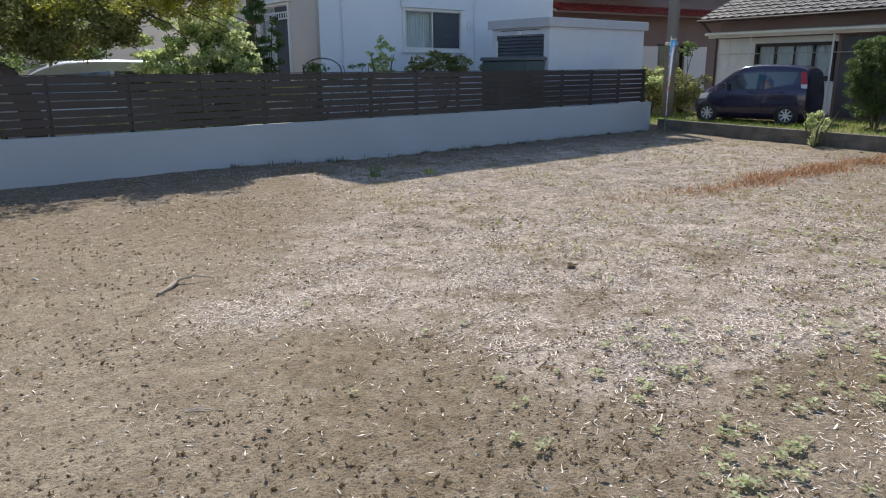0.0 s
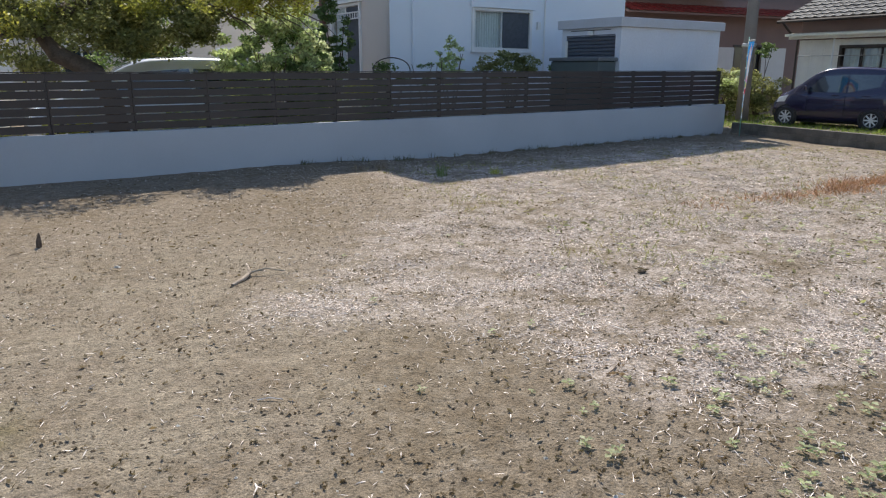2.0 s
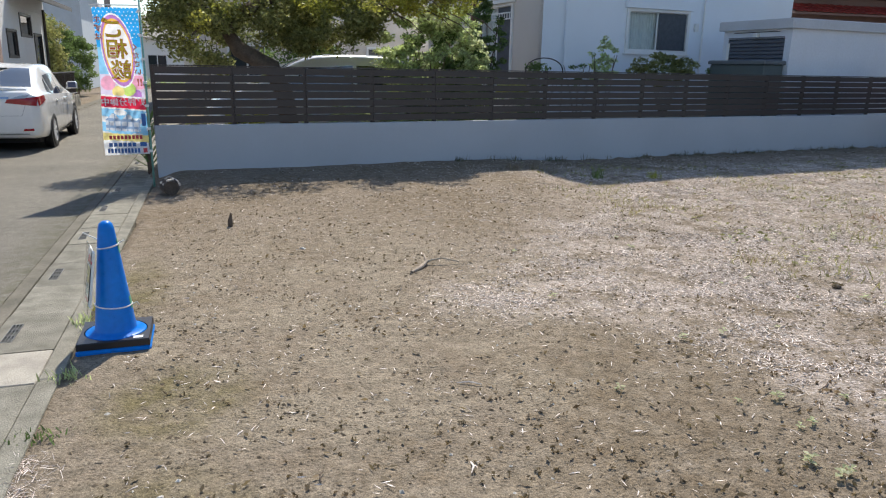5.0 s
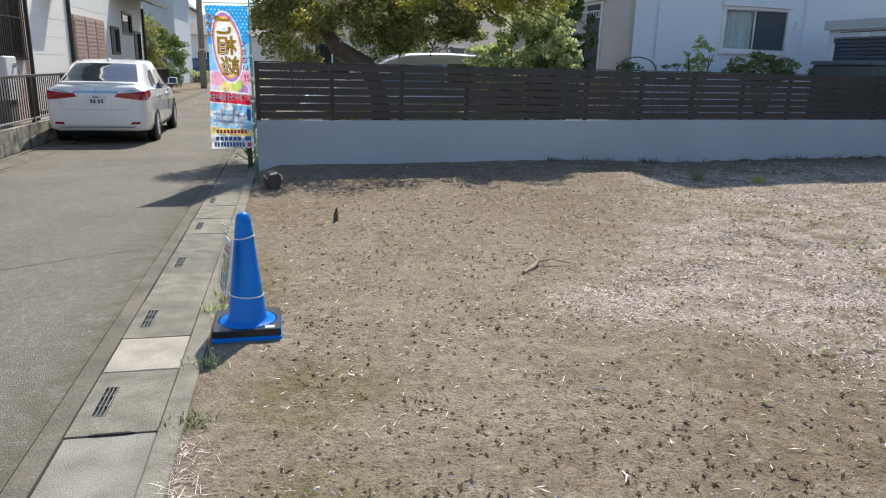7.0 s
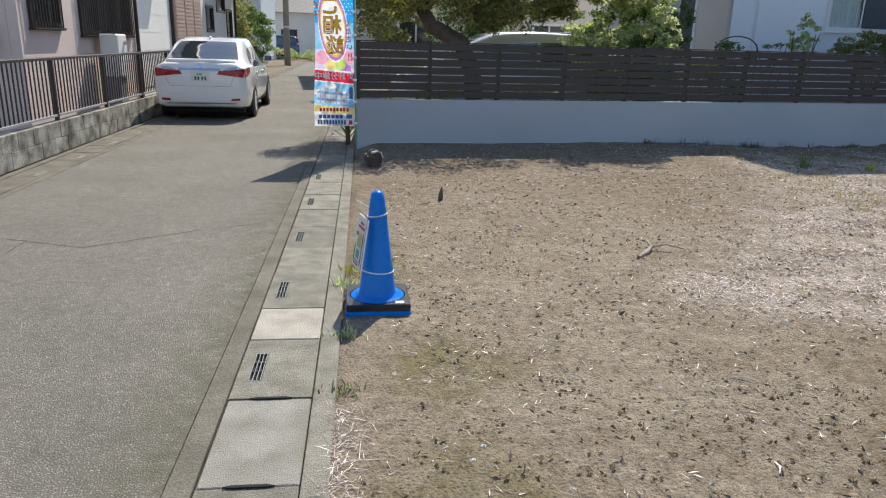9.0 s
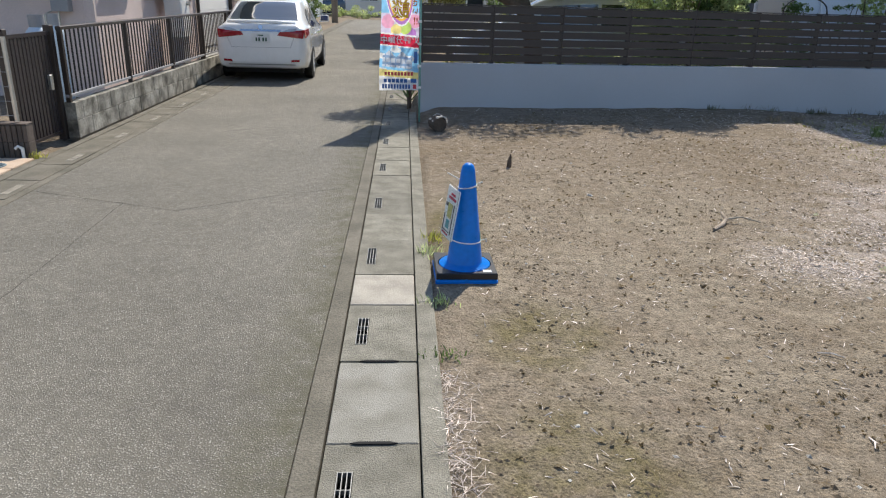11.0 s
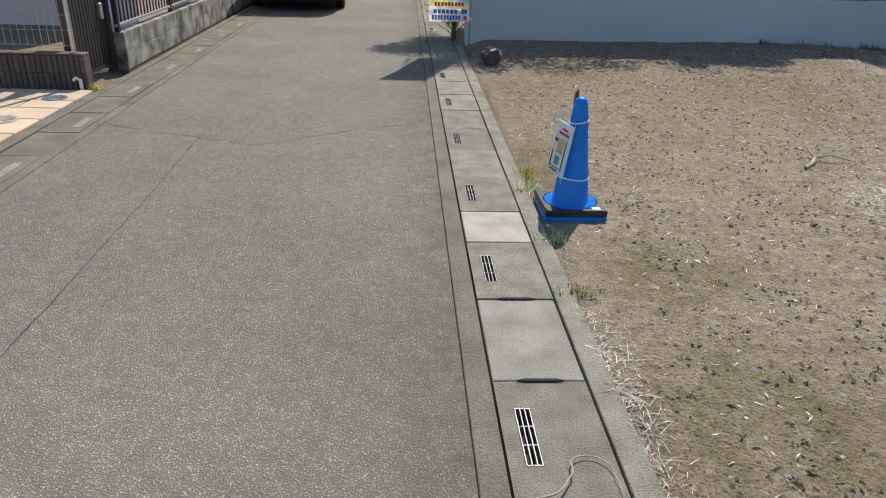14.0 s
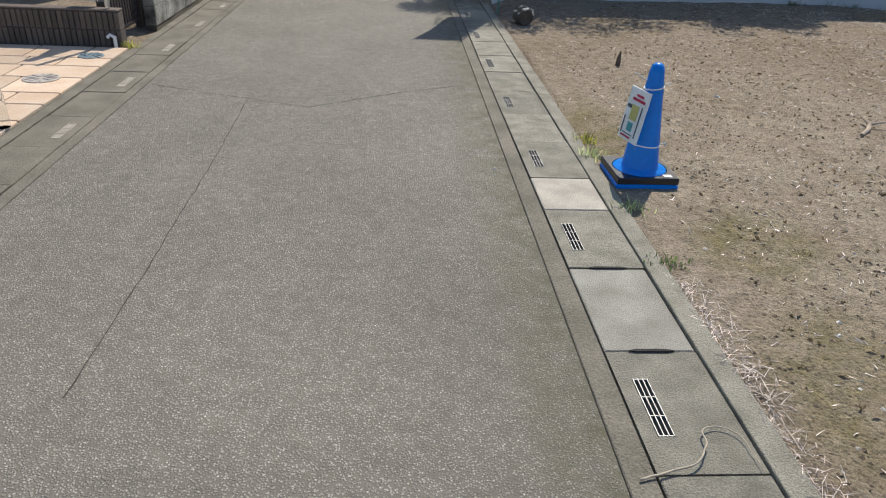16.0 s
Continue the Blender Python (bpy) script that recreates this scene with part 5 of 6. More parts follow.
bush("shrub", pose(-0.6, 11.35, 0.15), "yellow-green low shrub behind the fence", scatter_clumps(0, 0, 0.42, 0.8, 0.25, 0.3, 14, 0.18), 110, 0.07, LEAF_YELLOW, 6, 0.5)
bush("shrub", pose(3.6, 12.2, 0.25), "low green garden shrub behind the fence", scatter_clumps(0, 0, 0.5, 0.9, 0.3, 0.4, 16, 0.2), 110, 0.07, LEAF_MID, 6, 0.5)
bush("shrub", pose(4.6, 14.0, 0.35), "small shrub with yellow flowers by the house", scatter_clumps(0, 0, 0.85, 0.45, 0.3, 0.45, 10, 0.16), 90, 0.06, LEAF_YELLOW, 5, 0.9)
bush("sapling", pose(7.12, 15.05, 0.45), "slender light green sapling before the white wall", scatter_clumps(0, 0, 1.15, 0.32, 0.25, 0.7, 45, 0.085), 28, 0.075, LEAF_LIGHT, 4, 1.4)
bush("rose_bush", pose(8.75, 15.1, 0.5), "dark green rose bush behind the fence", scatter_clumps(0, 0, 1.05, 0.9, 0.3, 0.34, 46, 0.15), 110, 0.065, LEAF_DARK, 8, 1.0)
bush("rose_bush", pose(9.95, 14.8, 0.5), "small leafy rose bush behind the fence", scatter_clumps(0, 0, 0.95, 0.4, 0.25, 0.35, 10, 0.12), 60, 0.065, LEAF_MID, 5, 0.9)
bush("shrub", pose(5.45, 14.6, 0.42), "small green shrub under a wire arch", scatter_clumps(0, 0, 0.95, 0.5, 0.25, 0.28, 12, 0.14), 80, 0.065, LEAF_MID, 5, 0.8)
bush("shrub", pose(6.5, 15.0, 0.42), "thin climbing rose on the house wall", scatter_clumps(0, 0, 1.1, 0.15, 0.15, 0.45, 6, 0.1), 50, 0.06, LEAF_MID, 3, 1.2)

ar = thing("garden_arch", pose(5.45, 14.5, 0.45), "thin dark wire garden arch", "arch")
part("hoop", Shape().tube([(-0.42, 0, 0), (-0.42, 0, 1.05)] + [(-0.42 * math.cos(a), 0, 1.05 + 0.25 * math.sin(a)) for a in np.linspace(0.1, math.pi - 0.1, 12)] + [(0.42, 0, 1.05), (0.42, 0, 0)], 0.012, 6), DARK_METAL, ar)

# greenery beside the parked hatchback
bush("hedge", pose(16.4, 15.6, 0.12), "dense dark hedge beside the utility pole", scatter_clumps(0, 0, 0.7, 1.0, 0.8, 0.65, 40, 0.25), 180, 0.075, LEAF_DARK, 8, 1.0, (scatter_clumps(-0.3, -0.5, 0.95, 0.7, 0.4, 0.4, 14, 0.2), LEAF_LIGHT))
bush("hedge", pose(17.7, 15.5, 0.12), "dark evergreen hedge before the brown house", scatter_clumps(0, 0, 0.65, 0.8, 0.8, 0.65, 30, 0.25), 180, 0.075, LEAF_DARK, 8, 1.0)
bush("clipped_tree", pose(16.55, 9.0, 0.12), "clipped rounded dark green evergreen tree", scatter_clumps(0, 0, 1.12, 0.68, 0.68, 0.98, 150, 0.17), 260, 0.04, LEAF_EVERGREEN, 6, 1.2, (scatter_clumps(-0.1, 0.1, 1.2, 0.62, 0.62, 0.95, 20, 0.12), LEAF_MID))
bush("young_shrub", pose(13.2, 8.35, 0.0), "feathery light green shrub at the low block wall", scatter_clumps(0, 0, 0.42, 0.26, 0.2, 0.36, 18, 0.10), 90, 0.05, LEAF_LIGHT, 5, 0.7)
bush("shrub", pose(18.3, 16.0, 0.12), "leafy green branch beside the awning", scatter_clumps(0, 0, 2.0, 0.35, 0.35, 0.25, 8, 0.16), 90, 0.07, LEAF_MID, 3, 1.9)

# greenery along the lane's far end
for k, (x, y, s) in enumerate(((-6.7, 31.6, 1.35), (-6.6, 34.4, 1.3), (-6.6, 37.4, 1.1))):
    bush("hedge", street(x, y), "tall green hedge along the lane", scatter_clumps(0, 0, 1.3 * s, 0.8, 1.2, 1.15 * s, 36, 0.38), 190, 0.11, (LEAF_DARK, LEAF_MID, LEAF_MID)[k], 6, 1.5 * s)
for k in range(4):
    bush("verge_shrub", street(-7.5 + k * 3.2, 52), "low green verge shrub at the lane's end", scatter_clumps(0, 0, 0.35, 1.7, 0.8, 0.4, 16, 0.35), 120, 0.12, LEAF_LIGHT, 4, 0.5)
for k in range(2):
    bush("garden_tree_far", pose(-1.5 + k * 2.3, 20.5 + 1.1 * math.sin(k * 2.2), 0.2), "green garden tree behind the parked car", scatter_clumps(0, 0, 2.0, 1.0, 0.9, 1.4, 30, 0.4), 150, 0.12, (LEAF_DARK, LEAF_MID)[k % 2], 5, 2.2)


def spiky_plant(m, n=34, length=0.55):
    p = thing("yucca", m, "green spiky yucca at the end of the wall", "plant")
    for k in range(n):
        a, up = rng.uniform(0, 2 * math.pi), rng.uniform(0.15, 1.2)
        d = Vector((math.cos(a) * math.cos(up), math.sin(a) * math.cos(up), math.sin(up)))
        sdir = Vector((-math.sin(a), math.cos(a), 0)) * 0.018
        z0 = Vector((0, 0, rng.uniform(0.05, 0.75)))
        mid, tip = z0 + d * length * 0.55, z0 + d * length + Vector((0, 0, -0.08))
        part("leaf", Shape().add([z0 - sdir * 0.6, z0 + sdir * 0.6, mid + sdir, mid - sdir, tip], [(0, 1, 2, 3), (3, 2, 4)]), LEAF_MID, p)
    part("stem", Shape().tube([(0, 0, -0.02), (0, 0, 0.8)], 0.035, 8), TREE_BARK, p)


spiky_plant(pose(-1.98, 11.0, 0.02))


# ---- the lane's left side ----
block_wall("wall_lane", street(-5.34, 8.67, -0.04, 90), 21.2, 2, 0.2, 0.12, BLOCK, "street wall of weathered stained concrete blocks")


def bar_fence():
    f = thing("bar_fence", street(-5.41, 8.67, 0.35, 90), "brown aluminium bar fence on the block wall", "fence")
    bar = Shape().box(-0.0065, 0.0065, -0.008, 0.008, 0.06, 0.78).mesh("bar", DARK_METAL)
    L = 21.0
    for k in range(int(L / 0.11)):
        part("bar", bar, DARK_METAL, f, m=pose(0.06 + k * 0.11, 0, 0))
    post = Shape().box(-0.025, 0.025, -0.025, 0.025, -0.05, 0.82, 0.004).mesh("fence_post", DARK_METAL)
    for k in range(12):
        part("fence_post", post, DARK_METAL, f, m=pose(0.03 + k * 1.88, 0, 0))
    part("top_rail", Shape().box(0, L, -0.03, 0.03, 0.78, 0.82, 0.008), DARK_METAL, f)
    part("bottom_rail", Shape().box(0, L, -0.02, 0.02, 0.06, 0.09, 0.004), GREY_PLASTIC, f, "grey aluminium bottom rail")


bar_fence()


def gate():
    g = thing("bar_gate", street(-5.50, 7.70, 0.0, 90), "dark brown metal bar gate, closed", "gate")
    for x in (0.0, 0.95):
        part("gate_post", Shape().box(x - 0.04, x + 0.04, -0.04, 0.04, -0.05, 1.18, 0.006), DARK_METAL, g)
    bar = Shape().box(-0.022, 0.022, -0.01, 0.01, 0.06, 1.08).mesh("bar", SLAT)
    for k in range(12):
        part("bar", bar, SLAT, g, m=pose(0.085 + k * 0.071, 0, 0))
    part("rail", Shape().box(0.045, 0.905, -0.016, 0.016, 1.082, 1.12), SLAT, g)
    part("rail", Shape().box(0.045, 0.905, -0.016, 0.016, 0.03, 0.058), SLAT, g)
    part("latch", Shape().box(0.74, 0.80, -0.05, -0.012, 0.52, 0.68, 0.008), STEEL, g, "steel latch")


gate()


def ribbed_wall():
    w = thing("wall_forecourt", street(-5.275, 7.575, 0.0, 180), "low wall of dark brown ribbed blocks by the forecourt", "wall", kind="structure")
    rib = mat("dark_ribbed_block", (0.12, 0.095, 0.08), 0.9, var=0.25, scale=5, fine=50, bump=0.3, objvar=0.2)
    part("mortar", Shape().box(0.005, 3.4, 0.012, 0.11, -0.1, 0.32), rib, w)
    stick = Shape().box(0.003, 0.046, 0, 0.13, 0.0, 0.155, 0.006).mesh("rib", rib)
    for r in range(2):
        for k in range(68):
            part("rib", stick, rib, w, m=pose(k * 0.05, 0.003 * math.sin(k * 4.1 + r), r * 0.16))
    part("coping", Shape().box(0.0, 3.40, 0.0, 0.13, 0.321, 0.334, 0.004), rib, w)
    f = thing("mesh_fence", street(-5.36, 7.505, 0.345, 180), "pale wire mesh fence on the low wall", "fence")
    for x in (0.02, 1.7, 3.3):
        part("fence_post", Shape().tube([(x, 0, 0), (x, 0, 0.78)], 0.022, 10), STEEL, f)
    for k in range(50):
        part("wire", Shape().tube([(0.04 + k * 0.066, -0.02, 0.04), (0.04 + k * 0.066, -0.02, 0.74)], 0.0025, 4), STEEL, f)
    for k in range(6):
        part("wire", Shape().tube([(0.0, -0.023, 0.05 + k * 0.136), (3.35, -0.023, 0.05 + k * 0.136)], 0.0025, 4), STEEL, f)


ribbed_wall()
tap = thing("garden_tap", street(-5.325, 7.405, 0.0), "small pale garden tap at the wall's foot", "tap")
part("riser", Shape().tube([(0, 0, -0.02), (0, 0, 0.11)], 0.016, 8), WHITE_PLASTIC, tap)
part("spout", Shape().tube([(0, 0, 0.10), (-0.035, -0.01, 0.125), (-0.06, -0.02, 0.10)], 0.014, 8), WHITE_PLASTIC, tap)


def forecourt():
    f = thing("paving_forecourt", street(0, 0, 0), "tan flagstone forecourt of random rectangular slabs", "paving", kind="structure")
    stone = mat("tan_flagstone", (0.50, 0.36, 0.25), 0.85, var=0.15, scale=4, fine=50, bump=0.12, second=(0.56, 0.44, 0.33), objvar=0.16, space="World")
    part("bed", Shape().box(-9.5, -5.19, -3.0, 7.40, -0.06, 0.006), CONCRETE_DARK, f)
    y = 7.36
    row = 0
    while y > 1.0:
        h = (0.42, 0.28, 0.36)[row % 3]
        x = -5.195
        k = 0
        while x > -8.4:
            w = (0.30, 0.46, 0.62, 0.38)[(row * 3 + k * 5) % 4]
            part("flagstone", Shape().box(x - w + 0.008, x - 0.008, y - h + 0.008, y - 0.008, 0.0, 0.022, 0.005), stone, f)
            x -= w
            k += 1
        y -= h
        row += 1
    for x, yy, r, lab, col in ((-5.40, 7.01, 0.105, "small round blue-grey inspection cover", (0.16, 0.22, 0.25)), (-5.49, 6.25, 0.135, "round ribbed iron manhole cover", (0.42, 0.38, 0.34))):
        c = thing("manhole_cover", street(x, yy, 0.022), lab, "manhole cover")
        mm = mat("cover_" + lab.split()[1], col, 0.6, metal=0.2, var=0.2, scale=15, fine=60)
        part("disc", Shape().lathe([(r, 0.0), (r, 0.006), (r * 0.93, 0.008)], 28), mm, c)
        for k in range(10):
            part("rib", Shape().box(r * 0.25, r * 0.85, -0.008, 0.008, 0.008, 0.013, m=pose(0, 0, 0, 0, 0, 36 * k)), mm, c)


forecourt()
bt = thing("water_bottle", street(-5.24, 5.10, 0.022), "clear plastic bottle of water on the paving", "bottle")
part("bottle_body", Shape().lathe([(0.05, 0.0), (0.055, 0.02), (0.055, 0.2), (0.04, 0.26), (0.016, 0.29), (0.015, 0.31)], 20), clear_mat("bottle_plastic", (0.86, 0.9, 0.9)), bt, smooth=True)
part("cap", Shape().lathe([(0.017, 0.311), (0.017, 0.33)], 14), WHITE_PLASTIC, bt)


def gas_cylinder(m):
    g = thing("gas_cylinder", m, "pale blue-grey gas cylinder standing behind the fence", "gas cylinder", "gas cylinders")
    part("tank", Shape().lathe([(0.17, 0.0), (0.185, 0.03), (0.185, 1.0), (0.17, 1.1), (0.1, 1.17), (0.04, 1.2)], 24), mat("cylinder_paint", (0.55, 0.64, 0.72), 0.45, var=0.08, bump=0.02), g, smooth=True)
    part("collar", Shape().lathe([(0.10, 1.16), (0.105, 1.30), (0.095, 1.30), (0.09, 1.17)], 20), GREY_PLASTIC, g)
    part("valve", Shape().tube([(0, 0, 1.18), (0, 0, 1.27), (0.08, 0, 1.27)], 0.018, 8), STEEL, g)
    return g


gc = gas_cylinder(street(-5.74, 8.92, -0.03) @ Matrix.Diagonal((0.8, 0.8, 1, 1)))
copy_thing(gc, street(-5.76, 9.36, -0.03) @ Matrix.Diagonal((0.8, 0.8, 1, 1)))
ac = thing("boiler_unit", street(-5.95, 14.75, -0.03), "white wall-side water heater unit", "heater")
part("cabinet", Shape().box(-0.16, 0.16, -0.26, 0.26, 0.75, 1.5, 0.02), WHITE_PLASTIC, ac)
part("stand", Shape().box(-0.12, 0.12, -0.2, 0.2, 0.0, 0.748), GREY_PLASTIC, ac)
part("flue", Shape().tube([(0.16, 0.1, 1.35), (0.22, 0.1, 1.35)], 0.04, 12), STEEL, ac)


# road seams and cracks
def crack(pts, w):
    s = Shape()
    pr = [Vector((x, y, 0.0025)) for x, y in pts]
    fine = []
    for a, b in zip(pr, pr[1:]):
        k = max(2, int((b - a).length / 0.07))
        for i in range(k):
            p = a.lerp(b, i / k)
            fine.append((p.x + 0.012 * noise.noise(p * 7), p.y + 0.012 * noise.noise(p * 7 + Vector((9, 2, 0)))))
    fine.append((pr[-1].x, pr[-1].y))
    vs = []
    for i, (x, y) in enumerate(fine):
        x2, y2 = fine[min(i + 1, len(fine) - 1)]
        x1, y1 = fine[max(i - 1, 0)]
        d = Vector((x2 - x1, y2 - y1)).normalized()
        ww = w * (0.5 + abs(noise.noise(Vector((x * 5, y * 5, 3)))) * 1.6)
        vs += [(x - d.y * ww, y + d.x * ww, 0.0022), (x + d.y * ww, y - d.x * ww, 0.0022)]
    s.add(vs, [(2 * i, 2 * i + 1, 2 * i + 3, 2 * i + 2) for i in range(len(fine) - 1)])
    c = part("crack", s, mat("crack_dirt", (0.05, 0.046, 0.038), 0.95, bump=0), ROAD)
    c.matrix_parent_inverse = STREET.inverted()


crack([(-4.87, 6.08), (-4.07, 5.8), (-3.6, 5.64), (-2.97, 6.1), (-2.42, 6.40)], 0.004)
crack([(-4.07, 5.8), (-4.0, 4.66), (-3.95, 3.49), (-3.93, 2.88), (-3.92, 2.4)], 0.003)
crack([(-4.15, 8.85), (-3.79, 9.10), (-3.6, 9.2)], 0.005)
crack([(-3.6, 9.2), (-3.32, 8.9), (-2.77, 8.62)], 0.0025)


# ---- traffic cone ----
def traffic_cone():
    c = thing("traffic_cone", pose(-1.458, 4.49, 0.0, 0, 0, 3) @ Matrix.Scale(0.98, 4), "blue plastic traffic cone with a black weight and tied notice", "traffic cone")
    blue = mat("blue_cone_plastic", (0.0, 0.185, 0.66), 0.32, spec=0.25, var=0.12, scale=4, fine=30, bump=0.03)
    part("foot", Shape().box(-0.19, 0.19, -0.19, 0.19, 0.0, 0.028, 0.012), blue, c)
    ring = [(0.165 * math.cos(a), 0.165 * math.sin(a)) for a in np.linspace(0, 2 * math.pi, 40, endpoint=False)]
    sq = []
    for a in np.linspace(0, 2 * math.pi, 40, endpoint=False):
        k = 0.185 / max(abs(math.cos(a)), abs(math.sin(a)))
        sq.append((k * math.cos(a), k * math.sin(a)))
    w = Shape()
    vs = [(x, y, 0.029) for x, y in sq] + [(x, y, 0.062) for x, y in sq] + [(x * 0.98, y * 0.98, 0.068) for x, y in sq] + [(x, y, 0.068) for x, y in ring] + [(x, y, 0.029) for x, y in ring]
    n = 40
    w.add(vs, [(r * n + i, r * n + (i + 1) % n, (r + 1) * n + (i + 1) % n, (r + 1) * n + i) for r in range(4) for i in range(n)])
    part("weight", w, mat("black_weight_plastic", (0.018, 0.018, 0.022), 0.35, var=0.15, bump=0.05), c, "black square weight")
    part("cone_body", Shape().lathe([(0.158, 0.03), (0.160, 0.066), (0.155, 0.071), (0.112, 0.076), (0.108, 0.09), (0.042, 0.655), (0.034, 0.685), (0.018, 0.698), (0.006, 0.70)], 40), blue, c, smooth=True)
    part("label", Shape().box(0.10, 0.15, -0.165, -0.13, 0.0685, 0.0705), WHITE_PLASTIC, c, "small white sticker")
    cord = mat("white_cord", (0.75, 0.75, 0.72), 0.8, bump=0)
    for z, r, t in ((0.225, 0.095, -4), (0.56, 0.056, 9)):
        part("cord", Shape().tube([(r * math.cos(a), r * math.sin(a), z + math.sin(a) * 0.0 + r * math.cos(a) * math.tan(radians(t))) for a in np.linspace(0, 2 * math.pi, 28)], 0.004, 6), cord, c, "white cord tied round the cone")
    for ends in ([(0.1, -0.01, 0.22), (0.125, -0.03, 0.235), (0.13, -0.01, 0.21)], [(0.06, 0, 0.575), (0.085, -0.02, 0.59)], [(-0.05, 0.0, 0.6), (-0.12, 0.02, 0.635)]):
        part("knot", Shape().tube(ends, 0.004, 5), cord, c)
    tape = mat("green_tape", (0.12, 0.42, 0.25), 0.4, bump=0)
    for z0, z1 in ((0.52, 0.60), (0.20, 0.27)):
        s = Shape()
        vs = []
        for a in np.linspace(-0.35, 0.15, 6):
            for z in (z0, z1):
                r = 0.108 - (z - 0.09) * 0.117 + 0.0025
                vs.append((r * math.cos(a), r * math.sin(a), z))
        s.add(vs, [(2 * i, 2 * i + 2, 2 * i + 3, 2 * i + 1) for i in range(5)])
        part("tape", s, tape, c, "green adhesive tape")
    sm = pose(-0.098, -0.03, 0.40, -9, 0, -77) @ Matrix.Scale(1.02, 4)
    sleeve = part("notice_sleeve", Shape().box(-0.122, 0.122, -0.0165, -0.0145, -0.175, 0.172), clear_mat("clear_sleeve", (0.95, 0.96, 0.96)), c, "clear plastic sleeve", m=sm)
    sleeve.visible_shadow = False
    paper = mat("printed_paper", (0.74, 0.75, 0.74), 0.7, var=0.05, scale=20, fine=60, bump=0)
    part("paper", Shape().box(-0.098, 0.098, -0.006, 0.004, -0.15, 0.15, 0.003), paper, sleeve, "white printed sheets")
    ink = mat("dark_print", (0.08, 0.08, 0.09), 0.7, bump=0)
    red = mat("red_print", (0.55, 0.03, 0.08), 0.7, bump=0)
    y0, y1 = -0.0095, -0.0065
    part("red_bars", Shape().box(-0.02, 0.05, y0, y1, 0.105, 0.118).box(-0.05, 0.075, y0, y1, 0.080, 0.095).box(-0.07, 0.03, y0, y1, -0.135, -0.125), red, sleeve, "red bars of print")
    part("dark_bars", Shape().box(0.06, 0.068, y0, y1, -0.12, 0.06).box(-0.08, -0.072, y0, y1, -0.12, -0.02).box(-0.06, 0.04, y0, y1, -0.115, -0.11).box(-0.08, -0.04, y0, y1, 0.03, 0.05), ink, sleeve, "dark bars of print")
    part("yellow_patch", Shape().box(-0.035, 0.035, y0, y1, -0.03, 0.055), mat("yellow_print", (0.62, 0.55, 0.18), 0.7, bump=0), sleeve)
    part("teal_patch", Shape().box(-0.03, 0.02, y0, y1, -0.095, -0.045), mat("teal_print", (0.1, 0.4, 0.42), 0.7, bump=0), sleeve)


traffic_cone()


# ---- banners ----
def letters(body, size, thick, material, parent, x, z, y, label="", name="lettering"):
    """Printed characters seen from the cloth's back, so mirrored."""
    cu = bpy.data.curves.new("lettering", "FONT")
    cu.body, cu.size, cu.offset, cu.align_x, cu.align_y = body, size, thick, "CENTER", "CENTER"
    ob = bpy.data.objects.new("lettering", cu)
    scene.collection.objects.link(ob)
    me = bpy.data.meshes.new_from_object(ob.evaluated_get(bpy.context.evaluated_depsgraph_get()))
    bpy.data.objects.remove(ob)
    me.materials.clear()
    me.materials.append(material)
    return part(name, me, material, parent, label, m=pose(x, y, z, 90, 0, 0) @ Matrix.Diagonal((-1, 1, 1, 1)))


def cloth_colour(u, v):
    """Which print colour lies at (u, v) of the cloth, from its upper left."""
    e = math.hypot((u - 0.47 - (v - 0.29) * 0.30) / 0.37, (v - 0.285) / 0.245)
    tilt = v - 0.03 * (u - 0.5)
    if tilt > 0.905:
        return 4
    if tilt > 0.855:
        return 5
    if tilt > 0.685:
        roof = 0.735 + 0.02 * math.sin(u * 19)
        if roof < tilt < 0.835 and 0.08 < u < 0.84:
            return 6 if (tilt * 60) % 3 < 1.1 or (u * 30) % 4 < 0.8 else 11
        return 4 if math.sin(u * 9 + 1) * math.sin(tilt * 60) > 0.35 else 1
    if tilt > 0.59:
        return 3 if 0.602 < tilt < 0.675 else 4
    if e < 0.80:
        return 4
    if e < 0.87:
        return 12
    if e < 0.97:
        return 9
    if e < 1.02:
        return 4
    if v > 0.44:
        for cx, cy, r, col in ((0.18, 0.50, 0.17, 8), (0.40, 0.56, 0.14, 5), (0.64, 0.545, 0.16, 10), (0.88, 0.50, 0.17, 8), (0.80, 0.585, 0.13, 9)):
            if math.hypot(u - cx, (v - cy) * 3.4) < r:
                return col
        return 13
    if ((u * 11 + int(v * 42) * 0.5) % 1.0 < 0.22) and ((v * 42) % 1.0 < 0.35) and v < 0.2:
        return 4
    return 0 if v < 0.26 else 1


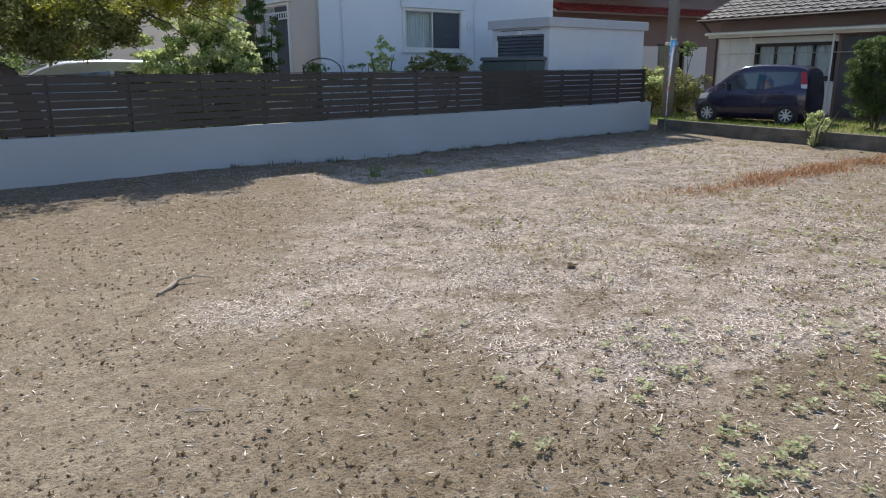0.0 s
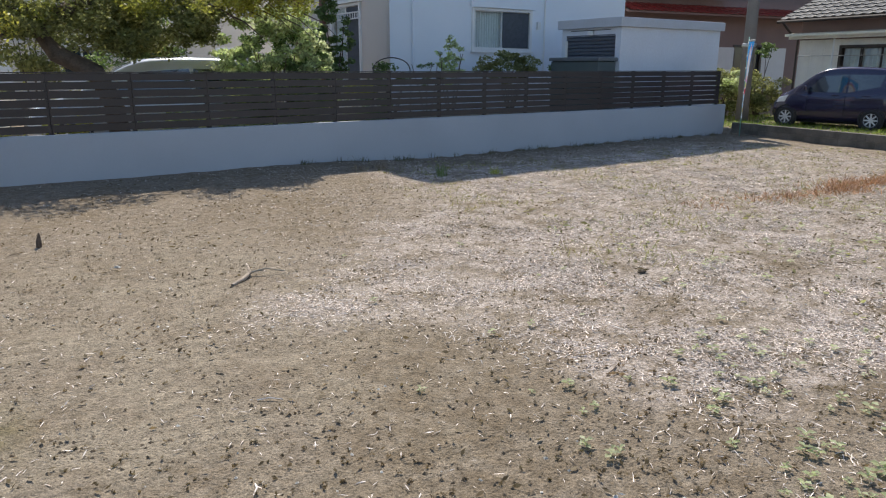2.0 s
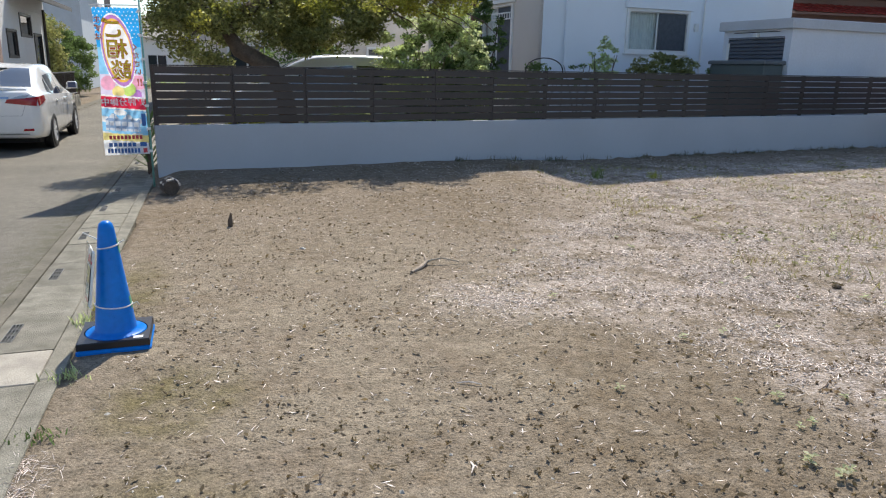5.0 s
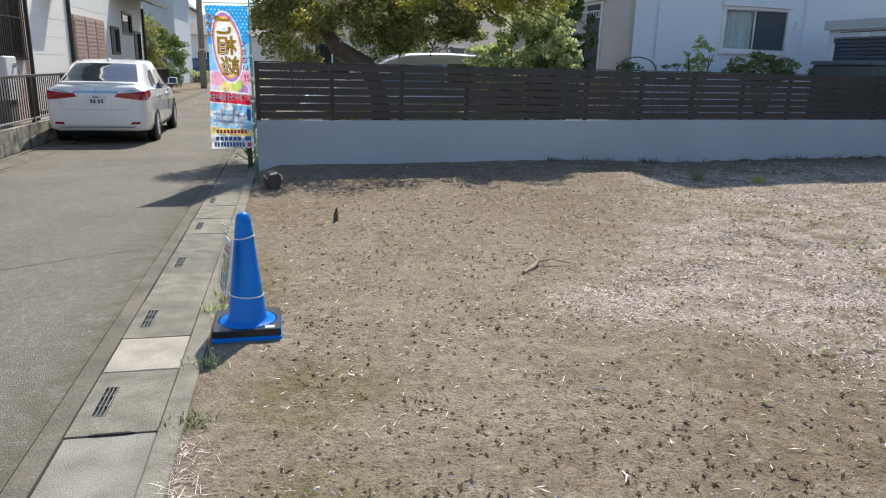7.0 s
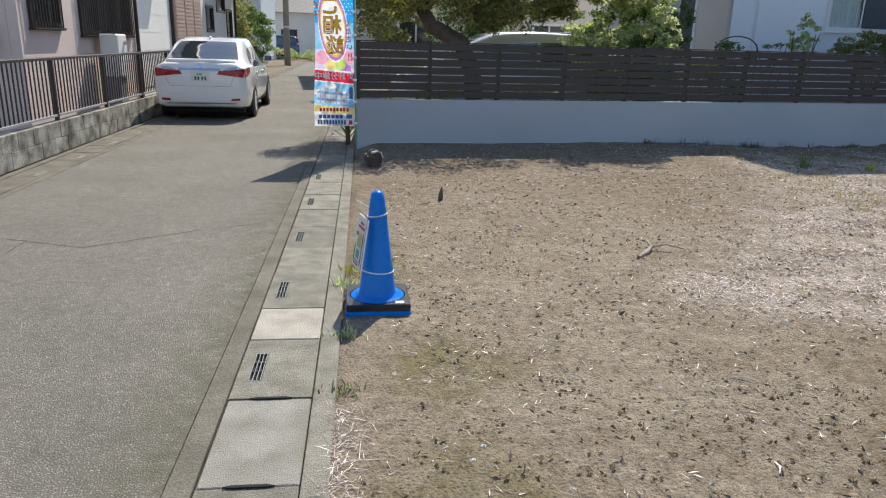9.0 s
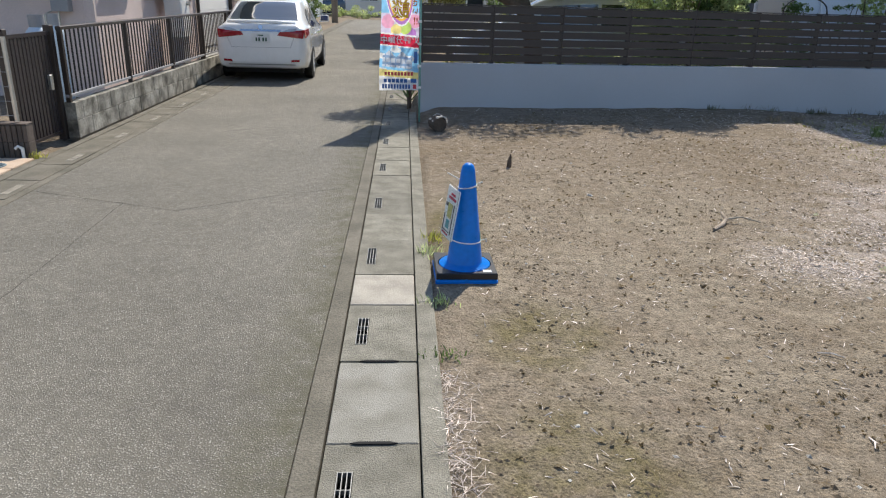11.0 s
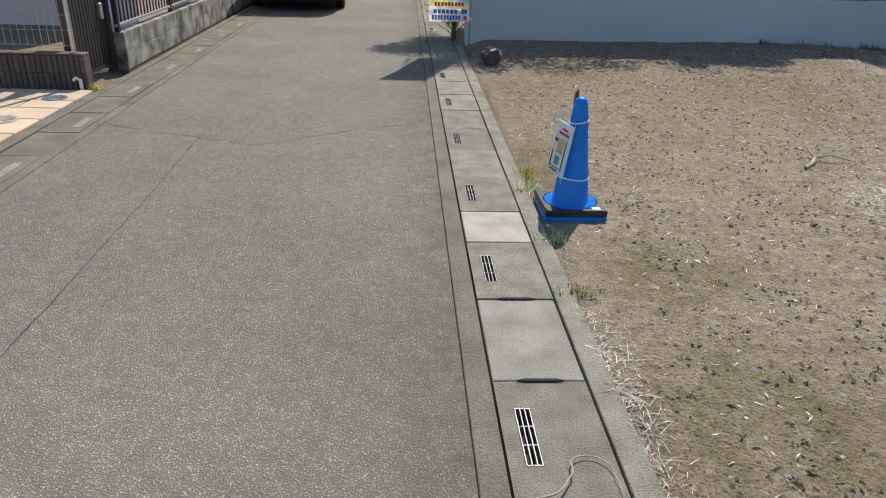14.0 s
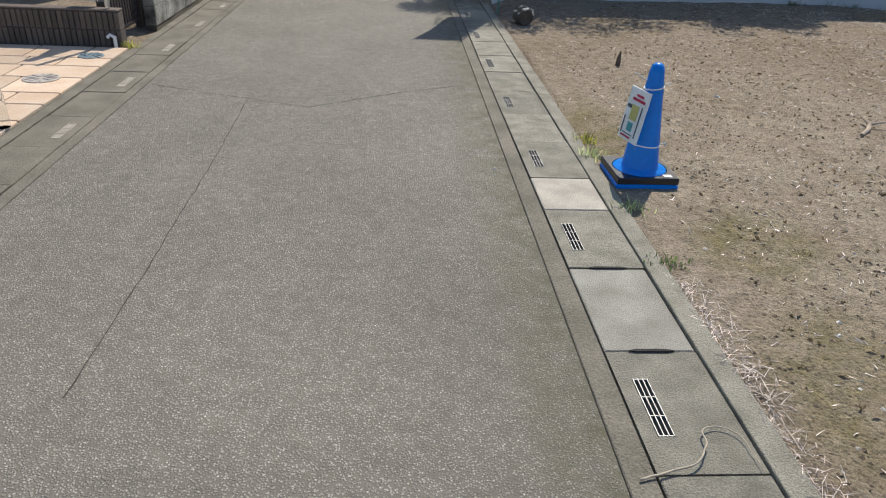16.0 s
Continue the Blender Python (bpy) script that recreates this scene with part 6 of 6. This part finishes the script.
def banner(m, label, bend=0.0):
    b = thing("banner_flag", m, label, "banner", "sales banners")
    cols = [(0.03, 0.38, 0.86), (0.28, 0.62, 0.92), (0.9, 0.9, 0.9), (0.70, 0.03, 0.08), (0.88, 0.90, 0.92), (0.88, 0.76, 0.30), (0.26, 0.38, 0.58), (0.35, 0.5, 0.42), (0.86, 0.42, 0.60), (0.48, 0.22, 0.60), (0.55, 0.75, 0.20), (0.60, 0.66, 0.74), (0.90, 0.55, 0.10), (0.72, 0.66, 0.86)]
    W, H, z1, NU, NV = 0.50, 1.72, 2.135, 80, 250
    me = bpy.data.meshes.new("cloth")
    wave = lambda u, v: 0.006 * math.sin(u * 7 + v * 4) + 0.005 * math.sin(v * 11) + bend * (1 - u) * (0.25 + 0.75 * v)
    sag = lambda u, v: -W * (1 - u) + 0.012 * v * (1 - u) + 0.02 * math.sin(v * 5) * (1 - u) + abs(bend) * 0.35 * (1 - u) * v
    vs = [(sag(u, v), wave(u, v), z1 - H * v - 0.01 * (1 - u)) for v in np.linspace(0, 1, NV + 1) for u in np.linspace(0, 1, NU + 1)]
    fs = [(j * (NU + 1) + i, j * (NU + 1) + i + 1, (j + 1) * (NU + 1) + i + 1, (j + 1) * (NU + 1) + i) for j in range(NV) for i in range(NU)]
    me.from_pydata(vs, [], fs)
    for k, col in enumerate(cols):
        me.materials.append(leaf_cloth(k, col))
    me.polygons.foreach_set("material_index", [cloth_colour((i + 0.5) / NU, (j + 0.5) / NV) for j in range(NV) for i in range(NU)])
    me.polygons.foreach_set("use_smooth", [True] * len(fs))
    part("cloth", me, None, b, "printed polyester banner cloth")
    part("pole", Shape().tube([(0.02, 0, -0.05), (0.02, 0, 2.24)], [0.013, 0.011], 10), mat("green_pole", (0.20, 0.42, 0.36), 0.4, bump=0), b, smooth=True)
    part("crossbar", Shape().tube([(0.03, 0, 2.165), (-0.52, bend * 0.2, 2.15)], 0.007, 8), WHITE_PLASTIC, b)
    for v in np.linspace(0.02, 0.98, 7):
        part("loop", Shape().box(-0.012, 0.036, -0.016, 0.016, z1 - H * v - 0.015, z1 - H * v + 0.015, 0.004), WHITE_PLASTIC, b)
    if bend:
        return b
    orange, yellow, white = mat("orange_print", (0.72, 0.16, 0.03), 0.7, bump=0), mat("yellow_lettering", (0.90, 0.62, 0.04), 0.7, bump=0), mat("white_lettering", (0.85, 0.85, 0.85), 0.7, bump=0)
    at = lambda u, v: (-W + W * u, z1 - H * v)
    for ch, u, v in (("ご", 0.42, 0.15), ("相", 0.47, 0.285), ("談", 0.52, 0.425)):
        x, z = at(u, v)
        letters(ch, 0.235, 0.007, orange, b, x, z, -0.018)
        letters(ch, 0.235, 0.0015, yellow, b, x, z, -0.021, "large yellow lettering")
    for k, ch in enumerate("まずは"):
        x, z = at(0.10, 0.09 + 0.055 * k)
        letters(ch, 0.085, 0.005, white, b, x, z, -0.018)
        letters(ch, 0.085, 0.001, orange, b, x, z, -0.021)
    for k, ch in enumerate("ください"):
        x, z = at(0.86 + 0.012 * k, 0.265 + 0.055 * k)
        letters(ch, 0.080, 0.005, white, b, x, z, -0.018)
        letters(ch, 0.080, 0.001, orange, b, x, z, -0.021)
    x, z = at(0.91, 0.50)
    letters("!!", 0.12, 0.002, orange, b, x, z, -0.021)
    x, z = at(0.5, 0.638)
    letters("好評分譲中", 0.098, 0.0015, white, b, x, z, -0.019, "white lettering on the red band")
    blue, red = mat("blue_print", (0.05, 0.15, 0.42), 0.7, bump=0), mat("red_bar_print", (0.55, 0.06, 0.08), 0.7, bump=0)
    def bar(u0, u1, v0, v1, material):
        part("print_bar", Shape().box(-W + W * u0, -W + W * u1, -0.02, -0.018, z1 - H * v1, z1 - H * v0), material, b)

    for k in range(9):
        bar(0.12 + k * 0.085, 0.18 + k * 0.085, 0.867, 0.893, red)
    for k in range(6):
        bar(0.10 + k * 0.105, 0.18 + k * 0.105, 0.918, 0.945, blue)
    for k in range(10):
        bar(0.06 + k * 0.075, 0.11 + k * 0.075, 0.958, 0.990, blue)
    bar(0.80, 0.95, 0.915, 0.945, blue)
    bar(0.86, 0.95, 0.958, 0.99, red)
    bar(0.88, 0.97, 0.715, 0.80, blue)
    return b


CLOTHS = {}


def leaf_cloth(k, col):
    if k not in CLOTHS:
        m = leaf_mat("banner_print", col, tuple(c * 0.95 for c in col), 0.0)
        CLOTHS[k] = m
    return CLOTHS[k]


banner(pose(-1.835, 9.88, 0.0, 0, 0, 3), "blue and white printed sales banner on a pole beside the wall")
banner(pose(13.30, 12.2, 0.0, 0, 0, 58), "printed sales banner furled by wind at the far corner", 0.16)


# ---- loose things on the lot ----
def put(x, y, z=0.0, turn=0.0):
    return pose(x, y, lot_z(x, y) + z, 0, 0, turn)


lg = thing("log", put(-1.58, 9.28, 0.0, 20), "short broken log with a pale weathered face", "log")
pts = [(-0.02, -0.14, 0.09), (0.0, -0.05, 0.1), (0.0, 0.06, 0.1), (0.02, 0.15, 0.09)]
part("timber", Shape().tube(pts, [0.085, 0.105, 0.1, 0.07], 11), mat("charred_wood", (0.10, 0.08, 0.065), 0.95, var=0.4, scale=9, fine=50, bump=0.6), lg)
BARK_PATCH = mat("bleached_wood", (0.66, 0.61, 0.54), 0.9, var=0.4, scale=12, fine=60, bump=0.4)
for k in range(20):
    a, w, ln = rng.uniform(-0.13, 0.08), rng.uniform(0.008, 0.022), rng.uniform(0.012, 0.034)
    part("bark_patch", Shape().box(-w, w, -ln, ln, 0.090, 0.106, 0.004, m=pose(0, a, 0.1, rng.uniform(-5, 5), rng.uniform(-75, 75), rng.uniform(-25, 25))), BARK_PATCH, lg, "pale patch of weathered bark")
st = thing("stake", put(-0.88, 7.36), "short dark broken wooden stake in the soil", "stake")
part("stub", Shape().tube([(0, 0, -0.03), (0.004, 0, 0.06), (0.012, 0.0, 0.13)], [0.026, 0.022, 0.006], 8), TREE_BARK, st)
sk = thing("stick", put(0.62, 5.55), "pale bent dry stick lying on the soil", "stick")
part("shaft", Shape().tube([(-0.17, -0.13, 0.012), (-0.07, -0.03, 0.02), (0.0, 0.08, 0.03), (0.01, 0.22, 0.05)], [0.014, 0.017, 0.015, 0.008], 8), mat("dry_branch", (0.42, 0.34, 0.26), 0.9, var=0.45, scale=14, fine=60, bump=0.3), sk)
part("side_twig", Shape().tube([(0.0, 0.08, 0.03), (0.12, 0.08, 0.05), (0.26, 0.05, 0.02)], [0.01, 0.007, 0.004], 6), mat("dry_twig", (0.45, 0.38, 0.29), 0.9, bump=0), sk)
rp = thing("cord_piece", pose(0, 0, 0.012), "frayed pale cord lying across a gutter cover", "cord")
knots = [Vector(q) for q in ((-2.10, 2.076, 0), (-1.971, 2.115, 0.006), (-1.907, 2.139, 0.008), (-1.852, 2.219, 0.01), (-1.843, 2.283, 0.006), (-1.792, 2.31, 0), (-1.73, 2.286, 0), (-1.71, 2.198, 0), (-1.707, 2.121, 0))]
line = []
for i in range(len(knots) - 1):
    p0, p1, p2, p3 = knots[max(i - 1, 0)], knots[i], knots[i + 1], knots[min(i + 2, len(knots) - 1)]
    for f in np.linspace(0, 1, 7)[:-1]:
        q = 0.5 * (2 * p1 + (p2 - p0) * f + (2 * p0 - 5 * p1 + 4 * p2 - p3) * f * f + (3 * p1 - p0 - 3 * p2 + p3) * f ** 3)
        line.append(q + Vector((0.004 * noise.noise(q * 40), 0.004 * noise.noise(q * 40 + Vector((7, 0, 0))), 0)))
part("strand", Shape().tube(line, [0.0042 - 0.003 * i / len(line) for i in range(len(line))], 6), mat("grubby_cord", (0.46, 0.39, 0.30), 0.9, bump=0), rp, smooth=True)
cl = thing("clod", put(3.40, 4.40), "dark clod of soil and roots", "clod")
part("lump", Shape().lathe([(0.025, 0.0), (0.036, 0.010), (0.026, 0.022), (0.008, 0.03)], 9), mat("dark_soil", (0.13, 0.10, 0.072), 0.95, var=0.4, scale=20, fine=80, bump=0.6), cl)
part("rootlets", leaf_shape(in_clumps([(0, 0, 0.025, 0.06, 0.05, 0.02)], 40), 0.05, 0.5, 0.15), LEAF_DRY, cl)


@functools.lru_cache(maxsize=None)
def patchiness(i, j):
    """How thick the straw lies round the middle of a hand-wide square of the lot."""
    x, y = i * 0.12, j * 0.12
    w = 0.018 + 0.10 * float(smooth_step(0.5, 3.0, x))
    for cx, cy, rx, ry in STRAW_PATCHES:
        w += 0.85 * math.exp(-((x - cx) / rx) ** 2 - ((y - cy) / ry) ** 2)
    for cx, cy, rx, ry in BARE_PATCHES:
        w *= 1 - 0.85 * math.exp(-((x - cx) / rx) ** 2 - ((y - cy) / ry) ** 2)
    return w


def straw_weight(x, y):
    """How thickly cut straw lies at a place of the lot."""
    p = Vector((x, y, 0))
    w = patchiness(round(x / 0.12), round(y / 0.12))
    return w * max(0.05, 0.5 + 1.5 * noise.noise(p * 1.6) + 0.9 * noise.noise(p * 4.5))


def inside_lot(x, y):
    a = radians(WALL_ANGLE)
    inward = -(x - WALL_A[0]) * math.sin(a) + (y - WALL_A[1]) * math.cos(a)
    return inward < -0.08 and x + 0.0349 * y > -1.5 and x < 13.2


def sample_lot(n, x0, x1, y0, y1, weight=None, near=0.0):
    out = []
    while len(out) < n:
        x, y = rng.uniform(x0, x1), y0 + (y1 - y0) * rng.uniform(0, 1) ** (1 + near)
        if inside_lot(x, y) and (weight is None or rng.uniform(0, 1) < weight(x, y)):
            out.append((x, y, lot_z(x, y)))
    return np.array(out)


def blades(pts, length, width, lean):
    """Thin dry blades lying or leaning from their places (lean: 0 flat, 1 upright)."""
    n = len(pts)
    a = rng.uniform(0, 2 * math.pi, n)
    up = np.clip(rng.normal(lean, 0.18, n), 0.0, 1.3)
    ln = length * rng.uniform(0.35, 1.3, n)
    d = np.stack([np.cos(a) * np.cos(up), np.sin(a) * np.cos(up), np.sin(up)], 1) * ln[:, None]
    side = np.stack([-np.sin(a), np.cos(a), rng.uniform(-0.5, 0.5, n)], 1) * (width * rng.uniform(0.6, 1.3, n))[:, None]
    p = pts + np.array([0, 0, 0.004])
    q = np.stack([p - side, p + side, p + d * 0.6 + side * 0.8, p + d + np.array([0, 0, -0.004]), p + d * 0.6 - side * 0.8], 1).reshape(-1, 3)
    s = Shape()
    s.v = [tuple(v) for v in q.tolist()]
    s.f = [(5 * i, 5 * i + 1, 5 * i + 2, 5 * i + 3, 5 * i + 4) for i in range(n)]
    return s


def stuff(name, shape, material, label, category):
    return tagged(part(name, shape, material), label, category, kind="stuff")


stuff("straw_litter", blades(sample_lot(98000, -1.6, 12.5, 1.0, 11.5, straw_weight, 0.6), 0.044, 0.0021, 0.15), STRAW, "pale cut straw scattered over the soil", "straw")
GREY_STRAW = mat("grey_straw", (0.30, 0.245, 0.175), 0.9, var=0.25, scale=2, fine=30, bump=0, island=True, space="World")
stuff("old_litter", blades(sample_lot(30000, -1.5, 12.5, 1.0, 11.5, None, 0.8), 0.022, 0.0012, 0.15), GREY_STRAW, "grey-brown dead stalks over the soil", "straw")


def flakes(pts, size, aspect):
    return leaf_shape(pts + np.array([0, 0, 0.012]), size, 0.82, aspect, 0.6)


far_litter = lambda x, y: min(1.0, straw_weight(x, y) * 1.2 + 0.08)
stuff("leaf_litter", flakes(sample_lot(19000, -1.4, 13.0, 1.5, 12.3, far_litter), 0.034, 0.13), STRAW, "pale flakes of dry litter", "litter")
stuff("brown_litter", flakes(sample_lot(11000, -1.2, 13.0, 2.0, 12.3, lambda x, y: 0.25 + max(0.0, noise.noise(Vector((x, y, 6)) * 1.2))), 0.032, 0.4), LEAF_DRY, "brown shreds of dead leaves", "litter")
stuff("green_litter", flakes(sample_lot(2600, 3.5, 13.0, 2.6, 11.0, lambda x, y: 0.1 + max(0.0, noise.noise(Vector((x, y, 12)) * 0.9))), 0.05, 0.5), leaf_mat("olive_weed", (0.28, 0.29, 0.11), (0.36, 0.33, 0.15)), "low olive-green weeds spread over the lot", "weeds")


def lumps(pts, size):
    s = Shape()
    for x, y, z in pts:
        k = size * rng.uniform(0.4, 1.5)
        a, b, c = k * rng.uniform(0.7, 1.3), k * rng.uniform(0.7, 1.3), k * rng.uniform(0.4, 0.9)
        r = rng.uniform(0, 3)
        ca, sa = math.cos(r), math.sin(r)
        s.add([(x + ca * a, y + sa * a, z), (x - sa * b, y + ca * b, z), (x - ca * a, y - sa * a, z), (x + sa * b, y - ca * b, z), (x + rng.uniform(-0.3, 0.3) * k, y + rng.uniform(-0.3, 0.3) * k, z + c)], [(0, 1, 4), (1, 2, 4), (2, 3, 4), (3, 0, 4)])
    return s


EARTH = mat("earth_crumbs", (0.20, 0.15, 0.095), 0.95, var=0.4, scale=10, fine=60, bump=0.3, island=True, space="World")
stuff("soil_crumbs", lumps(sample_lot(11500, -1.5, 9.0, 1.0, 9.0, lambda x, y: 0.08 + max(0.0, 1.3 * noise.noise(Vector((x, y, 3)) * 2.6)), 0.9), 0.0095), EARTH, "loose crumbs of brown soil", "soil")
PEBBLE = mat("pale_pebbles", (0.55, 0.52, 0.46), 0.8, var=0.2, scale=10, fine=60, bump=0.1, island=True, space="World")
stuff("pebbles", lumps(sample_lot(900, -1.5, 7.0, 1.0, 8.5, None, 0.8), 0.009), PEBBLE, "small pale pebbles in the soil", "pebbles")


def sprout_weight(x, y):
    w = 0.95 * math.exp(-((x - 1.0) / 0.9) ** 2 - ((y - 2.75) / 0.6) ** 2) + 0.4 * math.exp(-((x - 0.4) / 1.0) ** 2 - ((y - 3.5) / 1.0) ** 2) + 0.25 * math.exp(-((x - 3.5) / 2.2) ** 2 - ((y - 3.0) / 1.6) ** 2) + 0.16
    return w * max(0.1, 0.5 + 1.3 * noise.noise(Vector((x, y, 4)) * 1.4))


def sprouts(pts, n, size, flat, aspect):
    c = []
    for x, y, z in pts:
        k = rng.uniform(0.5, 1.4) * size
        c.append((x, y, z + k * 0.45, k * 0.7, k * 0.7, k * 0.45))
    return leaf_shape(in_clumps(c, n), size, flat, aspect)


stuff("dead_sprouts", sprouts(sample_lot(1700, -1.4, 8.0, 1.3, 9.5, sprout_weight, 0.7), 6, 0.018, 0.15, 0.42), LEAF_DRY, "withered dark brown weed sprouts", "weeds")


def green_weight(x, y):
    w = math.exp(-((x - 3.2) / 1.5) ** 2 - ((y - 1.9) / 0.9) ** 2) + 0.35 * math.exp(-((x - 5.5) / 2.2) ** 2 - ((y - 3.8) / 1.5) ** 2) + 0.02
    return w * max(0.05, 0.5 + 1.4 * noise.noise(Vector((x, y, 8)) * 1.5))


SEEDLING = leaf_mat("seedling_leaf", (0.44, 0.50, 0.26), (0.56, 0.58, 0.38), 0.25)
def rosettes(pts, n, size):
    """Low plants: broad pointed leaves set round a short stem, a little raised."""
    s = Shape()
    for x, y, z in pts:
        k = size * rng.uniform(0.6, 1.35)
        turn = rng.uniform(0, 6.28)
        for j in range(n):
            a = turn + 2.4 * j + rng.uniform(-0.3, 0.3)
            r, up, h = k * rng.uniform(0.7, 1.1), k * rng.uniform(0.0, 0.35), z + k * (0.35 + 0.12 * j)
            c, e = Vector((math.cos(a), math.sin(a), 0)), Vector((-math.sin(a), math.cos(a), 0))
            o = Vector((x, y, h))
            s.add([o, o + c * r * 0.55 + e * r * 0.36 + Vector((0, 0, up)), o + c * r * 1.1 + Vector((0, 0, up * 0.5)), o + c * r * 0.55 - e * r * 0.36 + Vector((0, 0, up))], [(0, 1, 2, 3)])
    return s


stuff("seedlings", rosettes(np.concatenate([sample_lot(300, 0.6, 9.0, 1.2, 7.0, green_weight, 0.0), np.array([(cx + rng.normal(0, 0.09), cy + rng.normal(0, 0.07), lot_z(cx, cy)) for cx, cy in ((1.39, 2.42), (2.16, 1.97), (2.36, 1.76), (2.32, 2.48), (2.9, 2.0)) for _ in range(4)])]), 6, 0.032), SEEDLING, "small broad-leaved green seedlings", "weeds")
stuff("yellow_weeds", blades(sample_lot(2600, 3.0, 12.5, 4.2, 10.5, lambda x, y: max(0.0, noise.noise(Vector((x, y, 1)) * 0.9) + 0.1), 0.0), 0.09, 0.003, 0.8), leaf_mat("yellow_weed", (0.34, 0.30, 0.10), (0.24, 0.26, 0.07)), "yellowing low weeds", "weeds")


def orange_weight(x, y):
    return math.exp(-((y - 6.3 - 0.05 * (x - 9)) / 0.28) ** 2) * max(0.0, 0.55 + 1.2 * noise.noise(Vector((x, y, 2)) * 1.6)) * (1.0 if x > 7.2 else 0.3)


stuff("withered_grass", blades(sample_lot(2800, 5.6, 13.0, 5.4, 7.3, orange_weight), 0.13, 0.004, 0.75), ORANGE_GRASS, "withered orange grass in a strip", "grass")
near_wall = lambda x, y: 1.0 if (WALL_A[1] + (x - WALL_A[0]) * 0.148 - y) < 0.22 else 0.0
stuff("wall_weeds", blades(sample_lot(600, 2.5, 13.0, 10.3, 12.8, lambda x, y: near_wall(x, y) * max(0, noise.noise(Vector((x, 0, 5)) * 2.2) + 0.15)), 0.10, 0.004, 1.0), leaf_mat("wall_weed", (0.10, 0.11, 0.05), (0.16, 0.14, 0.07)), "thin weeds along the wall's foot", "weeds")
for x, y, h, mt in ((4.18, 9.55, 0.20, LEAF_MID), (3.60, 10.45, 0.12, GREY_STRAW), (3.2, 10.42, 0.10, GREY_STRAW), (5.0, 9.4, 0.12, LEAF_YELLOW), (9.2, 9.2, 0.14, STRAW), (-1.66, 4.80, 0.07, LEAF_LIGHT), (-1.65, 5.1, 0.06, LEAF_YELLOW), (-1.60, 3.42, 0.035, LEAF_MID), (-1.62, 4.02, 0.05, LEAF_LIGHT), (-5.48, 7.26, 0.08, LEAF_YELLOW)):
    q = np.array([(x + rng.normal(0, 0.045), y + rng.normal(0, 0.045), lot_z(x, y)) for _ in range(60)])
    tagged(part("grass_tuft", blades(q, h, 0.004, 1.1), mt), "small tuft of grass growing from the soil", "grass tuft", "grass tufts")
edge = np.array([(-1.53 - 0.0349 * y + abs(rng.normal(0.05, 0.05)), y, lot_z(-1.4, y)) for y in rng.uniform(1.4, 3.3, 900)])
stuff("kerb_straw", blades(edge, 0.07, 0.0012, 0.15), STRAW, "dry straw gathered along the kerb", "straw")
lawn = np.array([(rng.uniform(13.75, 18.6), rng.uniform(5.0, 16.0), 0.11) for _ in range(14000)])
stuff("lawn", blades(lawn, 0.12, 0.006, 0.9), leaf_mat("lawn_grass", (0.16, 0.24, 0.04), (0.24, 0.30, 0.06)), "bright green rough grass round the hatchback", "grass")
twigs = sample_lot(34, -1.2, 6.5, 1.6, 7.5)
for k, (x, y, z) in enumerate(twigs):
    a, ln = rng.uniform(0, 360), rng.uniform(0.06, 0.16)
    t = part("twig", Shape().tube([(0, 0, 0.006), (ln * 0.5, 0.01, 0.012), (ln, 0.0, 0.007)], [0.003, 0.004, 0.002], 5), (TREE_BARK, STRAW)[k % 2], m=pose(x, y, z, 0, 0, a))
    tagged(t, ("thin dark twig lying on the soil", "thin pale stalk lying on the soil")[k % 2], "twig", "loose twigs")
for x, y, k in ((-0.28, 6.34, 0.026), (-1.08, 2.86, 0.014), (-2.32, 4.55, 0.012), (0.9, 4.2, 0.016)):
    c = Shape().add([(-k, -k * 0.5, 0), (k * 0.8, -k * 0.6, 0), (k, k * 0.5, 0), (-k * 0.6, k * 0.7, 0), (-k * 0.5, -k * 0.2, k * 0.5), (k * 0.5, -k * 0.2, k * 0.45), (k * 0.4, k * 0.3, k * 0.4), (-k * 0.3, k * 0.4, k * 0.5)], [(3, 2, 1, 0), (4, 5, 6, 7), (0, 1, 5, 4), (1, 2, 6, 5), (2, 3, 7, 6), (3, 0, 4, 7)])
    tagged(part("stone_chip", c, PEBBLE, m=pose(x, y, lot_z(x, y) if x > -1.6 else 0.001, 0, 0, 40 * k * 999)), "small white chip of stone lying loose", "stone", "stone chips")
